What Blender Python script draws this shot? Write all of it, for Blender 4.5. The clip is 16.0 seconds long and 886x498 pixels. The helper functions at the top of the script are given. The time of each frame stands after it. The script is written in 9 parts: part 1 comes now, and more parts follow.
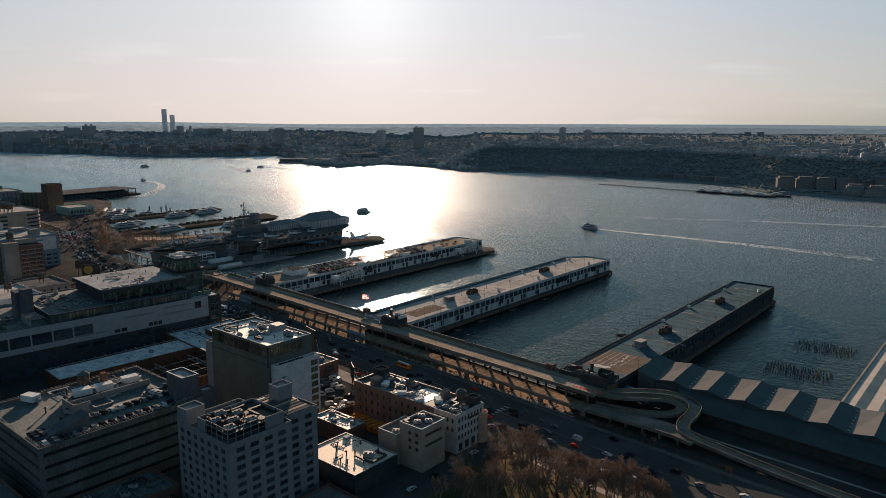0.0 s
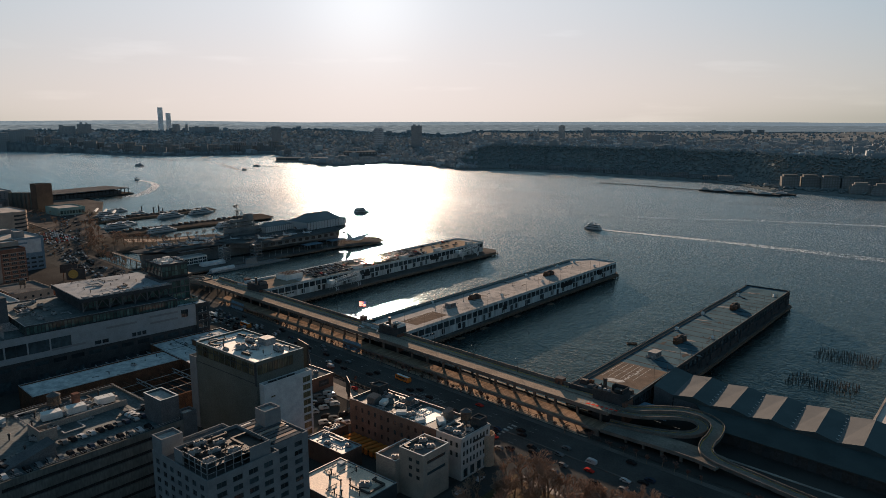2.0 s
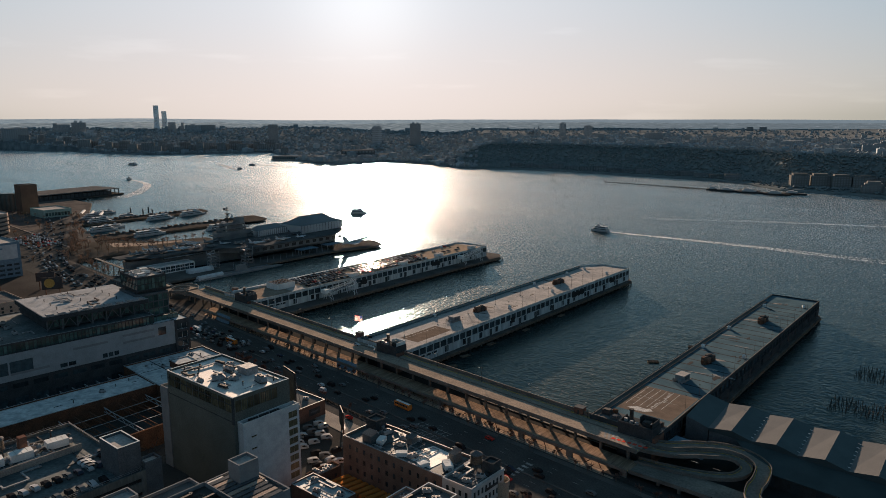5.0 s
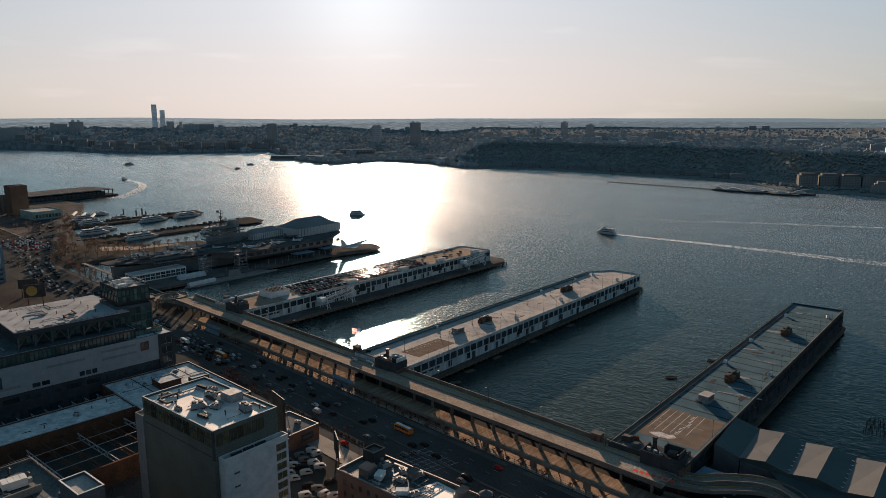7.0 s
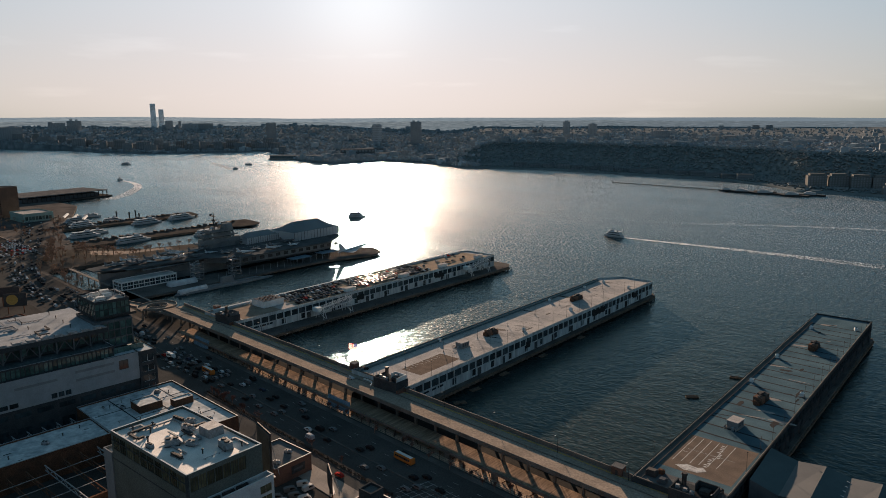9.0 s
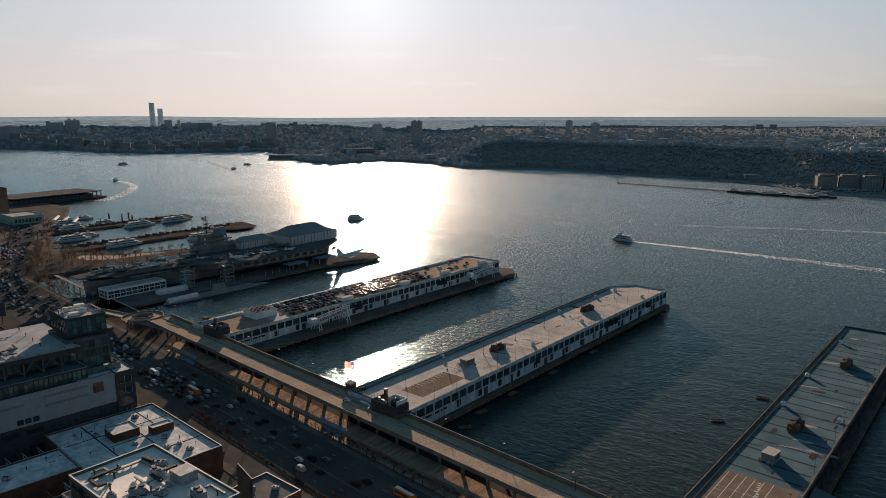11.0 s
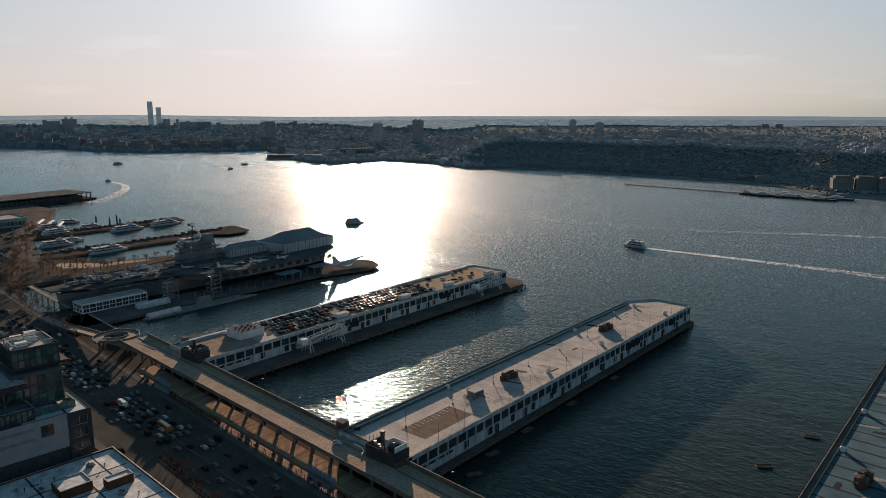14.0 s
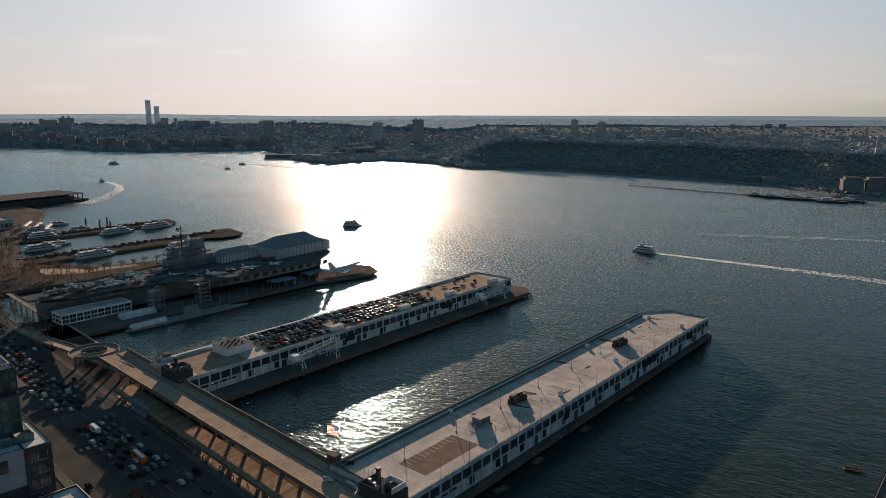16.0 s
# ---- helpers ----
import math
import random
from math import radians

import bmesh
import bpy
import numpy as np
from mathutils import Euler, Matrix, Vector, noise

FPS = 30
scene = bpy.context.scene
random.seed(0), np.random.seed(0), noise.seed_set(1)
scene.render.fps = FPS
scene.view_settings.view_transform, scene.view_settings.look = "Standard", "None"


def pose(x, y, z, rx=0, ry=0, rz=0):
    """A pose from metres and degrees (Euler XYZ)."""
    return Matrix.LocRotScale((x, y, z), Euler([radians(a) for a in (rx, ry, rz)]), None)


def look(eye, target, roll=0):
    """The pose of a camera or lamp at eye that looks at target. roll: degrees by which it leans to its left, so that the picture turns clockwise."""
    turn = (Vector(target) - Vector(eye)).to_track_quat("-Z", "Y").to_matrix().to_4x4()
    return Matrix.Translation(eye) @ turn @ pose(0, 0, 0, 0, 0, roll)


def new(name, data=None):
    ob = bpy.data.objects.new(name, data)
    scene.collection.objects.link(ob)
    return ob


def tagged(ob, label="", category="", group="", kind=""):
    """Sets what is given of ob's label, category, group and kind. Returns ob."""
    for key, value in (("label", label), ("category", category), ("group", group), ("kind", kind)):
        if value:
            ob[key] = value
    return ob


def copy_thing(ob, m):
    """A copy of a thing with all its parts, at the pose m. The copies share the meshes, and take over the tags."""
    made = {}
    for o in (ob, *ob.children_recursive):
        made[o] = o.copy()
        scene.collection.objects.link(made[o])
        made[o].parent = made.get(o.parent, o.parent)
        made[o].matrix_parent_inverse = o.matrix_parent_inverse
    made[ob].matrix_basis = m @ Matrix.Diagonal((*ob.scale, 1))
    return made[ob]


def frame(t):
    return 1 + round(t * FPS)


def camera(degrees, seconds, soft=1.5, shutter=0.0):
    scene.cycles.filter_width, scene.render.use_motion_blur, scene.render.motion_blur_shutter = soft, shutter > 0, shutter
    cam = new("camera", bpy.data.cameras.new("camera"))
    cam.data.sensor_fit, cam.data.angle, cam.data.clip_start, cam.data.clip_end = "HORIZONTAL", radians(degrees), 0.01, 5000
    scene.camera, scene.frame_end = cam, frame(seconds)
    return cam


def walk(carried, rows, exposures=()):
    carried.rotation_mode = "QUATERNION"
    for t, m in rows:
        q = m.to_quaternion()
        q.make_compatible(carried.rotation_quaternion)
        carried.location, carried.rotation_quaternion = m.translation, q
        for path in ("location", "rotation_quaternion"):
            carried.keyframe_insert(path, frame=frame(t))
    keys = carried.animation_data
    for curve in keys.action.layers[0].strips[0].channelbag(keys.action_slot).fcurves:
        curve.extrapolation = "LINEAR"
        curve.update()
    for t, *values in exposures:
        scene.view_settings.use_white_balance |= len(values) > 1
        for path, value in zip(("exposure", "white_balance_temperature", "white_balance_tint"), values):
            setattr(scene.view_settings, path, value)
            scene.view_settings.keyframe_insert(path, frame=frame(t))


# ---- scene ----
cam = camera(64.20, 16.0, soft=0.62)
# seconds, x, y, z, yaw, pitch, roll
ROWS = [
    (0.0, 321.11, -349.63, 152.07, 40.179, -10.339, 0.014),
    (1.0, 311.76, -340.17, 151.78, 40.086, -10.421, -0.028),
    (2.0, 302.26, -330.47, 151.56, 40.014, -10.494, -0.066),
    (3.0, 292.62, -320.54, 151.40, 39.960, -10.559, -0.101),
    (4.0, 282.85, -310.39, 151.29, 39.924, -10.616, -0.130),
    (5.0, 272.95, -300.04, 151.22, 39.904, -10.667, -0.156),
    (6.0, 262.95, -289.50, 151.19, 39.899, -10.711, -0.176),
    (7.0, 252.83, -278.79, 151.18, 39.906, -10.750, -0.191),
    (8.0, 242.62, -267.91, 151.19, 39.923, -10.785, -0.201),
    (9.0, 232.32, -256.87, 151.20, 39.947, -10.816, -0.206),
    (10.0, 221.94, -245.70, 151.22, 39.976, -10.844, -0.204),
    (11.0, 211.49, -234.39, 151.24, 40.008, -10.870, -0.197),
    (12.0, 200.98, -222.98, 151.23, 40.038, -10.894, -0.182),
    (13.0, 190.41, -211.46, 151.21, 40.063, -10.917, -0.161),
    (14.0, 179.80, -199.85, 151.15, 40.081, -10.941, -0.133),
    (15.0, 169.14, -188.16, 151.05, 40.087, -10.965, -0.097),
    (16.0, 158.46, -176.41, 150.91, 40.076, -10.991, -0.052),
]
walk(cam, [(t, pose(x, y, z, 0, 0, yaw) @ pose(0, 0, 0, 90 + pitch, 0, 0) @ pose(0, 0, 0, 0, 0, roll)) for t, x, y, z, yaw, pitch, roll in ROWS],
     exposures=((0, 1.75, 6200, 9), (16, 1.75, 6200, 9)))

# ---- light ----
SUN_AZ, SUN_EL = 45.9, 9.1          # degrees to the left of +y, degrees up
scene.view_settings.exposure = 1.75
world = bpy.data.worlds.new("world")
scene.world = world
world.use_nodes = True
wn, wl = world.node_tree.nodes, world.node_tree.links
wn.clear()
sky = wn.new("ShaderNodeTexSky")
sky.sky_type, sky.sun_disc = "NISHITA", False
sky.sun_elevation, sky.sun_rotation = radians(SUN_EL), radians(-SUN_AZ)
sky.altitude, sky.air_density, sky.dust_density, sky.ozone_density = 100, 0.5, 2.5, 2.0
sky_bg, sky_out = wn.new("ShaderNodeBackground"), wn.new("ShaderNodeOutputWorld")
sky_bg.inputs["Strength"].default_value = 0.094
# the thin haze evens out the brightest part of the sky: x / (1 + x / k), and leaves it peach below and blue-grey above
part_sky, one_plus, hazy, tone = [wn.new("ShaderNodeVectorMath") for _ in range(4)]
part_sky.operation, one_plus.operation, hazy.operation, tone.operation = "MULTIPLY", "ADD", "DIVIDE", "MULTIPLY"
part_sky.inputs[1].default_value, one_plus.inputs[1].default_value = (1 / 3.4, 1 / 2.4, 1 / 2.3), (1, 1, 1)
pale = wn.new("ShaderNodeHueSaturation")
pale.inputs["Saturation"].default_value = 0.78
wl.new(sky.outputs[0], pale.inputs["Color"])
tone.inputs[1].default_value = (0.76, 1.0, 1.02)
wl.new(pale.outputs[0], part_sky.inputs[0]), wl.new(part_sky.outputs[0], one_plus.inputs[0])
wl.new(pale.outputs[0], hazy.inputs[0]), wl.new(one_plus.outputs[0], hazy.inputs[1])
wl.new(hazy.outputs[0], tone.inputs[0]), wl.new(tone.outputs[0], sky_bg.inputs["Color"])
# peach haze low over the horizon, blue-grey above, and a few faint streaks of high cloud
way, up, low, hue, veil = [wn.new(k) for k in ("ShaderNodeTexCoord", "ShaderNodeSeparateXYZ", "ShaderNodeMapRange", "ShaderNodeMix", "ShaderNodeVectorMath")]
wl.new(way.outputs["Generated"], up.inputs[0]), wl.new(up.outputs["Z"], low.inputs["Value"])
low.inputs["From Max"].default_value, low.interpolation_type = 0.17, "SMOOTHSTEP"
hue.data_type, veil.operation = "RGBA", "MULTIPLY"
hue.inputs["A"].default_value, hue.inputs["B"].default_value = (1.085, 0.98, 0.905, 1), (0.95, 1.0, 1.05, 1)
wl.new(low.outputs[0], hue.inputs["Factor"]), wl.new(hue.outputs["Result"], veil.inputs[1])
wl.new(tone.outputs[0], veil.inputs[0])
stretch, cloud, thin, lift = [wn.new(k) for k in ("ShaderNodeMapping", "ShaderNodeTexNoise", "ShaderNodeMapRange", "ShaderNodeVectorMath")]
stretch.inputs["Scale"].default_value, stretch.inputs["Rotation"].default_value = (4, 4, 30), (0.06, -0.05, 0)
cloud.inputs["Scale"].default_value, cloud.inputs["Detail"].default_value = 1.0, 6
thin.inputs["From Min"].default_value, thin.inputs["From Max"].default_value = 0.58, 0.8
thin.inputs["To Min"].default_value, thin.inputs["To Max"].default_value = 1.0, 1.16
lift.operation = "SCALE"
wl.new(way.outputs["Generated"], stretch.inputs[0]), wl.new(stretch.outputs[0], cloud.inputs["Vector"])
wl.new(cloud.outputs["Fac"], thin.inputs["Value"]), wl.new(thin.outputs[0], lift.inputs["Scale"])
# the clear sky overhead is a greener blue than the haze
high, clear, dome = [wn.new(k) for k in ("ShaderNodeMapRange", "ShaderNodeMix", "ShaderNodeVectorMath")]
high.inputs["From Min"].default_value, high.inputs["From Max"].default_value = 0.2, 0.55
clear.data_type, dome.operation = "RGBA", "MULTIPLY"
clear.inputs["A"].default_value, clear.inputs["B"].default_value = (1, 1, 1, 1), (0.66, 0.89, 0.88, 1)
wl.new(up.outputs["Z"], high.inputs["Value"]), wl.new(high.outputs[0], clear.inputs["Factor"])
wl.new(veil.outputs[0], dome.inputs[0]), wl.new(clear.outputs["Result"], dome.inputs[1])
wl.new(dome.outputs[0], lift.inputs[0])
# the aureole of the sun in the haze: a narrow bright core and a wide faint one
sun_way = Vector((-math.sin(radians(SUN_AZ)) * math.cos(radians(SUN_EL)),
                  math.cos(radians(SUN_AZ)) * math.cos(radians(SUN_EL)), math.sin(radians(SUN_EL))))
near_sun, glow_sum = wn.new("ShaderNodeVectorMath"), lift
near_sun.operation = "DOT_PRODUCT"
near_sun.inputs[1].default_value = sun_way
wl.new(way.outputs["Generated"], near_sun.inputs[0])
for power, amount, colour in ((260, 0.55, (1.0, 0.97, 0.92)), (40, 0.26, (1.0, 0.95, 0.88))):
    top, sharp, glow, plus = [wn.new(k) for k in ("ShaderNodeMath", "ShaderNodeMath", "ShaderNodeVectorMath", "ShaderNodeVectorMath")]
    top.operation, sharp.operation, glow.operation, plus.operation = "MAXIMUM", "POWER", "SCALE", "ADD"
    top.inputs[1].default_value, sharp.inputs[1].default_value = 0.0, power
    glow.inputs[0].default_value = [c * amount for c in colour]
    wl.new(near_sun.outputs["Value"], top.inputs[0]), wl.new(top.outputs[0], sharp.inputs[0]), wl.new(sharp.outputs[0], glow.inputs["Scale"])
    wl.new(glow_sum.outputs[0], plus.inputs[0]), wl.new(glow.outputs[0], plus.inputs[1])
    glow_sum = plus
wl.new(glow_sum.outputs[0], sky_bg.inputs["Color"])
wl.new(sky_bg.outputs[0], sky_out.inputs["Surface"])

sun = new("sun", bpy.data.lights.new("sun", "SUN"))
sun.data.energy, sun.data.angle, sun.data.color = 5.0, radians(0.6), (1.0, 0.69, 0.475)
sun.matrix_world = look(sun_way * 3000, (0, 0, 0))


# ---- materials ----
def mat(name, a, b=None, rough=0.75, metal=0.0, scale=0.15, fine=2.5, bump=0.15, rand=0.0, grain=0.25, stretch=(1, 1, 1), spec=0.0):
    """A surface whose colour wanders from a to b in patches about 1/scale metres wide, with a finer grain."""
    m = bpy.data.materials.new(name)
    m.use_nodes = True
    n, l = m.node_tree.nodes, m.node_tree.links
    p = n["Principled BSDF"]
    p.inputs["Roughness"].default_value, p.inputs["Metallic"].default_value = rough, metal
    p.inputs["Specular IOR Level"].default_value = spec
    geo, mp = n.new("ShaderNodeNewGeometry"), n.new("ShaderNodeMapping")
    mp.inputs["Scale"].default_value = stretch
    l.new(geo.outputs["Position"], mp.inputs["Vector"])
    big, small = n.new("ShaderNodeTexNoise"), n.new("ShaderNodeTexNoise")
    for node, s, d in ((big, scale, 4), (small, fine, 3)):
        node.inputs["Scale"].default_value, node.inputs["Detail"].default_value = s, d
        l.new(mp.outputs[0], node.inputs["Vector"])
    ramp = n.new("ShaderNodeMapRange")
    ramp.inputs["From Min"].default_value, ramp.inputs["From Max"].default_value = 0.35, 0.65
    l.new(big.outputs["Fac"], ramp.inputs["Value"])
    mix = n.new("ShaderNodeMix")
    mix.data_type = "RGBA"
    mix.inputs["A"].default_value, mix.inputs["B"].default_value = (*a, 1), (*(b or [c * 0.7 for c in a]), 1)
    l.new(ramp.outputs[0], mix.inputs["Factor"])
    hsv = n.new("ShaderNodeHueSaturation")
    l.new(mix.outputs["Result"], hsv.inputs["Color"])
    val = n.new("ShaderNodeMapRange")
    val.inputs["From Min"].default_value, val.inputs["From Max"].default_value = 0.3, 0.7
    val.inputs["To Min"].default_value, val.inputs["To Max"].default_value = 1 - grain, 1 + grain
    l.new(small.outputs["Fac"], val.inputs["Value"])
    if rand:
        info, r, mul = n.new("ShaderNodeObjectInfo"), n.new("ShaderNodeMapRange"), n.new("ShaderNodeMath")
        r.inputs["To Min"].default_value, r.inputs["To Max"].default_value = 1 - rand, 1 + rand
        mul.operation = "MULTIPLY"
        l.new(info.outputs["Random"], r.inputs["Value"])
        l.new(r.outputs[0], mul.inputs[0]), l.new(val.outputs[0], mul.inputs[1])
        l.new(mul.outputs[0], hsv.inputs["Value"])
    else:
        l.new(val.outputs[0], hsv.inputs["Value"])
    l.new(hsv.outputs[0], p.inputs["Base Color"])
    if bump:
        bp = n.new("ShaderNodeBump")
        bp.inputs["Strength"].default_value, bp.inputs["Distance"].default_value = bump, 0.1
        l.new(small.outputs["Fac"], bp.inputs["Height"]), l.new(bp.outputs[0], p.inputs["Normal"])
    return m


def islands(name, colours, rough=0.95, spec=0.0):
    """A surface for uncountable pieces in one mesh: each loose piece takes its own colour."""
    m = bpy.data.materials.new(name)
    m.use_nodes = True
    n, l = m.node_tree.nodes, m.node_tree.links
    p = n["Principled BSDF"]
    p.inputs["Roughness"].default_value, p.inputs["Specular IOR Level"].default_value = rough, spec
    geo, ramp = n.new("ShaderNodeNewGeometry"), n.new("ShaderNodeValToRGB")
    ramp.color_ramp.interpolation = "CONSTANT"
    for i, c in enumerate(colours):
        e = ramp.color_ramp.elements[i] if i < 2 else ramp.color_ramp.elements.new(0.5)
        e.position, e.color = i / len(colours), (*c, 1)
    l.new(geo.outputs["Random Per Island"], ramp.inputs[0]), l.new(ramp.outputs[0], p.inputs["Base Color"])
    return m


def glass(name, tint=(0.02, 0.028, 0.032), rough=0.08):
    m = mat(name, tint, [c * 1.8 for c in tint], rough=rough, scale=0.4, bump=0.02, rand=0.5, grain=0.1, spec=0.5)
    m.node_tree.nodes["Principled BSDF"].inputs["IOR"].default_value = 1.5
    return m


def water_surface():
    """River water: dark green body under a rippled reflecting skin."""
    m = bpy.data.materials.new("river_water")
    m.use_nodes = True
    n, l = m.node_tree.nodes, m.node_tree.links
    n.remove(n["Principled BSDF"])
    geo = n.new("ShaderNodeNewGeometry")
    height = None
    # swell, chop and ripples: size in 1/m, turn of the crests, stretch, depth in metres
    for s, turn, stretch, depth in ((0.05, 56, 2.6, 0.32), (0.24, 64, 2.2, 0.20), (0.62, 50, 1.9, 0.135), (1.7, 70, 1.5, 0.05)):
        mp, tx = n.new("ShaderNodeMapping"), n.new("ShaderNodeTexNoise")
        mp.inputs["Rotation"].default_value = (0, 0, radians(-turn))
        mp.inputs["Scale"].default_value = (1 / stretch, 1, 1)
        tx.inputs["Scale"].default_value, tx.inputs["Detail"].default_value = s, 1.5
        l.new(geo.outputs["Position"], mp.inputs["Vector"]), l.new(mp.outputs[0], tx.inputs["Vector"])
        mul = n.new("ShaderNodeMath")
        mul.operation, mul.inputs[1].default_value = "MULTIPLY", depth * 2
        l.new(tx.outputs["Fac"], mul.inputs[0])
        if height is None:
            height = mul
        else:
            add = n.new("ShaderNodeMath")
            l.new(height.outputs[0], add.inputs[0]), l.new(mul.outputs[0], add.inputs[1])
            height = add
    bp = n.new("ShaderNodeBump")
    bp.inputs["Strength"].default_value, bp.inputs["Distance"].default_value = 1.0, 1.0
    l.new(height.outputs[0], bp.inputs["Height"])
    # streaks of calmer and rougher water
    st, mp = n.new("ShaderNodeTexNoise"), n.new("ShaderNodeMapping")
    mp.inputs["Rotation"].default_value, mp.inputs["Scale"].default_value = (0, 0, radians(8)), (0.0032, 0.019, 1)
    st.inputs["Detail"].default_value, st.inputs["Scale"].default_value = 4, 1.0
    l.new(geo.outputs["Position"], mp.inputs["Vector"]), l.new(mp.outputs[0], st.inputs["Vector"])
    rr = n.new("ShaderNodeMapRange")
    rr.inputs["From Min"].default_value, rr.inputs["From Max"].default_value = 0.3, 0.7
    rr.inputs["To Min"].default_value, rr.inputs["To Max"].default_value = 0.76, 1.24
    l.new(st.outputs["Fac"], rr.inputs["Value"])
    # gusts: patches some tens of metres wide where the ripples stand higher
    gust, mp, amount = n.new("ShaderNodeTexNoise"), n.new("ShaderNodeMapping"), n.new("ShaderNodeMapRange")
    mp.inputs["Rotation"].default_value, mp.inputs["Scale"].default_value = (0, 0, radians(-30)), (0.006, 0.022, 1)
    gust.inputs["Detail"].default_value, gust.inputs["Scale"].default_value = 5, 1.0
    l.new(geo.outputs["Position"], mp.inputs["Vector"]), l.new(mp.outputs[0], gust.inputs["Vector"])
    amount.inputs["From Min"].default_value, amount.inputs["From Max"].default_value = 0.35, 0.65
    amount.inputs["To Min"].default_value, amount.inputs["To Max"].default_value = 0.75, 1.0
    l.new(gust.outputs["Fac"], amount.inputs["Value"]), l.new(amount.outputs[0], bp.inputs["Strength"])
    body, skin, fine = n.new("ShaderNodeBsdfDiffuse"), n.new("ShaderNodeBsdfGlossy"), n.new("ShaderNodeBsdfGlossy")
    body.inputs["Color"].default_value = (0.0125, 0.0188, 0.0185, 1)
    fine.inputs["Color"].default_value = (0.86, 0.80, 0.78, 1)
    # gloss tint painted by noise to read as ripple faces that mirror more or less of the sky
    ruffle, mp, band, tint = n.new("ShaderNodeTexNoise"), n.new("ShaderNodeMapping"), n.new("ShaderNodeMapRange"), n.new("ShaderNodeMix")
    mp.inputs["Rotation"].default_value, mp.inputs["Scale"].default_value = (0, 0, radians(-60)), (0.26, 0.62, 1)
    ruffle.inputs["Detail"].default_value, ruffle.inputs["Scale"].default_value = 2.5, 1.0
    l.new(geo.outputs["Position"], mp.inputs["Vector"]), l.new(mp.outputs[0], ruffle.inputs["Vector"])
    band.inputs["From Min"].default_value, band.inputs["From Max"].default_value = 0.40, 0.60
    tint.data_type = "RGBA"
    tint.inputs["A"].default_value, tint.inputs["B"].default_value = (0.30, 0.60, 0.80, 1), (0.78, 0.99, 1.0, 1)
    l.new(ruffle.outputs["Fac"], band.inputs["Value"]), l.new(band.outputs[0], tint.inputs["Factor"])
    l.new(tint.outputs["Result"], skin.inputs["Color"])
    fine.inputs["Roughness"].default_value = 0.50          # ripples too small to show singly
    # noise sets the share of rough gloss, put in as sparkle
    spark, mp, glint = n.new("ShaderNodeTexNoise"), n.new("ShaderNodeMapping"), n.new("ShaderNodeMapRange")
    mp.inputs["Rotation"].default_value, mp.inputs["Scale"].default_value = (0, 0, radians(-60)), (0.42, 0.75, 1)
    spark.inputs["Detail"].default_value, spark.inputs["Scale"].default_value = 3.0, 1.0
    l.new(geo.outputs["Position"], mp.inputs["Vector"]), l.new(mp.outputs[0], spark.inputs["Vector"])
    glint.inputs["From Min"].default_value, glint.inputs["From Max"].default_value = 0.50, 0.66
    glint.inputs["To Min"].default_value, glint.inputs["To Max"].default_value = 0.02, 0.95
    l.new(spark.outputs["Fac"], glint.inputs["Value"])
    # sheltered slips by the bulkhead, rougher water out in the stream
    out, shelter, scaled = n.new("ShaderNodeSeparateXYZ"), n.new("ShaderNodeMapRange"), n.new("ShaderNodeMath")
    shelter.inputs["From Min"].default_value, shelter.inputs["From Max"].default_value = 150, 1100
    shelter.inputs["To Min"].default_value, shelter.inputs["To Max"].default_value = 0.15, 0.20
    scaled.operation = "MULTIPLY"
    l.new(geo.outputs["Position"], out.inputs[0]), l.new(out.outputs["Y"], shelter.inputs["Value"])
    l.new(shelter.outputs[0], scaled.inputs[0]), l.new(rr.outputs[0], scaled.inputs[1])
    l.new(scaled.outputs[0], skin.inputs["Roughness"])
    gloss, both, fresnel = n.new("ShaderNodeMixShader"), n.new("ShaderNodeMixShader"), n.new("ShaderNodeFresnel")
    fresnel.inputs["IOR"].default_value = 1.175
    far_share, share = n.new("ShaderNodeMapRange"), n.new("ShaderNodeMath")
    far_share.inputs["From Min"].default_value, far_share.inputs["From Max"].default_value = 240, 640
    far_share.inputs["To Min"].default_value, far_share.inputs["To Max"].default_value = 0.3, 1.0
    share.operation = "MULTIPLY"
    l.new(out.outputs["Y"], far_share.inputs["Value"]), l.new(far_share.outputs[0], share.inputs[0]), l.new(glint.outputs[0], share.inputs[1])
    l.new(share.outputs[0], gloss.inputs[0])
    for node in (body, skin, fine, fresnel):
        l.new(bp.outputs[0], node.inputs["Normal"])
    l.new(skin.outputs[0], gloss.inputs[1]), l.new(fine.outputs[0], gloss.inputs[2])
    l.new(fresnel.outputs[0], both.inputs[0]), l.new(body.outputs[0], both.inputs[1]), l.new(gloss.outputs[0], both.inputs[2])
    l.new(both.outputs[0], n["Material Output"].inputs["Surface"])
    return m


WATER = water_surface()
PAVE = mat("worn_paving", (0.10, 0.094, 0.088), (0.07, 0.066, 0.062), 0.9, scale=0.1, spec=0.0)
ASPHALT = mat("asphalt", (0.044, 0.044, 0.043), (0.062, 0.061, 0.059), 0.9, scale=0.05, spec=0.0)
CITY = mat("city_ground", (0.056, 0.054, 0.051), (0.036, 0.035, 0.034), 0.95, scale=0.03, spec=0.0)
SOIL = mat("park_soil", (0.10, 0.075, 0.05), (0.05, 0.05, 0.028), 0.95, scale=0.09, grain=0.4, spec=0.0)
CONCRETE = mat("concrete", (0.25, 0.225, 0.20), (0.17, 0.155, 0.14), 0.85, scale=0.08, spec=0.0)
WATERFRONT = mat("sunlit_brown_paving", (0.105, 0.096, 0.089), (0.062, 0.058, 0.055), 0.9, scale=0.04, grain=0.3)
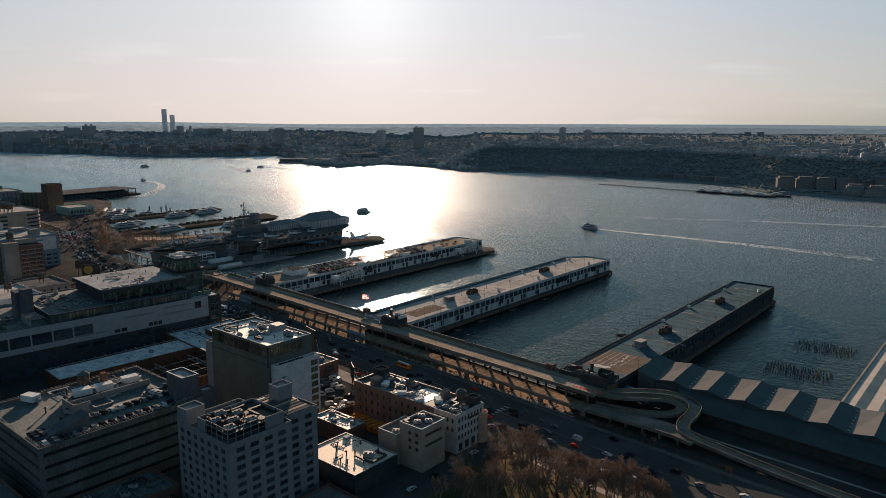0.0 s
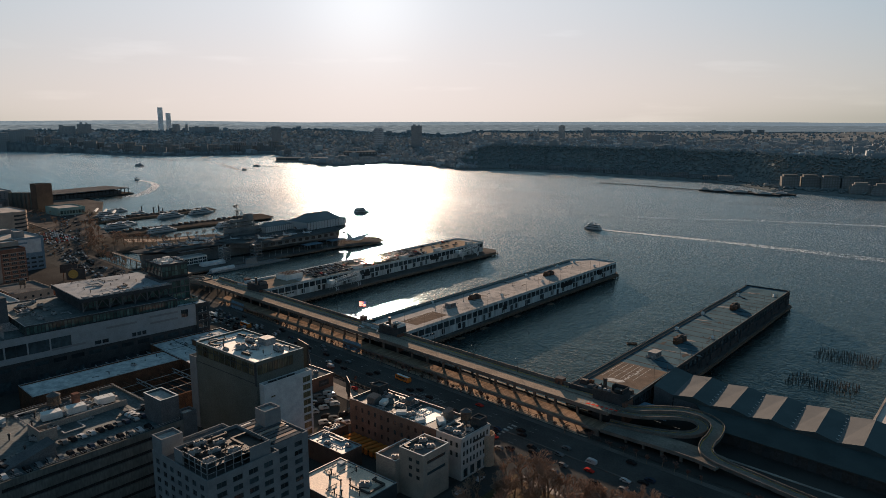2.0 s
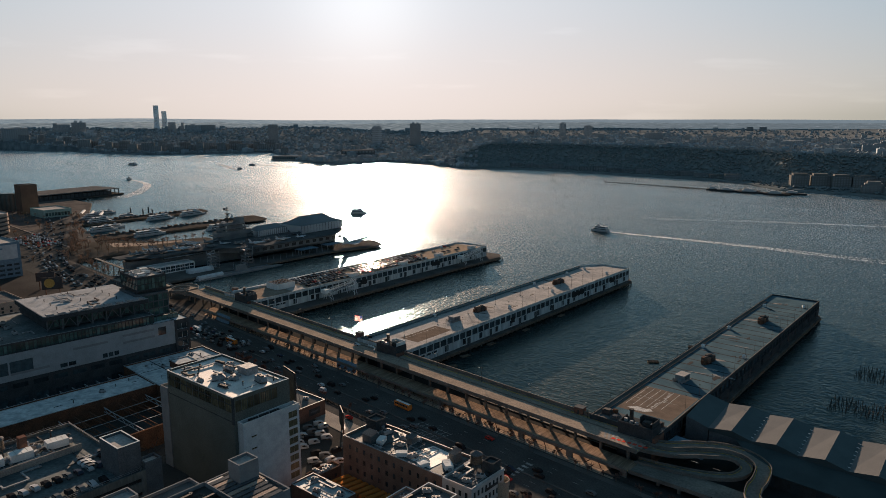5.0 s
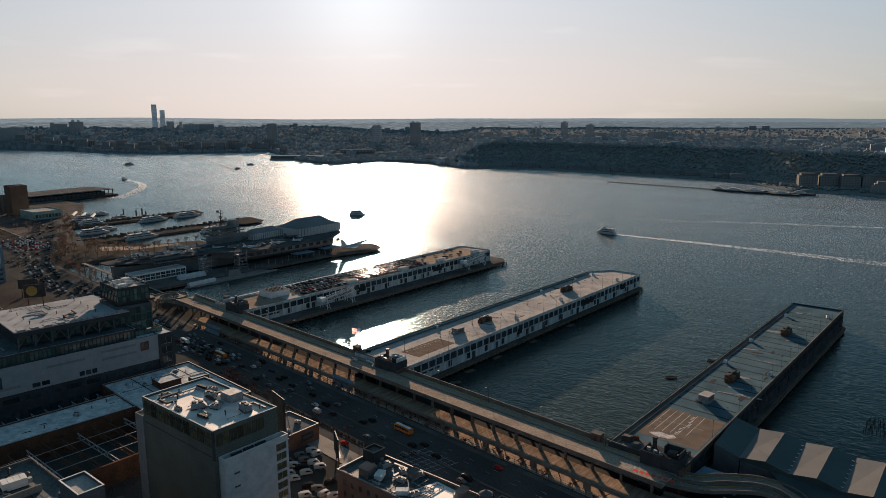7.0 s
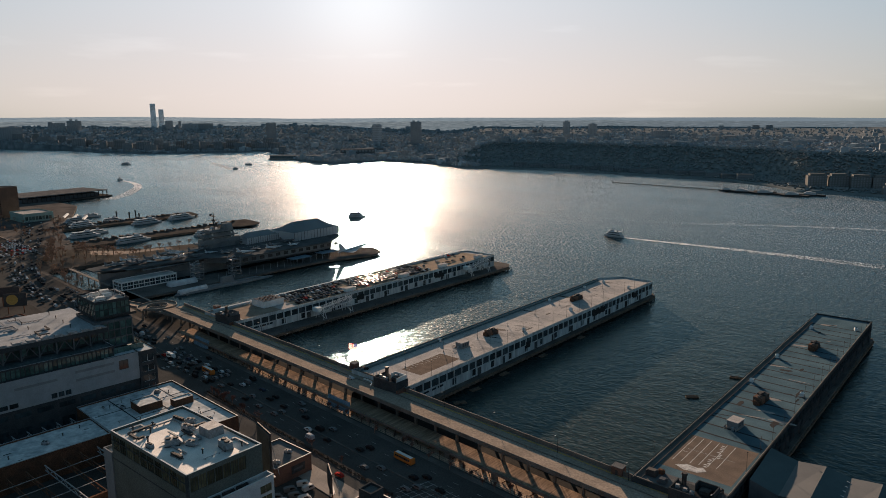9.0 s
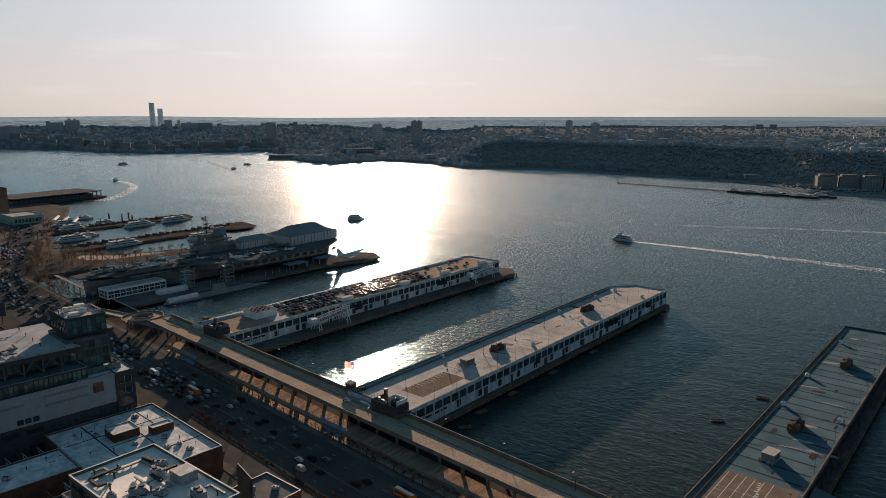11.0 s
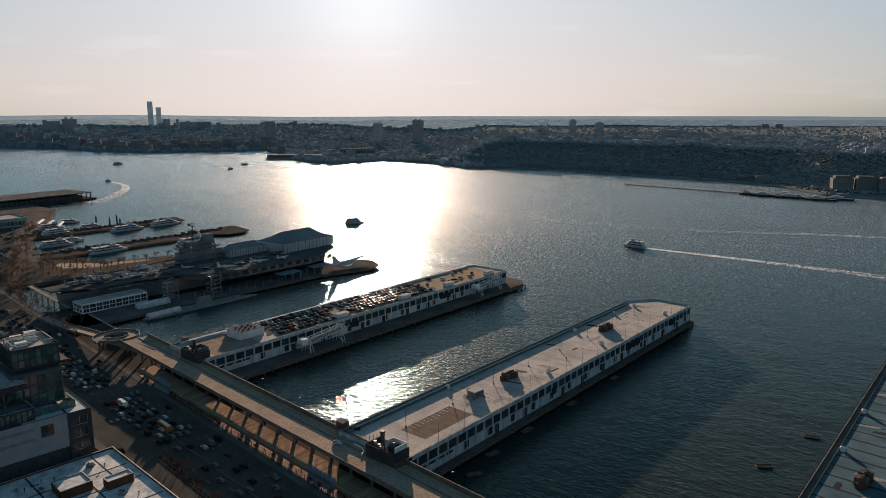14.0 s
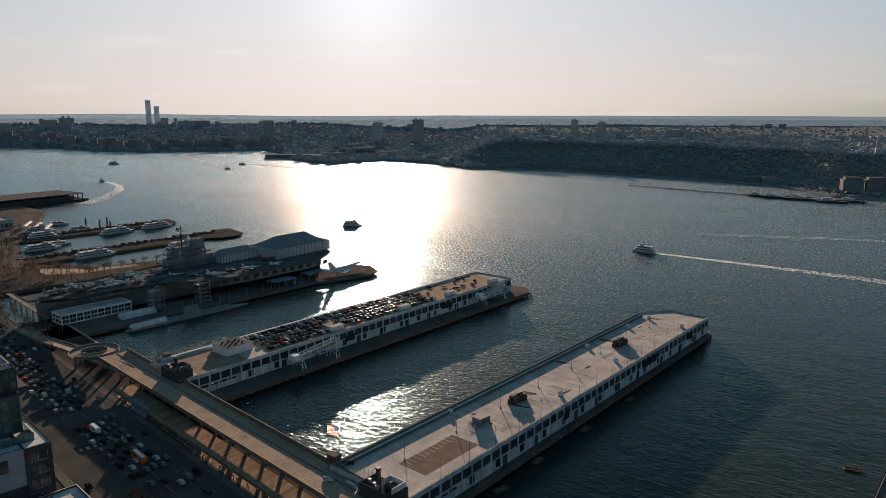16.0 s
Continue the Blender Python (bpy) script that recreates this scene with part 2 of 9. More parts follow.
DECK = mat("pier_deck_concrete", (0.10, 0.094, 0.088), (0.062, 0.058, 0.055), 0.85, scale=0.06, spec=0.0)
ROOFGREY = mat("roof_membrane_grey", (0.35, 0.328, 0.308), (0.245, 0.236, 0.228), 0.75, scale=0.11, fine=1.2, grain=0.18)
ROOFWHITE = mat("roof_membrane_white", (0.60, 0.57, 0.535), (0.42, 0.40, 0.38), 0.6, scale=0.11, grain=0.15, spec=0.08)
ROOFDARK = mat("roof_tar", (0.075, 0.075, 0.078), (0.12, 0.12, 0.118), 0.85, scale=0.12)
ROOFBLUE = mat("roof_bitumen_patched", (0.32, 0.36, 0.37), (0.25, 0.29, 0.30), 0.6, scale=0.12, fine=0.4, grain=0.12, spec=0.08)
WHITE = mat("white_painted_steel", (0.55, 0.56, 0.55), (0.43, 0.44, 0.43), 0.55, scale=0.2, grain=0.1)
PANEL = mat("white_panel", (0.40, 0.42, 0.43), (0.32, 0.34, 0.35), 0.6, scale=0.3, grain=0.1)
BOATWHITE = mat("boat_white_paint", (0.36, 0.37, 0.375), (0.30, 0.31, 0.315), 0.6, scale=0.3, grain=0.1)
NEARPANEL = mat("light_grey_facade_panel", (0.175, 0.182, 0.187), (0.145, 0.15, 0.155), 0.65, scale=0.3, grain=0.1)
GREYPANEL = mat("grey_panel", (0.095, 0.10, 0.104), (0.07, 0.074, 0.08), 0.6, scale=0.2)
DARKPANEL = mat("dark_cladding", (0.05, 0.054, 0.057), (0.036, 0.04, 0.043), 0.55, scale=0.2)
GREENPANEL = mat("grey_green_stucco", (0.095, 0.104, 0.096), (0.08, 0.088, 0.08), 0.8, scale=0.1)
TAN = mat("tan_stucco", (0.30, 0.245, 0.205), (0.24, 0.197, 0.166), 0.85, scale=0.15)
BRICK = mat("red_brown_brick", (0.15, 0.082, 0.06), (0.105, 0.06, 0.047), 0.9, scale=0.2, fine=4, grain=0.35)
BROWN = mat("brown_brick", (0.13, 0.082, 0.062), (0.10, 0.065, 0.05), 0.9, scale=0.1)
RUST = mat("rusted_steel", (0.105, 0.056, 0.036), (0.062, 0.04, 0.03), 0.85, scale=0.25, grain=0.4)
STEEL = mat("galvanised_steel", (0.27, 0.275, 0.28), (0.18, 0.185, 0.19), 0.6, 0.25, scale=0.6)
DARKSTEEL = mat("dark_steel", (0.06, 0.06, 0.062), (0.045, 0.042, 0.04), 0.6, 0.3, scale=0.5)
WOOD = mat("weathered_timber", (0.13, 0.10, 0.075), (0.07, 0.055, 0.045), 0.9, scale=0.5, grain=0.4)
YELLOW = mat("yellow_paint", (0.55, 0.34, 0.05), (0.42, 0.27, 0.05), 0.7, scale=0.4)
ORANGE = mat("school_bus_orange", (0.42, 0.145, 0.035), (0.36, 0.125, 0.03), 0.45, scale=0.4, grain=0.05)
LINE = mat("white_road_paint", (0.30, 0.295, 0.285), (0.16, 0.16, 0.155), 0.75, scale=0.5)
RED = mat("red_paint", (0.5, 0.06, 0.04), (0.42, 0.06, 0.04), 0.6, scale=0.4)
BLUE = mat("blue_grey_paint", (0.13, 0.19, 0.24), (0.11, 0.16, 0.2), 0.6, scale=0.4)
RUBBER = mat("black_rubber", (0.02, 0.02, 0.02), (0.03, 0.03, 0.03), 0.8)
BARK = mat("bare_bark", (0.2, 0.145, 0.105), (0.13, 0.095, 0.07), 0.95, scale=0.7)
TWIG = mat("bare_twigs", (0.25, 0.18, 0.135), (0.17, 0.12, 0.09), 0.95, scale=0.3)
REDTWIG = mat("reddish_buds", (0.15, 0.095, 0.08), (0.11, 0.07, 0.06), 0.95, scale=0.3)
HEDGE = mat("dark_hedge", (0.034, 0.026, 0.021), (0.045, 0.034, 0.027), 0.95, scale=0.6, grain=0.4)
NAVY = mat("ship_grey_paint", (0.15, 0.165, 0.17), (0.105, 0.118, 0.124), 0.6, scale=0.08)
FLIGHT = mat("flight_deck", (0.085, 0.088, 0.09), (0.055, 0.058, 0.06), 0.85, scale=0.06)
DARKROOF = mat("dark_teal_roof", (0.085, 0.105, 0.11), (0.05, 0.062, 0.066), 0.7, scale=0.12, fine=0.9, grain=0.3, spec=0.06)
HALLSKIN = mat("blue_grey_hall_roof", (0.15, 0.17, 0.18), (0.12, 0.138, 0.147), 0.75, scale=0.05, grain=0.08)
LOFTBRICK = mat("worn_brown_brick", (0.20, 0.125, 0.095), (0.14, 0.088, 0.068), 0.9, scale=0.16, fine=4, grain=0.3)
WHITEBRICK = mat("white_painted_brick", (0.36, 0.355, 0.345), (0.28, 0.278, 0.272), 0.75, scale=0.3, fine=4, grain=0.12)
UNDERWAY = mat("sunlit_pale_concrete", (0.36, 0.27, 0.20), (0.24, 0.185, 0.14), 0.9, scale=0.2, grain=0.3)
FABRIC = mat("white_tension_fabric", (0.34, 0.38, 0.40), (0.29, 0.325, 0.345), 0.7, scale=0.05, grain=0.06)
# Two tones of one roof: sun and shade on its folds painted in.
SHEDSHADE = mat("shed_roof_shaded_teal", (0.078, 0.098, 0.101), (0.066, 0.083, 0.086), 0.8, scale=0.1, grain=0.1, spec=0.0)
SHEDSUNLIT = mat("shed_roof_sunlit_grey", (0.128, 0.13, 0.129), (0.11, 0.112, 0.112), 0.8, scale=0.1, grain=0.1, spec=0.0)
SHEDDARK = mat("shed_roof_dark_teal", (0.05, 0.064, 0.066), (0.04, 0.052, 0.054), 0.6, scale=0.1, grain=0.1)
NETDARK = mat("black_netting_and_dark_fill", (0.02, 0.022, 0.024), (0.03, 0.03, 0.03), 0.95, scale=0.8, grain=0.5)
PIERWALL = mat("stained_white_pier_wall", (0.40, 0.43, 0.435), (0.24, 0.265, 0.27), 0.75, scale=0.35, fine=1.4, grain=0.25, stretch=(1, 1, 0.12))
DARKDECK = mat("dark_timber_deck", (0.07, 0.062, 0.056), (0.045, 0.041, 0.037), 0.95, scale=0.1, grain=0.35, spec=0.0)
WEATHERED = mat("weathered_pier_roof", (0.076, 0.12, 0.142), (0.05, 0.083, 0.102), 0.85, scale=0.09, grain=0.2, spec=0.0)
for node in [FABRIC.node_tree.nodes["Principled BSDF"]]:
    n_, l_ = FABRIC.node_tree.nodes, FABRIC.node_tree.links
    through_light, cloth = n_.new("ShaderNodeBsdfTranslucent"), n_.new("ShaderNodeMixShader")
    through_light.inputs["Color"].default_value, cloth.inputs[0].default_value = (0.46, 0.56, 0.66, 1), 0.32
    l_.new(node.outputs[0], cloth.inputs[1]), l_.new(through_light.outputs[0], cloth.inputs[2])
    l_.new(cloth.outputs[0], n_["Material Output"].inputs["Surface"])
GLASS = glass("window_glass")
GREENGLASS = glass("green_tinted_glass", (0.035, 0.06, 0.055))
# Far land and cliff: base colours paled and blued to stand for haze.
CLIFF = mat("hazed_wooded_cliff", (0.125, 0.142, 0.142), (0.145, 0.158, 0.155), 0.95, scale=0.012, fine=0.08, bump=0.0, grain=0.25, spec=0.0)
FARLAND = mat("hazed_far_land", (0.12, 0.135, 0.142), (0.15, 0.163, 0.168), 0.95, scale=0.006, fine=0.03, bump=0.0, grain=0.4, spec=0.0)
SHOWWHITE = mat("showroom_panel", (0.235, 0.25, 0.262), (0.205, 0.218, 0.228), 0.6, scale=0.3, grain=0.1)
BRUSH = mat("lot_pavers_brown", (0.14, 0.11, 0.088), (0.105, 0.085, 0.07), 0.85, scale=0.2)


# ---- building tools ----
class Mesh:
    """Gathers vertices and faces of simple solids."""

    def __init__(self):
        self.v, self.f, self.m, self.slot = [], [], [], 0

    def add(self, verts, faces):
        k = len(self.v)
        self.v += [tuple(p) for p in verts]
        self.f += [tuple(i + k for i in f) for f in faces]
        self.m += [self.slot] * len(faces)
        return self

    def use(self, slot):
        self.slot = slot
        return self

    def box(self, x0, x1, y0, y1, z0, z1, m=None):
        p = [(x, y, z) for z in (z0, z1) for y in (y0, y1) for x in (x0, x1)]
        if m is not None:
            p = [m @ Vector(q) for q in p]
        return self.add(p, [(0, 2, 3, 1), (4, 5, 7, 6), (0, 1, 5, 4), (2, 6, 7, 3), (0, 4, 6, 2), (1, 3, 7, 5)])

    def beam(self, a, b, w=0.2, h=None):
        """A square bar from a to b."""
        a, b = Vector(a), Vector(b)
        d = b - a
        q = d.to_track_quat("Z", "Y").to_matrix().to_4x4()
        h = h or w
        return self.box(-w / 2, w / 2, -h / 2, h / 2, 0, d.length, Matrix.Translation(a) @ q)

    def tube(self, a, b, r0, r1=None, n=8, caps=True):
        """A round, tapered bar from a to b."""
        a, b = Vector(a), Vector(b)
        r1 = r0 if r1 is None else r1
        q = (b - a).to_track_quat("Z", "Y").to_matrix()
        ring = [q @ Vector((math.cos(2 * math.pi * i / n), math.sin(2 * math.pi * i / n), 0)) for i in range(n)]
        vs = [a + p * r0 for p in ring] + [b + p * r1 for p in ring]
        fs = [(i, (i + 1) % n, n + (i + 1) % n, n + i) for i in range(n)]
        if caps:
            fs += [tuple(range(n - 1, -1, -1)), tuple(range(n, 2 * n))]
        return self.add(vs, fs)

    def prism(self, pts, z0, z1):
        """An upright prism over a plan outline, anticlockwise."""
        n = len(pts)
        vs = [(x, y, z0) for x, y in pts] + [(x, y, z1) for x, y in pts]
        fs = [(i, (i + 1) % n, n + (i + 1) % n, n + i) for i in range(n)]
        return self.add(vs, fs + [tuple(range(n - 1, -1, -1)), tuple(range(n, 2 * n))])

    def loft(self, rings, caps=True, close=True):
        """Skin over rings of equal length."""
        n, k = len(rings[0]), len(rings)
        vs = [p for r in rings for p in r]
        fs = [(j * n + i, j * n + (i + 1) % n, (j + 1) * n + (i + 1) % n, (j + 1) * n + i)
              for j in range(k - 1) for i in range(n if close else n - 1)]
        if caps:
            fs += [tuple(range(n - 1, -1, -1)), tuple(range((k - 1) * n, k * n))]
        return self.add(vs, fs)

    def weld(self):
        """Lets faces that meet share their corners."""
        seen, to = {}, []
        for p in self.v:
            to.append(seen.setdefault(tuple(round(c, 3) for c in p), len(seen)))
        first = {}
        for p, k in zip(self.v, to):
            first.setdefault(k, p)
        self.v = [first[k] for k in range(len(seen))]
        self.f = [tuple(to[i] for i in f) for f in self.f]
        return self

    def data(self, name, *mats, smooth=False):
        me = bpy.data.meshes.new(name)
        me.from_pydata(self.v, [], self.f)
        for mt in mats:
            me.materials.append(mt)
        if len(mats) > 1:
            me.polygons.foreach_set("material_index", self.m)
        if smooth:
            me.polygons.foreach_set("use_smooth", [True] * len(self.f))
        me.update()
        return me


def part(name, mesh, material, parent=None, label="", smooth=False):
    mats = material if isinstance(material, (tuple, list)) else (material,)
    ob = new(name, mesh.data(name, *mats, smooth=smooth) if isinstance(mesh, Mesh) else mesh)
    ob.parent = parent
    return tagged(ob, label)


def thing(name, label, category, x=0.0, y=0.0, z=0.0, turn=0.0, group=""):
    ob = new(name)
    ob.empty_display_size = 0.5
    ob.matrix_world = pose(x, y, z, 0, 0, turn)
    return tagged(ob, label, category, group)


def setting(name, mesh, material, label, smooth=False):
    return tagged(part(name, mesh, material, None, label, smooth), label, kind="structure")


WINDOW_MESHES = {}


def window_mesh(w, h, glassy, framing, bars):
    """A pane set back in its frame, with upright bars: one joined mesh."""
    key = (round(w, 2), round(h, 2), glassy.name, framing.name, bars)
    if key not in WINDOW_MESHES:
        t = min(0.1, w * 0.08)
        xs = [-w / 2]
        for k in range(bars + 1):
            xs += [-w / 2 + (w - t) * k / (bars + 1) + t, -w / 2 + (w - t) * (k + 1) / (bars + 1)]
        xs.append(w / 2)
        zs, g, seen = [0, t, h - t, h], Mesh(), {}

        def vert(x, y, z):
            q = (round(x, 4), y, round(z, 4))
            if q not in seen:
                seen[q] = len(g.v)
                g.v.append(q)
            return seen[q]

        def face(slot, *ps):
            g.f.append(tuple(vert(*p) for p in ps))
            g.m.append(slot)

        for i in range(len(xs) - 1):
            for j in range(3):
                a, b, c, d = xs[i], xs[i + 1], zs[j], zs[j + 1]
                if i % 2 and j == 1:
                    face(0, (a, 0.09, c), (b, 0.09, c), (b, 0.09, d), (a, 0.09, d))
                    face(1, (a, 0, c), (b, 0, c), (b, 0.09, c), (a, 0.09, c))
                    face(1, (b, 0, d), (a, 0, d), (a, 0.09, d), (b, 0.09, d))
                    face(1, (a, 0, d), (a, 0, c), (a, 0.09, c), (a, 0.09, d))
                    face(1, (b, 0, c), (b, 0, d), (b, 0.09, d), (b, 0.09, c))
                else:
                    face(1, (a, 0, c), (b, 0, c), (b, 0, d), (a, 0, d))
        WINDOW_MESHES[key] = g.data("window", glassy, framing)
    return WINDOW_MESHES[key]


FACES = {"-y": ((1, 0), (0, -1), 0), "+x": ((0, 1), (1, 0), 90), "+y": ((-1, 0), (0, 1), 180), "-x": ((0, -1), (-1, 0), -90)}


def facade(wall, parent, side, a, b, at, z0, z1, grids=(), glassy=None, framing=None, bars=1, depth=0.25):
    """One wall face in plan from a to b along the side's own direction at the offset 'at'.
    grids: rows of (u0, u1, v0, v1, columns, rows, width, height): real openings with a window in each."""
    (ux, uy), (nx, ny), turn = FACES[side]
    if side in ("-y", "+y"):
        origin = Vector((a if side == "-y" else b, at, z0))
    else:
        origin = Vector((at, a if side == "+x" else b, z0))
    width, height = b - a, z1 - z0

    def at_uv(u, v, d=0.0):
        return origin + Vector((ux * u - nx * d, uy * u - ny * d, v))

    us, vs, holes = {0.0, width}, {0.0, height}, []
    for u0, u1, v0, v1, cols, rows, w, h in grids:
        for i in range(cols):
            for j in range(rows):
                cu = u0 + (u1 - u0) * (i + 0.5) / cols
                cv = v0 + (v1 - v0) * (j + 0.5) / rows
                holes.append((round(cu - w / 2, 3), round(cu + w / 2, 3), round(cv - h / 2, 3), round(cv + h / 2, 3)))
    for h in holes:
        us |= set(h[:2])
        vs |= set(h[2:])
    us, vs = sorted(us), sorted(vs)
    starts = {(h[0], h[2]): h for h in holes}
    for j in range(len(vs) - 1):
        run = None
        for i in range(len(us) - 1):
            mu, mv = (us[i] + us[i + 1]) / 2, (vs[j] + vs[j + 1]) / 2
            solid = not any(h[0] < mu < h[1] and h[2] < mv < h[3] for h in holes)
            if solid and run is None:
                run = us[i]
            if run is not None and (not solid or i == len(us) - 2):
                end = us[i + 1] if solid else us[i]
                wall.add([at_uv(run, vs[j]), at_uv(end, vs[j]), at_uv(end, vs[j + 1]), at_uv(run, vs[j + 1])], [(0, 1, 2, 3)])
                run = None
    for u0, u1, v0, v1 in holes:
        o = [at_uv(u0, v0), at_uv(u1, v0), at_uv(u1, v1), at_uv(u0, v1)]
        k = [at_uv(u0, v0, depth), at_uv(u1, v0, depth), at_uv(u1, v1, depth), at_uv(u0, v1, depth)]
        wall.add(o + k, [(0, 4, 5, 1), (1, 5, 6, 2), (2, 6, 7, 3), (3, 7, 4, 0)])
        if glassy:
            ob = new("window", window_mesh(u1 - u0, v1 - v0, glassy, framing or DARKSTEEL, bars))
            ob.parent = parent
            c = at_uv((u0 + u1) / 2, v0, depth - 0.1)
            ob.matrix_basis = pose(*c, 0, 0, turn)


def building(name, label, x0, x1, y0, y1, z0, z1, wallmat, roofmat, category="building", parapet=0.9, grids=None, glassy=None,
             framing=None, bars=1, depth=0.25, coping=None, under=None):
    """A flat-roofed block: walls with openings, a parapet with a coping, and a roof."""
    w, d, h = x1 - x0, y1 - y0, z1 - z0
    root = thing(name, label, category, x0, y0, z0) if under is None else under
    had = set(root.children)
    g, grids, top = Mesh(), grids or {}, h + parapet
    for side, (a, b, at) in {"-y": (0, w, 0), "+x": (0, d, w), "+y": (0, w, d), "-x": (0, d, 0)}.items():
        facade(g, root, side, a, b, at, 0, top, grids.get(side, ()), glassy or GLASS, framing, bars, depth)
    t = 0.35
    for p in ([(t, t), (t, d - t)], [(t, d - t), (w - t, d - t)], [(w - t, d - t), (w - t, t)], [(w - t, t), (t, t)]):
        (ax, ay), (bx, by) = p
        g.add([(ax, ay, h), (bx, by, h), (bx, by, top), (ax, ay, top)], [(0, 1, 2, 3)])
    ring = [(0, 0), (w, 0), (w, d), (0, d)], [(t, t), (w - t, t), (w - t, d - t), (t, d - t)]
    for k in range(4):
        g.add([(*ring[0][k], top), (*ring[0][(k + 1) % 4], top), (*ring[1][(k + 1) % 4], top), (*ring[1][k], top)], [(0, 1, 2, 3)])
    part("wall", g.weld(), wallmat, root)
    c, k = Mesh(), 0.06
    c.box(-k, w + k, -k, t + k, top + 0.004, top + 0.12).box(-k, w + k, d - t - k, d + k, top + 0.004, top + 0.12)
    c.box(-k, t + k, t + k, d - t - k, top + 0.004, top + 0.12).box(w - t - k, w + k, t + k, d - t - k, top + 0.004, top + 0.12)
    part("coping", c, coping or wallmat, root)
    part("roof", Mesh().box(t, w - t, t, d - t, h - 0.3, h), roofmat, root)
    if under is not None:
        shift = Matrix.Translation(Vector((x0, y0, z0)) - under.location)
        for ob in root.children:
            if ob not in had:
                ob.matrix_basis = shift @ ob.matrix_basis
    return root


# ---- river, ground, far shore ----
HUB = Vector((240, -263, 0))            # middle of the walk
REACH = 4740


def polar(az, r, z=0.0):
    """A place by degrees to the left of +y and metres from the middle of the walk."""
    return Vector((HUB.x - r * math.sin(radians(az)), HUB.y + r * math.cos(radians(az)), z))


setting("water", Mesh().add([(-4700, -700, 0), (4700, -400, 0), (4700, 4500, 0), (-4700, 4500, 0)], [(0, 1, 2, 3)]), WATER,
        "wide rippled grey-blue river with sun glitter")
BANK = pose(0, -9.5, 0, 0, 0, -4.86)      # the river bank: its own x runs along the bulkhead, y out to the river


def bank(x, y, z=0.0):
    return BANK @ Vector((x, y, z))


setting("ground", Mesh().prism([(-4700, -4700), (4700, -4700), (4700, -330), bank(900, -1)[:2], bank(-372, -1)[:2], (-388, -3), (-478, 4), (-508, 28), bank(-545, -1)[:2], bank(-1150, -1)[:2], (-1500, 20), (-4700, -700)], -2, 3),
        CITY, "dark city ground behind the river bulkhead")
setting("ground_waterfront", Mesh().prism([(-510, 30), (-518, 52), (-560, 66), (-660, 100), (-735, 122), (-840, 178), (-990, 250), (-1100, 250), (-1150, 70), (-515, -20)][::-1], -2, 2.98), WATERFRONT, "paved waterfront by the ferry piers")
bulk = setting("bulkhead", Mesh().box(-1150, -545, -1, 0.4, -2, 3.4).box(-372, 900, -1, 0.4, -2, 3.4), CONCRETE, "concrete bulkhead along the river")
bulk.matrix_world = BANK

SHORE_AZ = [-30, -5, 5.6, 9, 13, 16, 20, 24.5, 32, 38.3, 41.3, 44.7, 46.5, 48.5, 50.5, 51.6, 52.4, 53.7, 57.7, 62, 65.6, 67.8, 70, 72.8, 80, 100]
SHORE_R = [1560, 1500, 1469, 1520, 1523, 1660, 1750, 1810, 1963, 2012, 2215, 2335, 2280, 2215, 2320, 2440, 2760, 3060, 3010, 3040, 3230, 3560, 3660, 4080, 4350, 4500]


def smooth(x):
    x = min(max(x, 0.0), 1.0)
    return x * x * (3 - 2 * x)


def land_height(az, r):
    t = r - np.interp(az, SHORE_AZ, SHORE_R)
    if t < 0:
        return -4.0
    cliff = 1 - smooth((az - 35.5) / 5)
    wob = noise.noise(Vector((az * 0.35, r * 0.004, 1.7)))
    z = 3 + cliff * 58 * smooth((t - 150 - 40 * wob) / 110) + (1 - cliff) * (16 * smooth((t - 150) / 900))
    z += (6 * wob + 14 * noise.noise(Vector((az * 0.09, r * 0.0011, 4.2)))) * smooth((t - 250) / 400)
    return z + (38 + 24 * smooth((az - 44) / 8)) * smooth((r - 3000) / 1700) * (0.12 + 0.88 * smooth((az - 34) / 14))


def far_terrain():
    g, azs = Mesh(), np.arange(-30, 100.01, 0.65)
    ts = [0.0, 1.0, 40, 100, 140, 170, 200, 230, 260, 300, 360] + list(np.linspace(450, 3400, 30))
    for az in azs:
        r0 = np.interp(az, SHORE_AZ, SHORE_R)
        for t in ts:
            r = min(r0 + t, REACH)
            g.v.append(tuple(polar(az, r, land_height(az, r) if t > 0 else -2)))
    n = len(ts)
    for i in range(len(azs) - 1):
        for j in range(n - 1):
            g.f.append((i * n + j, (i + 1) * n + j, (i + 1) * n + j + 1, i * n + j + 1)[::-1])
            g.m.append(1 if j <= 9 and azs[i] < 38 else 0)
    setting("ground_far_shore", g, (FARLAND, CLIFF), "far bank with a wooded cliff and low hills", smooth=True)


far_terrain()


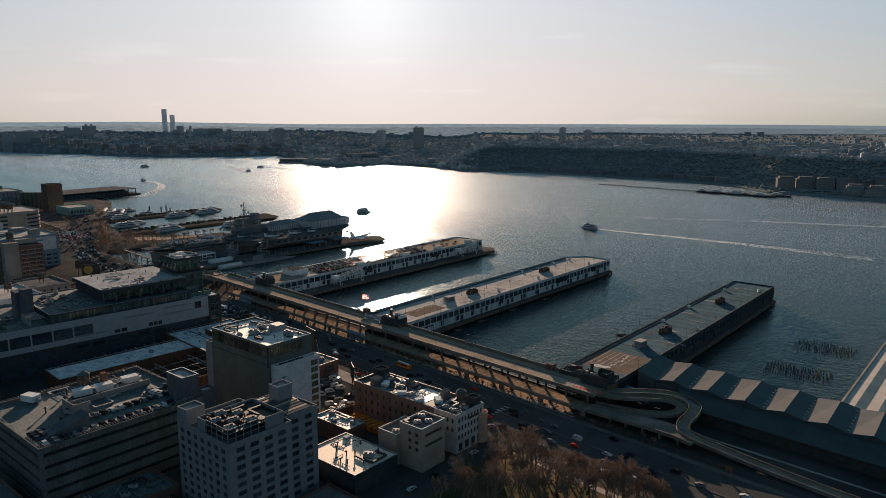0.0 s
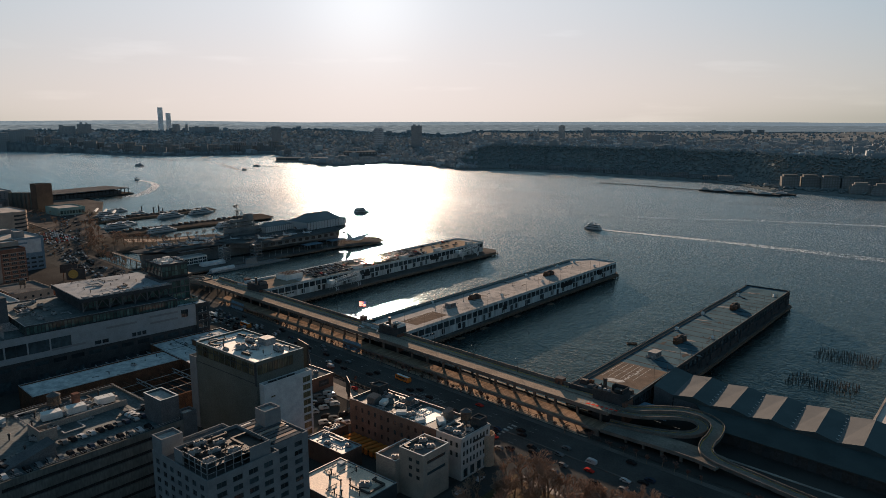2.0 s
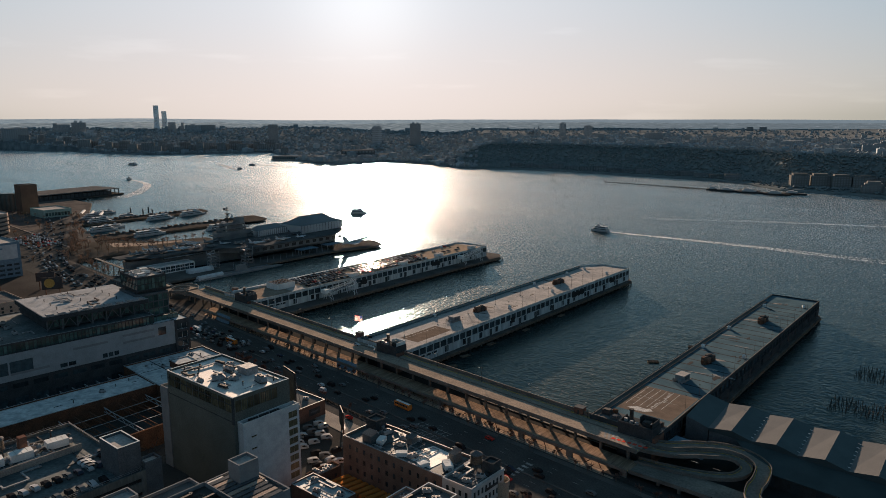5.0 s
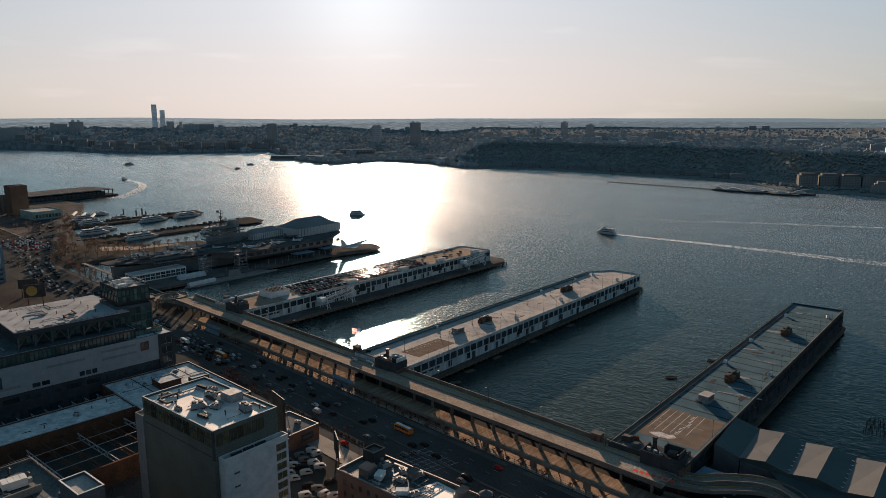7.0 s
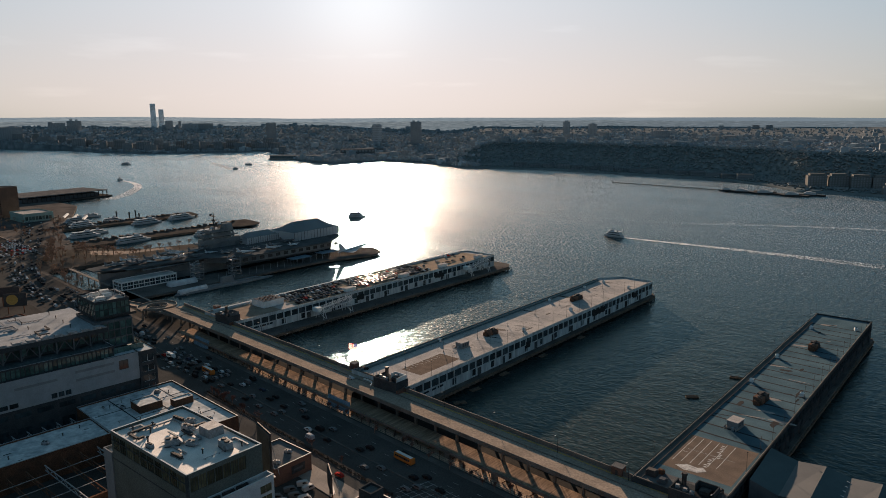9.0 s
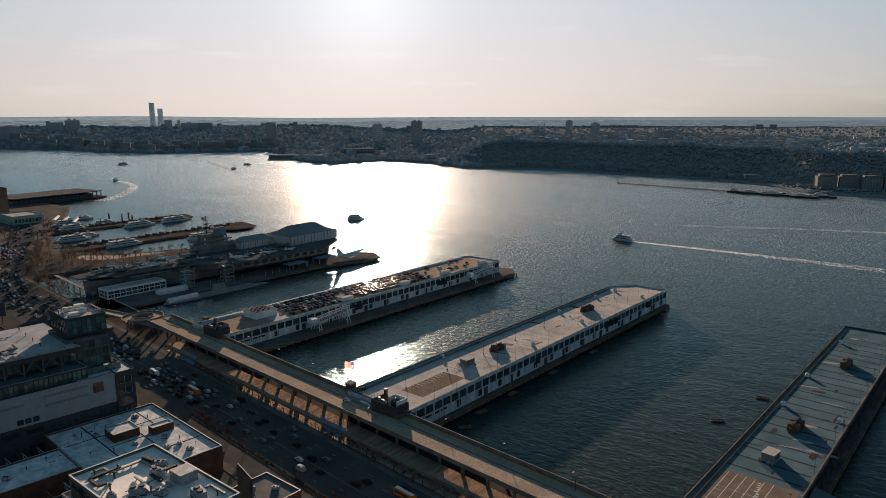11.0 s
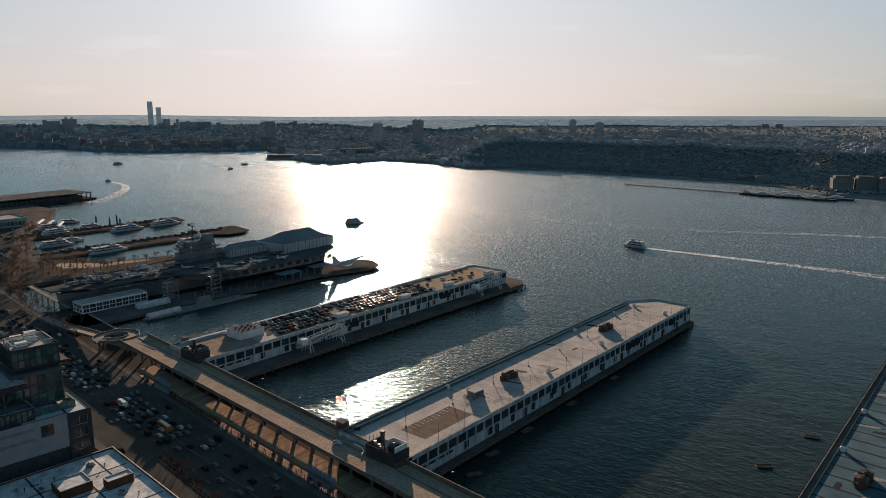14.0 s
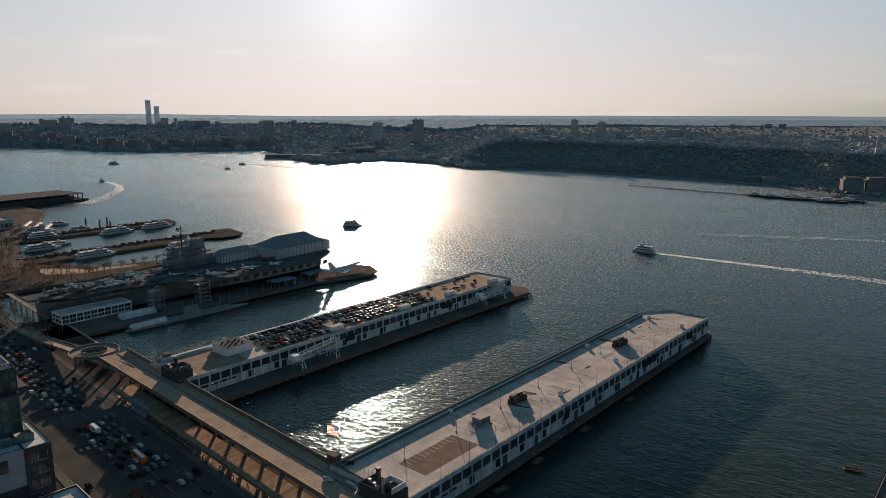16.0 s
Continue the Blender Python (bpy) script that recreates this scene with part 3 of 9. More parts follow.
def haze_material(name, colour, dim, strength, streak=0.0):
    """Distant land with haze put into its colour and glow: paler and warmer toward the sun, bluer away from it, with
    level streaks of fields and water.
    """
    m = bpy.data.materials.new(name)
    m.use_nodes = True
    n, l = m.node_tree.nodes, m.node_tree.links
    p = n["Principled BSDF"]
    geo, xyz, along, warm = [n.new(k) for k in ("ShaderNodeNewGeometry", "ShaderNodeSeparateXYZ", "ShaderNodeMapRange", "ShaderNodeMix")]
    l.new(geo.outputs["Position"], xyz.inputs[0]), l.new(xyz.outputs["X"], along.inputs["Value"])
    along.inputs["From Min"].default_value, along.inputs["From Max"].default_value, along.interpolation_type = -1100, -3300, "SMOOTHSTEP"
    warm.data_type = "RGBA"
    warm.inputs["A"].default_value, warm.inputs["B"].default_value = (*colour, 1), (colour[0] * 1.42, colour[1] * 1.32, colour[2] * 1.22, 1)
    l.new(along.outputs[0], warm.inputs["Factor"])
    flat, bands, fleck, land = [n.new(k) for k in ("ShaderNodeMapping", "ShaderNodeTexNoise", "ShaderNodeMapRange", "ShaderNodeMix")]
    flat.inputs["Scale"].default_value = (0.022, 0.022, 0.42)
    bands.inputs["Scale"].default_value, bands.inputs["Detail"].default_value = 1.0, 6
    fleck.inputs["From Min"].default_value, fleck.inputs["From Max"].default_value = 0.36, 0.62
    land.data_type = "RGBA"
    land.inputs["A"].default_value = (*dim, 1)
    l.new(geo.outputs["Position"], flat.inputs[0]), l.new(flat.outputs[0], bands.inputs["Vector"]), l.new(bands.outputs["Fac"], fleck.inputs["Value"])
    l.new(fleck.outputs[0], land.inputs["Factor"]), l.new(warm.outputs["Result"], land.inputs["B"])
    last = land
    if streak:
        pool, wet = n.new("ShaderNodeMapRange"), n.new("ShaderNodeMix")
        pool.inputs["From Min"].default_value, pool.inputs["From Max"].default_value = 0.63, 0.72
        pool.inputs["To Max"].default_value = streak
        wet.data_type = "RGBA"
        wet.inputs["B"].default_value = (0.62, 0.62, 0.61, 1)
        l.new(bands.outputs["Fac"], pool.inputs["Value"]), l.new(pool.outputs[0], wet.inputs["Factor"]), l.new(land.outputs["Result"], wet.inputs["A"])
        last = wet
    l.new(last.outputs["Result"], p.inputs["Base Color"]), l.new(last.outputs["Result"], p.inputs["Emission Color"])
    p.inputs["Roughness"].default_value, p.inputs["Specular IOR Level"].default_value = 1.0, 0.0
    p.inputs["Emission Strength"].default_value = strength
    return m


def ridge(name, r, base, rise, wave, seed, material, label):
    g, k = Mesh(), 0
    for i, az in enumerate(np.arange(-30, 100.01, 0.5)):
        z = base + 12 * smooth((az - 50) / 14) - 5 * smooth((22 - az) / 14) - 3 * smooth((az - 42) / 5) * (1 - smooth((az - 50) / 8)) + rise * noise.fractal(Vector((az * wave, seed, 0)), 1.0, 2.0, 4)
        g.v += [tuple(polar(az, r, -5)), tuple(polar(az, r, z))]
        if i:
            g.f.append((2 * i, 2 * i - 2, 2 * i - 1, 2 * i + 1))
            g.m.append(0)
    setting(name, g, material, label)


ridge("backdrop_ridge", REACH + 15, 127, 5, 0.07, 3.1, haze_material("hazed_distant_ridge", (0.205, 0.232, 0.25), (0.185, 0.21, 0.228), 0.24), "distant ridge on the horizon in painted pale blue haze")
ridge("backdrop_plain", REACH + 5, 106, 5, 0.25, 8.4, haze_material("hazed_distant_plain", (0.205, 0.224, 0.233), (0.15, 0.167, 0.175), 0.2, 0.5), "distant plain in painted haze with streaks of water below the ridge")

# Houses and trees carry the distance haze in their blue-grey colours.
FAR_BLOCKS = islands("hazed_house_walls", [(0.208, 0.238, 0.255), (0.226, 0.254, 0.268), (0.194, 0.222, 0.24), (0.216, 0.245, 0.26), (0.215, 0.222, 0.225),
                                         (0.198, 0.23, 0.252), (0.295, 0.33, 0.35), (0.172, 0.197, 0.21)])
FAR_TREES = islands("hazed_bare_trees", [(0.145, 0.164, 0.164), (0.165, 0.178, 0.176), (0.14, 0.158, 0.158), (0.185, 0.19, 0.184)])


def far_town():
    rng = random.Random(11)
    g, tr = Mesh(), Mesh()
    for _ in range(13000):
        az = rng.uniform(0, 78)
        r0 = float(np.interp(az, SHORE_AZ, SHORE_R))
        cliff = az < 37
        t = (290 if cliff else 30) + (rng.random() ** 1.5) * 2600
        r = r0 + t
        if r > REACH - 30 or cliff and t > 1500 and rng.random() < 0.8:
            continue
        p = polar(az, r)
        z = land_height(az, r) - 1
        w, d, h = rng.uniform(6, 13), rng.uniform(6, 12), rng.uniform(5, 9)
        if rng.random() < 0.035:
            w, d, h = rng.uniform(16, 36), rng.uniform(12, 18), rng.uniform(11, 22)
        m = Matrix.Translation((p.x, p.y, z)) @ Matrix.Rotation(rng.choice((0.2, 0.25, -0.1)) + rng.choice((0, math.pi / 2)), 4, "Z")
        if rng.random() < 0.4 and h < 13:
            q = [(-w / 2, -d / 2), (w / 2, -d / 2), (w / 2, d / 2), (-w / 2, d / 2)]
            vs = [(x, y, zz) for zz in (0, h) for x, y in q] + [(0, -d / 2, h + 3), (0, d / 2, h + 3)]
            g.add([m @ Vector(v) for v in vs], [(0, 1, 5, 8, 4), (1, 2, 6, 5), (2, 3, 7, 9, 6), (3, 0, 4, 7), (5, 6, 9, 8), (7, 4, 8, 9)])
        else:
            g.box(-w / 2, w / 2, -d / 2, d / 2, 0, h, m)
            if rng.random() < 0.4:
                g.box(-w / 5, w / 6, -d / 6, d / 5, h + 0.01, h + 2.5, m)
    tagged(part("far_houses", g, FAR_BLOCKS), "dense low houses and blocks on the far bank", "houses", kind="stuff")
    for _ in range(24000):
        az = rng.uniform(0, 78)
        r0 = float(np.interp(az, SHORE_AZ, SHORE_R))
        t = rng.uniform(60, 330) if az < 38 and rng.random() < 0.75 else 20 + rng.random() ** 1.6 * 2500
        r = r0 + t
        if r > REACH - 30:
            continue
        p = polar(az, r, land_height(az, r) - 1)
        h, w = rng.uniform(4, 7.5), rng.uniform(2.2, 5)
        ring = [p + Vector((w * rng.uniform(0.6, 1.1) * math.cos(a), w * rng.uniform(0.6, 1.1) * math.sin(a), h * rng.uniform(0.4, 0.7)))
                for a in (0, 1.26, 2.5, 3.77, 5.0)]
        tr.add([p, p + Vector((0, 0, h)), *ring], [(0, 2 + (i + 1) % 5, 2 + i) for i in range(5)] + [(1, 2 + i, 2 + (i + 1) % 5) for i in range(5)])
    tagged(part("far_trees", tr, FAR_TREES), "bare trees between far houses and on the cliff, blue-grey from painted haze", "trees", kind="stuff")


far_town()

# Tower colours hold haze too: pale walls, little contrast with the panes.
FAR_PANE = mat("hazed_window_glass", (0.2, 0.213, 0.222), (0.17, 0.182, 0.19), 0.6, scale=0.05)
FAR_WALL = mat("hazed_tower_wall", (0.27, 0.282, 0.29), (0.22, 0.23, 0.238), 0.8, scale=0.02, rand=0.3)
FAR_GLASS = mat("hazed_tower_glass", (0.72, 0.75, 0.78), (0.64, 0.68, 0.71), 0.35, 0.2, scale=0.02, spec=0.5)


def far_tower(name, label, az, r, w, d, top, crown=(), material=None, rows=0, category="tower", turn=0.0, floors=12, cols=6):
    """A tall building on the far bank: body, bands of windows, and crowns given as (x, width, height)."""
    p = polar(az, r)
    base = max(land_height(az, r) - 3, 0)
    root = thing(name, label, category, p.x, p.y, base, az + turn)
    h = top - base
    g = Mesh()
    facade(g, root, "-y", -w / 2, w / 2, -d / 2, 0, h)
    g.box(-w / 2, w / 2, -d / 2 + 0.01, d / 2, 0, h)
    wall = part("wall", g, material or FAR_WALL, root)
    win = Mesh()
    for j in range(floors):
        z = h * (j + 0.45) / (floors + 0.4)
        for i in range(cols):
            x = -w / 2 + w * (i + 0.2) / cols
            win.box(x, x + w / cols * 0.6, -d / 2 - 0.15, -d / 2 - 0.02, z, z + h / floors * 0.5)
            if i < max(2, int(cols * d / w)):
                y = -d / 2 + w * (i + 0.2) / cols
                if y + w / cols * 0.6 < d / 2:
                    win.box(w / 2 + 0.02, w / 2 + 0.15, y, y + w / cols * 0.6, z, z + h / floors * 0.5)
    tagged(part("window_grid", win, FAR_PANE, wall), kind="stuff")
    for x, cw, ch in crown:
        part("penthouse", Mesh().box(x - cw / 2, x + cw / 2, -d / 4, d / 4, h, h + ch), material or FAR_WALL, root)
    return root


# far skyline
FARBROWN = mat("far_brown_brick", (0.16, 0.145, 0.13), (0.13, 0.118, 0.107), 0.9, scale=0.05)
far_tower("twin_tower", "tall slim pale glass tower on the horizon", 61.85, 4560, 29, 29, 217, material=FAR_GLASS, floors=40, cols=5)
far_tower("twin_tower", "shorter slim pale glass tower on the horizon", 61.3, 4570, 28, 28, 184, material=FAR_GLASS, floors=32, cols=5)
far_tower("tower_block", "stepped brown tower block on the skyline", 67.1, 4300, 70, 30, 122, ((-14, 14, 10), (12, 12, 8)), floors=16, cols=9)
far_tower("tower_block", "wide brown tower block on the skyline", 68.2, 4300, 80, 30, 112, ((-30, 20, 6),), floors=12, cols=12)
far_tower("apartment_slab", "wide dark apartment slab by the water", 71.1, 3950, 110, 40, 97, ((10, 20, 6),), floors=12, cols=12)
far_tower("tower_block", "low broad tower block beside the twin towers", 60.8, 4400, 40, 30, 120, floors=9, cols=6)
far_tower("tower_block", "small dark tower on the far plain", 60.05, 4400, 16, 16, 118, floors=9, cols=3)
far_tower("apartment_slab", "long pale apartment slab on the far plain", 58.2, 4300, 80, 24, 104, floors=7, cols=10)
far_tower("apartment_slab", "long grey apartment slab on the far plain", 59.3, 4300, 90, 24, 104, ((0, 20, 5),), floors=7, cols=12)
far_tower("tower_block", "broad dark block on the wooded slope", 53.4, 3500, 46, 30, 112, ((-8, 12, 4), (14, 8, 4)), floors=10, cols=8)
far_tower("tower_block", "brown brick block with a stepped top", 45.2, 3400, 46, 30, 102, ((-10, 16, 4), (10, 14, 5)), floors=8, cols=8)
far_tower("tower_block", "tall pale apartment tower near the waterfront", 42.1, 3300, 50, 36, 117, ((-10, 12, 6), (10, 10, 5)), floors=16, cols=8)
far_tower("tower_block", "tall dark apartment tower on the cliff top", 30.2, 2950, 27, 25, 120, ((0, 12, 4),), floors=18, cols=5)
far_tower("tower_block", "squat apartment tower on the cliff top", 28.2, 3000, 34, 26, 110, ((0, 14, 4),), floors=12, cols=6)
far_tower("tower_block", "broad brown apartment block on the plateau", 23.1, 2600, 62, 26, 92, ((18, 12, 3),), floors=8, cols=9)
far_tower("tower_block", "grey twin-topped block beyond the plateau", 15.5, 4200, 36, 26, 88, floors=14, cols=4)
far_tower("tower_block", "grey twin-topped block beyond the plateau", 16.4, 4200, 34, 26, 88, floors=14, cols=4)
far_tower("tower_block", "slim dark tower on the cliff edge", 10.3, 2250, 15, 16, 88, ((0, 6, 4),), floors=14, cols=3)
far_tower("apartment_slab", "grey apartment slab beside the water", 72.3, 3990, 52, 30, 86, floors=9, cols=6)
far_tower("apartment_slab", "broad low hospital block on the plateau", 13.2, 2400, 60, 26, 74, floors=5, cols=10)
far_tower("tower_block", "dull brown block among the plateau houses", 18.2, 2500, 40, 22, 80, floors=6, cols=6)
far_tower("tower_block", "small pale block among the plateau houses", 36.2, 2900, 36, 22, 84, floors=5, cols=6)
far_tower("apartment_slab", "wide brown apartment slab below the cliff", 32.0, 2240, 80, 26, 38, ((-12, 14, 5),), material=FARBROWN, floors=6, cols=12)


def church():
    p = polar(32.5, 2900)
    z = land_height(32.5, 2900) - 16
    root = thing("church", "dark domed church with two spires on the skyline", "church", p.x, p.y, z, 33)
    part("nave", Mesh().box(-24, 24, -10, 10, -3, 36).add([(-24, -10, 36), (24, -10, 36), (24, 10, 36), (-24, 10, 36), (-24, 0, 46), (24, 0, 46)],
         [(0, 1, 5, 4), (2, 3, 4, 5), (0, 4, 3), (1, 2, 5)]), FAR_WALL, root)
    for x, h in ((-26, 48), (4, 56), (20, 60)):
        part("spire", Mesh().box(x - 4, x + 4, -12, -4, -3, h).tube((x, -8, h), (x, -8, h + 14), 5, 0.2, 8), FAR_WALL, root)
    part("dome", Mesh().loft([[(12 * math.cos(u) * math.cos(a) - 8, 12 * math.cos(u) * math.sin(a), 46 + 12 * math.sin(u))
         for a in np.linspace(0, 6.283, 13)[:-1]] for u in (0, 0.4, 0.8, 1.2, 1.5)]), FAR_WALL, root, smooth=True)


church()


FARROOF = mat("far_roof_tar", (0.12, 0.125, 0.128), (0.09, 0.094, 0.097), 0.9, scale=0.05)


def shore_block(name, label, az, r, w, d, h, floors, cols, wall=TAN, turn=0.0, steps=0):
    """A mid-rise block on the far waterfront with balconies' window openings."""
    p = polar(az, r)
    z = max(land_height(az, r) - 2, 1)
    root = thing(name, label, "apartment building", p.x, p.y, z, az + turn)
    g = Mesh()
    fh = h / floors
    for k in range(1 + steps):
        s = 1 - 0.22 * k
        zz = h + k * fh * 1.2
        b = 0 if k == 0 else h + (k - 1) * fh * 1.2
        g.box(-w / 2 * s, w / 2 * s, -d / 2 * s, d / 2 * s, b, zz)
    shell = part("wall", g, wall, root)
    win = Mesh()
    for j in range(floors):
        for i in range(cols):
            x = -w / 2 + w * (i + 0.22) / cols
            win.box(x, x + w / cols * 0.56, -d / 2 - 0.12, -d / 2 - 0.02, fh * (j + 0.3), fh * (j + 0.82))
    tagged(part("window_grid", win, FAR_PANE, shell), kind="stuff")
    part("roof", Mesh().box(-w / 2 - 0.3, w / 2 + 0.3, -d / 2 - 0.3, d / 2 + 0.3, h - 0.4, h + 0.01), FARROOF, root)
    return root


FARTAN = mat("far_tan_brick", (0.125, 0.134, 0.138), (0.105, 0.113, 0.116), 0.9, scale=0.05, rand=0.25)
FARDULL = mat("far_dull_brick", (0.15, 0.152, 0.148), (0.12, 0.122, 0.119), 0.9, scale=0.05, rand=0.2)
for i, az in enumerate((12.3, 10.95, 9.6, 8.3)):
    shore_block("apartment_building", "cream apartment block on the far waterfront", az, 1612 + 10 * (i % 2), 35, 24, 27, 8, 7, FARDULL, 12, 1)
for i, (az, r) in enumerate(((7.5, 1545), (6.1, 1535))):
    shore_block("apartment_building", "white stepped apartment block at the far water's edge", az, r, 40, 24, 17, 5, 6, FARDULL, 8, 2)
for i, az in enumerate((7.9, 6.9, 5.9, 4.6)):
    shore_block("apartment_building", "cream apartment block behind the far waterfront", az, 1640 + 8 * (i % 2), 30, 22, 25 - 3 * (i % 2), 7, 6, FARDULL, 12, 1)
for i in range(16):
    az = 17.0 + i * 1.12
    shore_block("row_house", "long low waterfront terrace below the cliff", az, float(np.interp(az, SHORE_AZ, SHORE_R)) + 62, 34, 16, 12 if i % 3 else 15, 4, 8, FARTAN, 14)
for i in range(44):
    az = 52.6 + i * 0.53
    rs = float(np.interp(az, SHORE_AZ, SHORE_R))
    shore_block("apartment_building", "dark mid-rise block on the far waterfront", az, min(rs + 70 + 55 * (i % 3), REACH - 60), 26 + 9 * ((i * 5) % 4), 24,
                (20 if i > 24 else 27) + 4.5 * ((i * 7) % 5), 8, 6, FARTAN, -8 + 5 * (i % 3))


def ferry_sheds():
    p = polar(51.2, 2510)
    root = thing("ferry_pier", "long low pier shed with a pale roof on the far bank", "pier shed", p.x, p.y, 0, 36)
    part("deck", Mesh().box(-110, 110, -18, 18, -2, 3), CONCRETE, root)
    part("wall", Mesh().box(-106, 104, -14, 14, 3, 13), FARTAN, root)
    part("roof", Mesh().prism([(-107, -15), (105, -15), (105, 15), (-107, 15)], 13, 14.2), ROOFGREY, root)
    for i in range(26):
        part("bay", Mesh().box(-102 + 8 * i, -97.5 + 8 * i, -14.3, -14.02, 4, 11), GLASS, root)
    for az, r, w, d, h in ((46.8, 2640, 120, 60, 24), (44.4, 2560, 60, 40, 16), (49.4, 2760, 110, 40, 10), (42.6, 2420, 120, 40, 8), (40.6, 2330, 90, 30, 9), (45.6, 2900, 90, 50, 14), (43.4, 2700, 70, 40, 12)):
        shore_block("warehouse", "broad flat warehouse on the far waterfront", az, r, w, d, h, 2, 10, FARTAN, 6)


ferry_sheds()


def breakwater():
    root = thing("timber_breakwater", "long row of dark timber piles in open water", "breakwater", 0, 0, 0)
    a, b = Vector((-487, 1190, 0)), Vector((-110, 1160, 0))
    rng = random.Random(5)
    rows = Mesh()
    for i in range(170):
        q = a.lerp(b, i / 169)
        rows.tube((q.x + rng.uniform(-1, 1), q.y + rng.uniform(-1, 1), -2), (q.x, q.y, rng.uniform(1.4, 3.6)), 0.5, 0.4, 5)
    tagged(part("pile", rows, WOOD, root), kind="stuff")
    part("waling", Mesh().beam(a + Vector((0, -0.8, 1.2)), b + Vector((0, -0.8, 1.2)), 0.8, 0.6), WOOD, root)


breakwater()
for x, y, l in ((-196, 1160, 46), (-152, 1158, 52), (-104, 1152, 44), (-80, 1178, 40), (-165, 1186, 36), (-228, 1166, 28)):
    root = thing("moored_barge", "low dark barge moored at the far marina", "barge", x, y, 0, 8, "far marina")
    part("hull", Mesh().loft([[(-l / 2, -6, -1), (l / 2, -5, -1), (l / 2 + 3, 0, -1), (l / 2, 5, -1), (-l / 2, 6, -1)],
                              [(-l / 2 - 1, -6.5, 3), (l / 2, -5.5, 3), (l / 2 + 4, 0, 3), (l / 2, 5.5, 3), (-l / 2 - 1, 6.5, 3)]]), DARKSTEEL, root)
    part("cabin", Mesh().box(-l / 3, l / 6, -4, 4, 3, 6).box(-l / 4, 0, -3, 3, 6, 8), BOATWHITE, root)


# ---- piers ----
def pier_house(name, label, x0, x1, y0, y1, base, roof, wallmat, bays, roofmat, chamfer, glassy=GLASS, framemat=None):
    """A long two-storey pier building: windowed long walls, flat roof with kerbs, and an apron on piles."""
    w, d = x1 - x0, y1 - y0
    root = thing(name, label, "pier building", x0, y0, 0)
    g = Mesh()
    h = roof
    step = d / bays
    ch = chamfer
    up = (0, d, roof - base - 5.5, roof - base - 0.6, bays, 1, step * 0.86, 4.5)
    low = (30, d, 0.5, 5.0, bays // 3, 1, step * 0.55, 3.9)
    strip_low = (1, 30, 2.6, 4.6, 5, 1, step * 0.75, 1.3)
    for side, at in (("+x", w), ("-x", 0)):
        facade(g, root, side, 0, d if side == "+x" else d - ch, at, base, roof + 0.9, (up, low, strip_low) if side == "+x" else (), glassy, framemat or DARKSTEEL, 3, 0.4)
    facade(g, root, "-y", 0, w, 0, base, roof + 0.9)
    facade(g, root, "+y", ch * 0.75, w, d, base, roof + 0.9)
    g.add([(0, d - ch, base), (ch * 0.75, d, base), (ch * 0.75, d, roof + 0.9), (0, d - ch, roof + 0.9)], [(0, 3, 2, 1)])
    part("wall", g, wallmat, root)
    # cornice and belts along the lit side
    c = Mesh()
    for z, t, hh in ((roof + 0.9, 0.25, 0.25), (roof - 0.95, 0.18, 0.3), (roof - 5.4, 0.2, 0.35), (base + 4.9, 0.14, 0.2)):
        c.box(w + 0.003, w + t, 0, d, z - hh / 2, z + hh / 2)
    part("cornice", c, wallmat, root)
    one = Mesh().box(0.004, 0.16, -0.28, 0.28, base + 0.1, roof - 1.1).data("pilaster", wallmat)
    for i in range(bays + 1):
        ob = part("pilaster", one, wallmat, root)
        ob.location = (w, min(max(i * step, 0.28), d - 0.28), 0)
    plan = [(0.3, 0.3), (w - 0.3, 0.3), (w - 0.3, d - 0.3), (ch * 0.75, d - 0.3), (0.3, d - ch)]
    part("roof", Mesh().prism(plan, roof - 0.5, roof), roofmat, root, "worn roof deck with parking")
    k = Mesh()
    k.box(w - 0.55, w - 0.303, 0.31, d - 0.6, roof, roof + 0.9).box(0.303, 0.55, 0.31, d - ch - 0.2, roof, roof + 0.9)
    part("kerb", k, CONCRETE, root)
    return root


def piles(parent, x0, x1, y0, y1, step=6.0, top=2.2):
    g = Mesh()
    for y in np.arange(y0, y1, step):
        for x in (x0, x1):
            g.tube((x, y, -3), (x, y, top), 0.5, 0.5, 6, False)
    for x in np.arange(x0, x1, step):
        g.tube((x, y1, -3), (x, y1, top), 0.5, 0.5, 6, False)
    tagged(part("pile", g, WOOD, parent), kind="stuff")


P90 = pier_house("pier_building", "long white two-storey pier building with a parking roof", -40.5, 0, -9, 290, 3.6, 14, PIERWALL, 46, ROOFGREY, 18)
P92 = pier_house("pier_building", "long weathered grey pier building with an empty parking roof", 127.5, 161, -20, 271, 3.6, 14, DARKPANEL, 44, WEATHERED, 0.4, framemat=DARKPANEL)
P88 = pier_house("pier_building", "long white pier building with cars parked on its roof", -206, -167.5, 4, 299, 3.6, 14, PIERWALL, 45, ROOFGREY, 6)


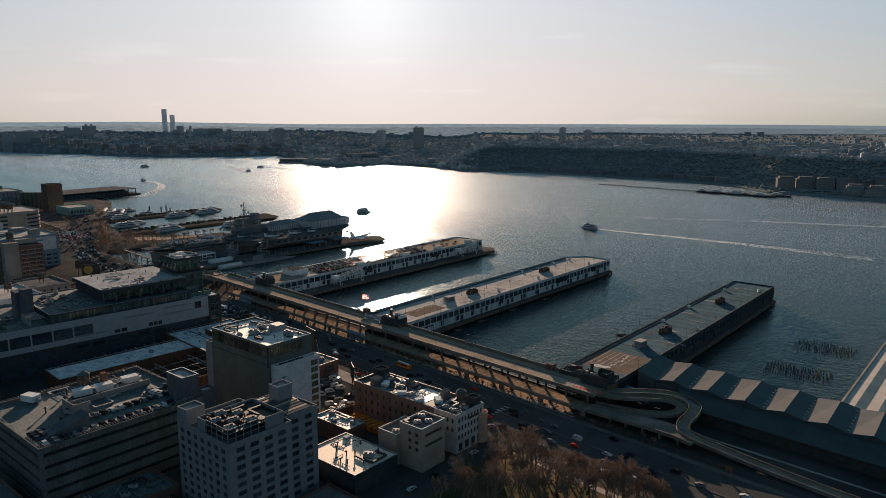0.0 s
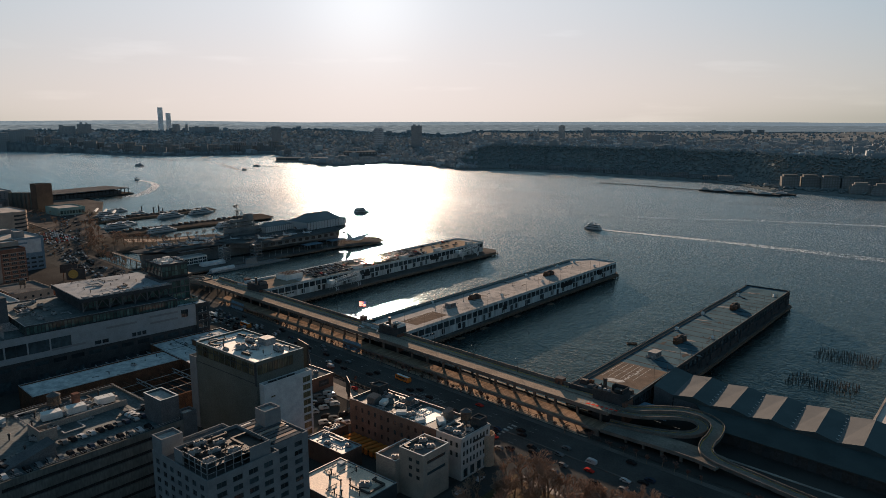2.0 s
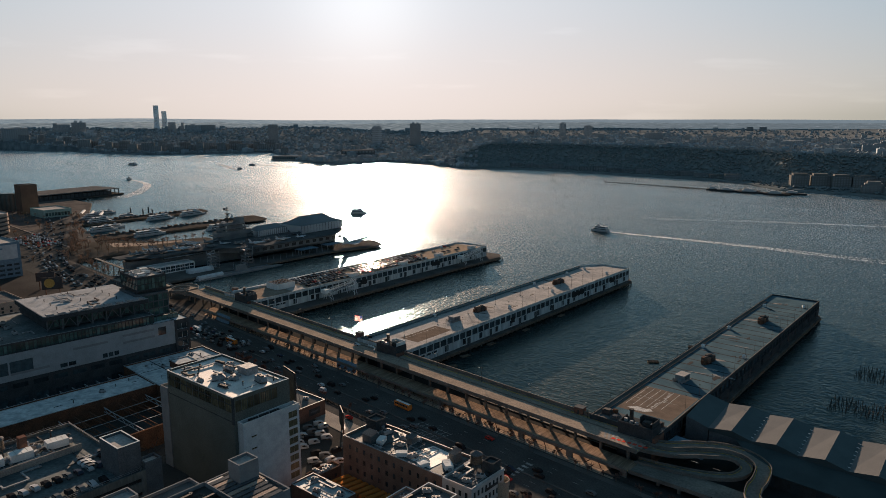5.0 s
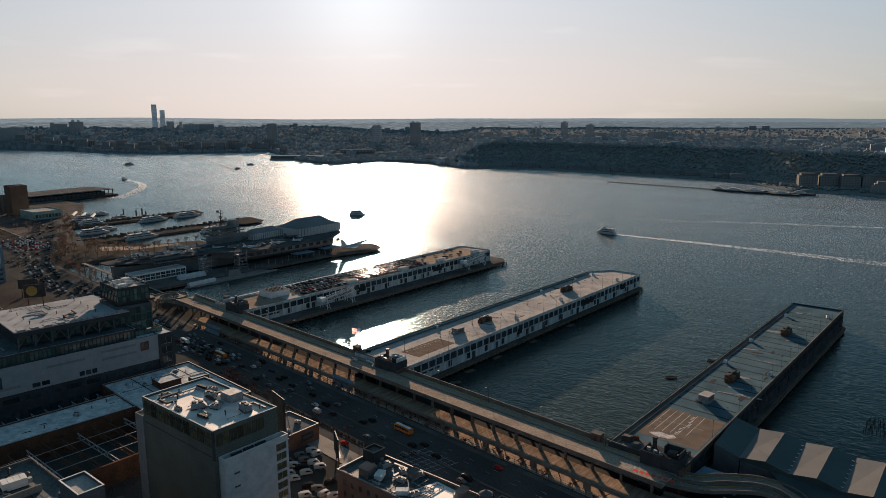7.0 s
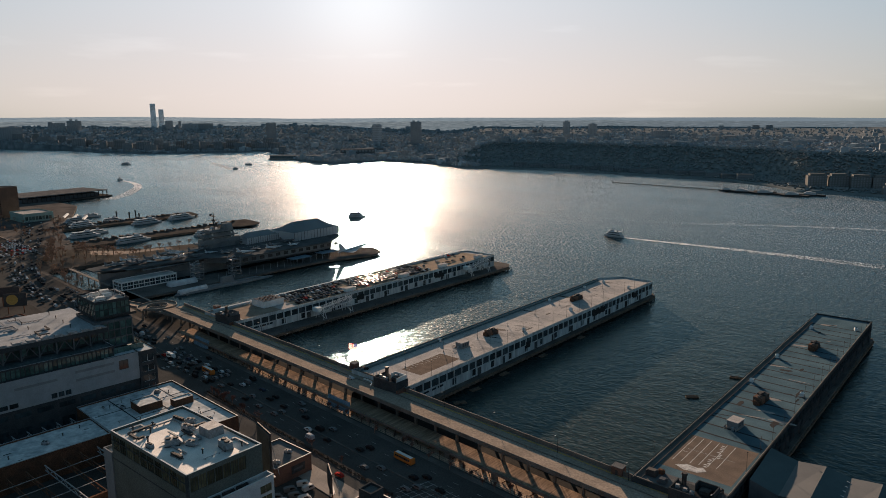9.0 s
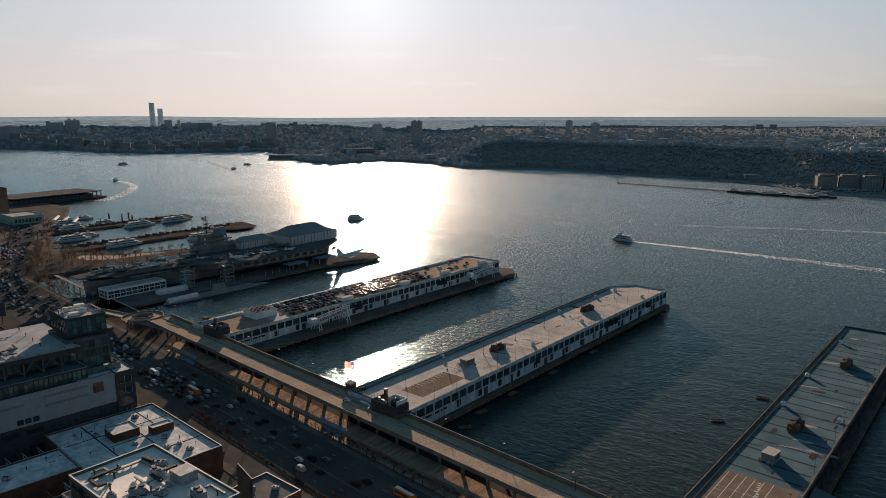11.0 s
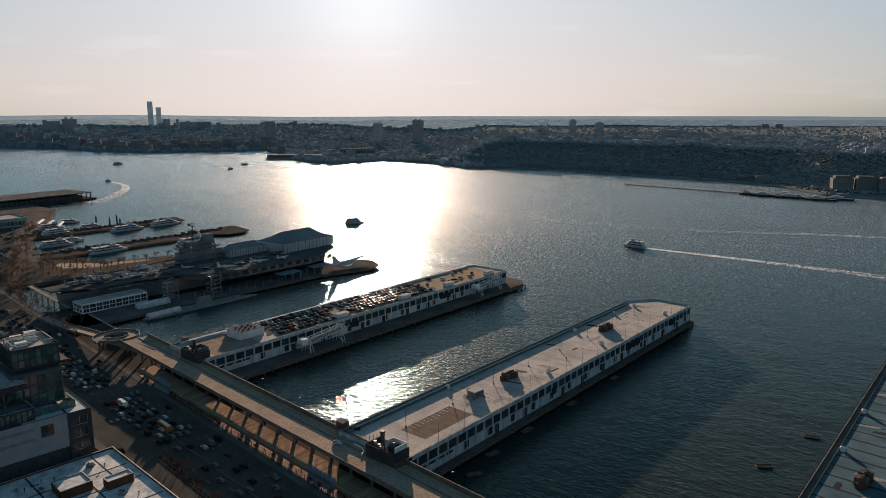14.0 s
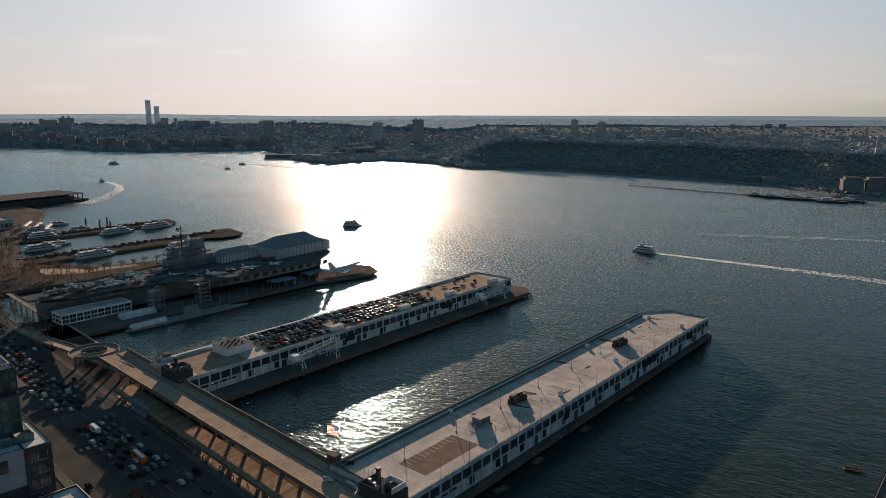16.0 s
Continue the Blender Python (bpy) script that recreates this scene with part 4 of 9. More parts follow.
def aprons():
    for x0, x1, y0, y1, label in ((-43, 2.5, -6, 296, "dark concrete deck on timber piles"), (126, 163, -4, 276, "dark concrete deck on timber piles"),
                                  (-208, -154, 0, 312, "wide dark concrete deck with a bull-nosed end")):
        root = thing("pier", label, "pier", 0, 0, 0)
        out = [(x0, y0), (x1, y0), (x1, y1 - 6), (x1 - 8, y1 + 5), (x0 + 8, y1 + 5), (x0, y1 - 6)]
        part("deck", Mesh().prism(out, 2.1, 3.5), DECK, root)
        part("fender", Mesh().box(x1 + 0.01, x1 + 0.7, y0 + 2, y1 - 6, 1.2, 2.6), WOOD, root)
        piles(root, x0 + 1, x1 - 0.6, y0 + 4, y1 - 1)
        for i in range(14):
            y = y0 + 14 + (y1 - y0 - 30) * i / 13
            part("bollard", Mesh().tube((x1 - 1, y, 3.5), (x1 - 1, y, 4.2), 0.3, 0.25, 8).tube((x1 - 1, y, 4.2), (x1 - 1, y, 4.45), 0.45, 0.4, 8), DARKSTEEL, root)


aprons()


# ---- elevated roadway along the bulkhead ----
def strip(pts, width, z_off=0.0, thick=0.7, g=None):
    """A road slab along a line of (x, y, z) points, anywhere between two offsets (left, right) from it."""
    g = g or Mesh()
    ps = [Vector(p) for p in pts]
    rings = []
    for i, p in enumerate(ps):
        d = (ps[min(i + 1, len(ps) - 1)] - ps[max(i - 1, 0)])
        s = Vector((-d.y, d.x, 0)).normalized()
        a, b = p + s * width[0], p + s * width[1]
        top, low = Vector((0, 0, z_off)), Vector((0, 0, z_off - thick))
        rings.append([a + top, b + top, b + low, a + low])
    return g.loft(rings)


def curve(pts, n=10):
    """A smooth line through points."""
    ps = [Vector(p) for p in pts]
    out = []
    for i in range(len(ps) - 1):
        p0, p1, p2, p3 = ps[max(i - 1, 0)], ps[i], ps[i + 1], ps[min(i + 2, len(ps) - 1)]
        for k in range(n):
            t = k / n
            out.append(0.5 * ((2 * p1) + (p2 - p0) * t + (2 * p0 - 5 * p1 + 4 * p2 - p3) * t * t + (3 * p1 - p0 - 3 * p2 + p3) * t ** 3))
    return out + [ps[-1]]


ROADTOP = mat("worn_road_concrete", (0.25, 0.205, 0.165), (0.19, 0.157, 0.128), 0.9, scale=0.08, fine=1.2)
# Copy of the road concrete, darkened because the ramps lie in shade.
RAMPSHADE = mat("shaded_ramp_concrete", (0.165, 0.148, 0.128), (0.12, 0.108, 0.095), 0.9, scale=0.1, fine=1.2)
VIACON = mat("dark_stained_concrete", (0.15, 0.135, 0.12), (0.10, 0.09, 0.08), 0.9, scale=0.15, spec=0.05)
# Brown concrete; the streaks stretched along y are painted picket shadows.
LOWROAD = mat("shadow_streaked_road_concrete", (0.25, 0.178, 0.125), (0.15, 0.108, 0.078), 0.9, scale=0.55, fine=2.2, grain=0.4, stretch=(1, 0.08, 1))


def viaduct():
    root = thing("elevated_roadway", "two-level concrete elevated roadway with yellow lines and columns", "viaduct", 0, 0, 0)
    root.matrix_world = BANK @ pose(0, 0, 0, 0, 0, 0.8)
    L, R = -240, 160
    part("upper_deck", Mesh().box(L, R, -16, 0, 12.0, 12.8), ROADTOP, root, "sunlit concrete upper road")
    part("lower_deck", Mesh().box(L + 38, R, -23.5, -13, 6.15, 6.4), LOWROAD, root, "brown concrete lower road striped by column shadows and painted shadow streaks")
    for y, top in ((-16.36, 13.6), (0.01, 14.85)):
        part("parapet", Mesh().box(L, R, y, y + 0.35, 11.6, top), VIACON, root)
    part("lower_parapet", Mesh().box(L + 38, R, -23.86, -23.51, 5.8, 7.2), VIACON, root)
    for y, m in ((-15.3, YELLOW), (-0.9, YELLOW), (-1.4, YELLOW)):
        part("lane_line", Mesh().box(L, R, y, y + 0.22, 12.806, 12.82), m, root)
    part("lower_lane_line", Mesh().box(L + 38, R, -22.6, -22.35, 6.406, 6.42), YELLOW, root)
    dash = Mesh().box(-1.6, 1.6, -0.09, 0.09, 12.806, 12.82).data("lane_dash", LINE)
    for i in range(46):
        part("lane_dash", dash, LINE, root).location = (L + 8 + i * 9.4, -8.2, 0)
    part("kerb_strip", Mesh().box(L, R, -6.0, -5.6, 12.8, 13.1), VIACON, root)
    one = Mesh().box(-0.5, 0.5, -0.5, 0.5, 2, 12.0).data("column", VIACON)
    wide = Mesh().box(-1.5, 1.5, -0.5, 0.5, 2, 6.15).data("column", VIACON)
    beam = Mesh().box(-0.55, 0.55, -15.8, -0.3, 11.3, 11.99).data("cross_beam", VIACON)
    n = 30
    for i in range(n):
        x = L + 6 + (R - L - 12) * i / (n - 1)
        part("column", one, VIACON, root).location = (x, -12.2, 0)
        part("column", one, VIACON, root).location = (x, -1.4, 0)
        part("cross_beam", beam, VIACON, root).location = (x, 0, 0)
        if x > L + 42 and i % 2:
            part("column", wide, VIACON, root).location = (x + 4, -22.6, 0)
    # pickets added between the two levels to cast streaks on the lower road, and stringers under the upper road
    pk = Mesh()
    q = random.Random(31)
    for i in range(int((R - L - 42) / 1.1)):
        x = L + 40 + 1.1 * i
        pk.box(x, x + q.uniform(0.05, 0.16), -1.0, -0.85, 6.4, 11.4 if q.random() < 0.7 else q.uniform(8, 11))
    tagged(part("picket", pk, RUST, root), kind="stuff")
    for y in (-4.2, -7.4, -10.4):
        part("stringer", Mesh().box(L, R, y, y + 0.45, 11.5, 11.99), VIACON, root)
    for i in range(24):
        x = L + 48 + i * 14.4
        part("frame_brace", Mesh().beam((x, -22.9, 2.9), (x + 4.2, -20.4, 6.1), 0.28).beam((x + 8.4, -22.9, 2.9), (x + 4.2, -20.4, 6.1), 0.28), RUST, root)
    for y in (-15.9, -0.5):
        part("edge_girder", Mesh().box(L, R, y, y + 0.4, 11.75, 11.98), VIACON, root)
    # sagging netting on the street side by the second pier
    for x in (-34, -178):
        for k in range(8):
            part("awning", Mesh().beam((x + k * 2.2, -22.0, 8.4), (x + k * 2.2 + 1.8, -24.4, 3.6), 1.7, 0.12), BLUE, root, "blue-grey sloping canopy")
    pts = curve([(152, -5, 12.5), (165.5, -2.6, 12.4), (174.6, 6.3, 12.2), (184.6, 13.7, 12.0), (194.3, 15.1, 11.5), (202, 10.4, 10.8), (204.6, 0.8, 10.0), (204.8, -6.1, 9.2),
                 (207, -12.5, 8.4), (213, -16, 7.4), (226, -17, 6.4), (262, -19, 4.6), (330, -22, 3.6)], 8)
    part("ramp", strip(pts, (-2.8, 2.8)), RAMPSHADE, root, "curving concrete ramp with yellow edge lines")
    for a, b in ((2.8, 3.1), (-3.1, -2.8)):
        part("ramp_parapet", strip(pts, (a, b), 0.95, 1.7), VIACON, root)
    for a, b in ((2.35, 2.57), (-2.57, -2.35)):
        part("ramp_line", strip(pts, (a, b), 0.015, 0.01), YELLOW, root)
    inner = curve([(157, -11.5, 12.3), (170, -7, 12.0), (179.5, 2.2, 11.6), (187.8, 9.0, 11.1), (194.2, 9.4, 10.4), (197.2, 5.2, 9.4), (194.4, -1.8, 8.4), (184.1, -7.2, 7.6), (169.5, -10.6, 6.9), (158, -12, 6.4)], 8)
    part("inner_ramp", strip(inner, (-2.2, 2.2)), RAMPSHADE, root, "tight inner loop ramp")
    for a, b in ((2.2, 2.48), (-2.48, -2.2)):
        part("ramp_parapet", strip(inner, (a, b), 0.9, 1.6), VIACON, root)
    for a, b in ((1.8, 2.0), (-2.0, -1.8)):
        part("ramp_line", strip(inner, (a, b), 0.015, 0.01), YELLOW, root)
    low = curve([(160.02, -18.2, 6.4), (175, -17.4, 6.7), (192, -17, 7.2), (206, -17.6, 7.5), (216, -18.2, 6.9)], 8)
    part("low_ramp", strip(low, (-4.6, 8.4)), RAMPSHADE, root, "broad lower road rising to meet the ramp")
    part("ramp_parapet", strip(low, (-4.95, -4.6), 0.95, 1.7), VIACON, root)
    for a, b in ((-4.2, -4.0),):
        part("ramp_line", strip(low, (a, b), 0.015, 0.01), YELLOW, root)
    # loop at the far end
    for i in range(10):
        x = R + 12 + i * 9
        if i < 5:
            part("ramp_column", Mesh().box(x - 0.6, x + 0.6, -20, -18.8, 2, 5.4), VIACON, root)
    c = Vector((-256, -17, 0))
    ring = [(c.x + 10.5 * math.cos(a), c.y + 4 + 10.5 * math.sin(a), 12.6 - 1.2 * (k / 31)) for k, a in enumerate(np.linspace(-1.2, 4.9, 32))]
    part("ramp", strip(ring, (-3.0, 3.0)), ROADTOP, root, "round loop ramp over the water")
    for a, b in ((3.0, 3.3), (-3.3, -3.0)):
        part("ramp_parapet", strip(ring, (a, b), 0.95, 1.7), VIACON, root)
    for a in (0.2, 1.2, 2.4, 3.6, 4.6):
        part("column", Mesh().tube((c.x + 10.5 * math.cos(a), c.y + 4 + 10.5 * math.sin(a), -2), (c.x + 10.5 * math.cos(a), c.y + 4 + 10.5 * math.sin(a), 11.5), 0.8, 0.8, 10), VIACON, root)
    down = curve([(L + 30, -12, 12.2), (L, -15, 11.5), (L - 40, -17, 8.5), (L - 90, -20, 4.5), (L - 130, -22, 3.3)], 6)
    part("ramp", strip(down, (-4.0, 4.0)), ROADTOP, root, "straight ramp down to the street")
    for a, b in ((4.0, 4.3), (-4.3, -4.0)):
        part("ramp_parapet", strip(down, (a, b), 0.95, 1.7), VIACON, root)
    return root


viaduct()


def lamp_post(h=8.0, arm=1.6, label="slim dark steel lamp post"):
    root = thing("street_lamp", label, "street lamp")
    part("pole", Mesh().tube((0, 0, 0), (0, 0, h), 0.14, 0.08, 6), DARKSTEEL, root)
    part("arm", Mesh().tube((0, 0, h - 0.2), (arm, 0, h + 0.2), 0.07, 0.05, 5), DARKSTEEL, root)
    part("lamp_head", Mesh().box(arm - 0.2, arm + 0.7, -0.2, 0.2, h + 0.08, h + 0.3), STEEL, root)
    return root


LAMP = lamp_post()
LAMP.matrix_world = BANK @ pose(-236, -0.2, 12.8, 0, 0, -90)
LAMP["group"] = "lamps along the roadway"
for i in range(1, 13):
    copy_thing(LAMP, BANK @ pose(-236 + 33 * i, -0.2, 12.8, 0, 0, -90))


# ---- things on the pier roofs ----
def roof_pole(h):
    root = thing("light_pole", "thin steel light pole on the pier roof", "light pole")
    part("pole", Mesh().tube((0, 0, 0), (0, 0, h), 0.09, 0.05, 6), DARKSTEEL, root)
    part("floodlight", Mesh().box(-0.3, 0.3, -0.14, 0.14, h, h + 0.24), DARKSTEEL, root)
    part("foot", Mesh().box(-0.3, 0.3, -0.3, 0.3, 0, 0.4), CONCRETE, root)
    return root


POLE = roof_pole(8.5)
POLE.matrix_world = pose(128.6, -2, 14)
POLE["group"] = "light poles on the pier roofs"
for i in range(1, 17):
    copy_thing(POLE, pose(128.6, -2 + 16.6 * i, 14))
for i in range(15):
    copy_thing(POLE, pose(160.0, 12 + 17.5 * i, 14))
for i in range(16):
    copy_thing(POLE, pose(-1.2, 12 + 17.6 * i, 14))
    copy_thing(POLE, pose(-38.6 if i % 2 else -22, 14 + 16.5 * i, 14))
for i in range(12):
    copy_thing(POLE, pose(-204.6, 70 + 19 * i, 14))


def chiller():
    """A rooftop plant: a steel frame with two dark units, fans and ducts."""
    root = thing("rooftop_plant", "rusty dark rooftop cooling plant on a steel frame", "cooling plant")
    f = Mesh()
    for x in (-3.2, 0, 3.2):
        for y in (-1.6, 1.6):
            f.box(x - 0.2, x + 0.2, y - 0.2, y + 0.2, 0, 0.5)
    part("frame", f.box(-3.8, 3.8, -2.1, 2.1, 0.5, 0.7), RUST, root)
    left = part("unit", Mesh().box(-3.6, -0.3, -1.9, 1.9, 0.7, 3.4), BROWN, root)
    right = part("unit", Mesh().box(0.2, 3.6, -1.9, 1.9, 0.7, 3.9), DARKSTEEL, root)
    for x, z in ((-2.7, 3.4), (-1.2, 3.4), (1.2, 3.9), (2.7, 3.9)):
        part("fan", Mesh().tube((x, 0, z), (x, 0, z + 0.5), 0.62, 0.55, 10), DARKSTEEL, left if x < 0 else right)
    part("duct", Mesh().box(-5.4, -3.6, -1.4, 1.0, 0, 2.3), RUST, root)
    part("duct", Mesh().box(3.6, 5.6, -1.2, 1.4, 0, 2.6), BROWN, root)
    part("rail", Mesh().beam((-3.8, -2.1, 1.7), (3.8, -2.1, 1.7), 0.08).beam((-3.8, -2.1, 0.7), (-3.8, -2.1, 1.7), 0.08).beam((3.8, -2.1, 0.7), (3.8, -2.1, 1.7), 0.08), RUST, root)
    return root


PLANT = chiller()
PLANT.matrix_world = pose(-20, 91, 14, 0, 0, 78)
for x, y, a in ((-20.5, 200, 82), (143.5, 88, 84), (144, 190, 88)):
    copy_thing(PLANT, pose(x, y, 14, 0, 0, a)).scale = (1.15, 1.15, 1)


def roof_house():
    root = thing("roof_house", "grey plant house with fenced gear on the pier roof", "plant house")
    body = part("body", Mesh().box(-3.4, 3.4, -2.4, 2.4, 0.5, 3.3), NEARPANEL, root)
    part("roof", Mesh().box(-3.6, 3.6, -2.6, 2.6, 3.3, 3.5), ROOFGREY, root)
    part("base", Mesh().box(-3.8, 3.8, -2.8, 2.8, 0, 0.5), CONCRETE, root)
    for x in (-1.8, 0, 1.8):
        part("louvre", Mesh().box(x - 0.6, x + 0.6, -2.5, -2.42, 1, 2.8), GREYPANEL, body)
    for y in (-2.6, 2.5):
        for k in range(7):
            part("railing_post", Mesh().box(-5.9 + k * 0.35, -5.82 + k * 0.35, y, y + 0.1, 0, 1.5), STEEL, root)
        part("railing", Mesh().box(-6, -3.6, y, y + 0.1, 1.5, 1.65), STEEL, root)
    part("tank", Mesh().tube((-4.8, -1, 0), (-4.8, -1, 1.5), 0.7, 0.7, 10), STEEL, root)
    return root


HOUSE = roof_house()
HOUSE.matrix_world = pose(-19, 61, 14, 0, 0, 85)
copy_thing(HOUSE, pose(143, 52, 14, 0, 0, 84))


def vent_box():
    root = thing("roof_vent", "small white roof vent with a hood", "vent")
    part("body", Mesh().box(-0.9, 0.9, -0.7, 0.7, 0, 1.5), WHITE, root)
    part("hood", Mesh().add([(-1.1, -0.9, 1.5), (1.1, -0.9, 1.5), (1.1, 0.9, 1.5), (-1.1, 0.9, 1.5), (-0.5, 0, 2.3), (0.5, 0, 2.3)],
         [(0, 1, 5, 4), (2, 3, 4, 5), (0, 4, 3), (1, 2, 5), (3, 2, 1, 0)]), WHITE, root)
    part("pipe", Mesh().tube((1.3, 0.2, 0), (1.3, 0.2, 2.2), 0.15, 0.15, 6), STEEL, root)
    return root


VENT = vent_box()
VENT.matrix_world = pose(-8, 111, 14)
VENT["group"] = "roof vents"
for x, y, a in ((-33.6, 184, 10), (-33, 236, 0), (-6, 258, 20), (-36, 60, 0), (132, 112, 0), (131.5, 160, 15), (157, 108, 0), (133, 232, 0), (156, 246, 30),
                (-30, 262, 0), (-172, 206, 0), (-199, 262, 0), (-9, 172, 0)):
    copy_thing(VENT, pose(x, y, 14, 0, 0, a))


STALLPAINT = mat("worn_white_stall_paint", (0.46, 0.45, 0.43), (0.26, 0.255, 0.245), 0.75, scale=0.6, grain=0.35)


def lot(x0, x1, y0, y1, z, stalls, side, name_label):
    root = thing("parking_lot", name_label, "parking lot", 0, 0, z)
    part("paving", Mesh().box(x0, x1, y0, y1, 0.002, 0.012), BRUSH, root)
    one = None
    step = (y1 - y0) / stalls
    for i in range(1, stalls):
        y = y0 + i * step
        part("stall_line", Mesh().box(*side, y - 0.11, y + 0.11, 0.016, 0.024), STALLPAINT, root)
    return root


lot(-21.5, -7, 10, 43.5, 14, 12, (-22.2, -17.2), "brown paved parking lot with white stall lines on the roof")
P92LOT = lot(131, 159, -2, 32, 14, 2, (133, 136), "brown paved sports lot with long white lines on the roof")
for i in range(6):
    x = 133.5 + i * 3.3
    part("court_line", Mesh().box(x - 0.13, x + 0.13, 5 + 0.6 * i, 31, 0.016, 0.024), STALLPAINT, P92LOT)
part("court_line", Mesh().box(133.5, 154, 17.9, 18.1, 0.026, 0.03), STALLPAINT, P92LOT)
rng = random.Random(4)
for i in range(14):
    x, y = 146.5 + rng.uniform(-1.2, 1.2), 7 + i * 1.7
    part("painted_patch", Mesh().prism([(x - 0.7, y - 0.3), (x + 0.2, y - 0.5), (x + 0.9, y), (x + 0.4, y + 0.5), (x - 0.5, y + 0.4)], 0.03, 0.036), STALLPAINT, P92LOT)
part("painted_patch", Mesh().prism([(136, 1.5), (140, -0.5), (145, 0.2), (148, 3.2), (145.5, 5.6), (144, 4.2), (139.5, 4.6)], 0.04, 0.046), STALLPAINT, P92LOT)

SEAM = mat("dark_roof_seam", (0.025, 0.027, 0.03), (0.018, 0.018, 0.02), 0.9, spec=0.02)
seam_mesh = Mesh().box(1.2, 31.5, -0.5, 0.5, 14.002, 14.03).data("seam", SEAM)
for i in range(22):
    ob = part("seam", seam_mesh, SEAM, P92)
    ob.matrix_basis = pose(0, 58 + i * 9.9, 0, 0, 0, -2.5)
thin_mesh = Mesh().box(1.5, 38, -0.07, 0.07, 14.002, 14.02).data("seam", SEAM)
for i in range(15):
    part("seam", thin_mesh, SEAM, P90).matrix_basis = pose(0, 60 + i * 15.3, 0, 0, 0, 0)
# The teal of the parapet's shadow is put into this edge colour.
EDGESHADE = mat("shaded_blue_grey_edge", (0.085, 0.13, 0.145), (0.062, 0.098, 0.11), 0.75, scale=0.2, grain=0.15)
# raised walk along the left edge of the middle pier roof
part("side_walk", Mesh().box(0.6, 4.2, 2, 274, 14.0, 14.5), EDGESHADE, P90)
part("side_wall", Mesh().box(4.2, 4.5, 2, 274, 14.0, 15.5), EDGESHADE, P90)
part("side_walk", Mesh().box(0.6, 3.0, 2, 268, 14.0, 14.4), DECK, P92)
part("side_wall", Mesh().box(0.6, 2.6, 6, 285, 14.0, 15.2), PANEL, P88)


def head_house(x, y, upper, label):
    """The stair and lift block where a pier roof meets the roadway."""
    root = thing("head_house", label, "head house", x, y, 3)
    part("body", Mesh().box(-8, 8, -5, 4, 0, 14.5), DARKPANEL, root)
    part("brick_end", Mesh().box(8.01, 9.5, -5, 4, 0, 11.5), BRICK, root)
    part("parapet", Mesh().box(-8, 8, -5, -4.6, 14.5, 15.4).box(-8, -7.6, -4.6, 4, 14.5, 15.4).box(7.6, 8, -4.6, 4, 14.5, 15.4), DARKPANEL, root)
    part("machine_room", Mesh().box(-0.4, 7.4, 3.2, 3.6, 14.5, 17.4).box(7.0, 7.4, -3.5, 3.19, 14.5, 17.4).box(-0.4, 0.0, 0.4, 3.19, 14.5, 17.4), upper, root, "open-topped machine room")
    part("machine_floor", Mesh().box(0.02, 6.98, -3.4, 3.18, 14.51, 14.6), NETDARK, root)
    part("machine_block", Mesh().box(1.6, 5.2, -1.4, 1.8, 14.61, 16.2), DARKSTEEL, root)
    part("flue", Mesh().tube((-5, 2, 14.5), (-5, 2, 18.6), 0.9, 0.9, 10).tube((-5, 2, 18.6), (-5, 2, 19.3), 1.2, 1.0, 10), DARKSTEEL, root)
    for k, (a, b) in enumerate(((-3, -2), (-6, -1.5), (0, -3.6))):
        part("unit", Mesh().box(a - 0.7, a + 0.7, b - 0.6, b + 0.6, 14.5, 15.6 + 0.3 * k), STEEL, root)
    return root


head_house(-9.5, -10, WHITE, "dark head house with flue and white machine room")
head_house(-178, 5, GREYPANEL, "dark head house with brick end by the roadway")
head_house(152, -20, DARKPANEL, "dark head house with brick end by the roadway")
part("head_paving", Mesh().box(0.6, 32.9, 0.8, 12, 14.016, 14.03), ROOFDARK, P92, "dark tarred strip at the roof's head")
part("blue_container", Mesh().box(20, 27, 1, 3.6, 14.03, 16.4), BLUE, P92, "blue-grey container on the roof's head")
for k, (x, y, w, d, h) in enumerate(((3, 6, 4, 3, 2.2), (9, 3, 3, 3, 1.6), (6, 10, 2.4, 2, 1.4), (28, 9, 3, 2.4, 1.8), (15, 6, 2, 4, 1.3))):
    part("roof_unit", Mesh().box(x, x + w, y, y + d, 14.03, 14.03 + h).box(x + 0.4, x + w - 0.4, y + 0.4, y + d - 0.4, 14.04 + h, 14.3 + h), (DARKSTEEL, GREYPANEL, RUST)[k % 3], P92)


def kiosk(x, y, z, label):
    root = thing("kiosk", label, "kiosk", x, y, z)
    part("wall", Mesh().box(-2.2, 2.2, -1.8, 1.8, 0, 3.2), BRICK, root)
    part("roof", Mesh().box(-2.4, 2.4, -2.0, 2.0, 3.2, 3.45), ROOFDARK, root)
    part("door", Mesh().box(-0.5, 0.5, -1.86, -1.81, 0, 2.1), DARKSTEEL, root)


kiosk(-42.5, -5.0, 14.0, "small brick kiosk beside the flagpole")
for k in range(7):
    r_ = thing("bollard", "short white bollard where the roadway meets the pier roof", "bollard", -30.5 + 1.1 * k, -6.6 + 1.1 * k, 14.0, group="bollards")
    part("post", Mesh().tube((0, 0, 0), (0, 0, 1.1), 0.16, 0.14, 8).tube((0, 0, 1.1), (0, 0, 1.2), 0.14, 0.05, 8), WHITE, r_)
barrier = thing("curved_barrier", "curved white traffic barrier on the roadway", "barrier", 0, 0, 0)
part("rail", strip(curve([(-28.5, -11.4, 12.8), (-24.0, -11.6, 12.8), (-20.6, -13.2, 12.8), (-18.8, -16.0, 12.8)], 8), (-0.2, 0.2), 0.85, 0.8), WHITE, barrier)
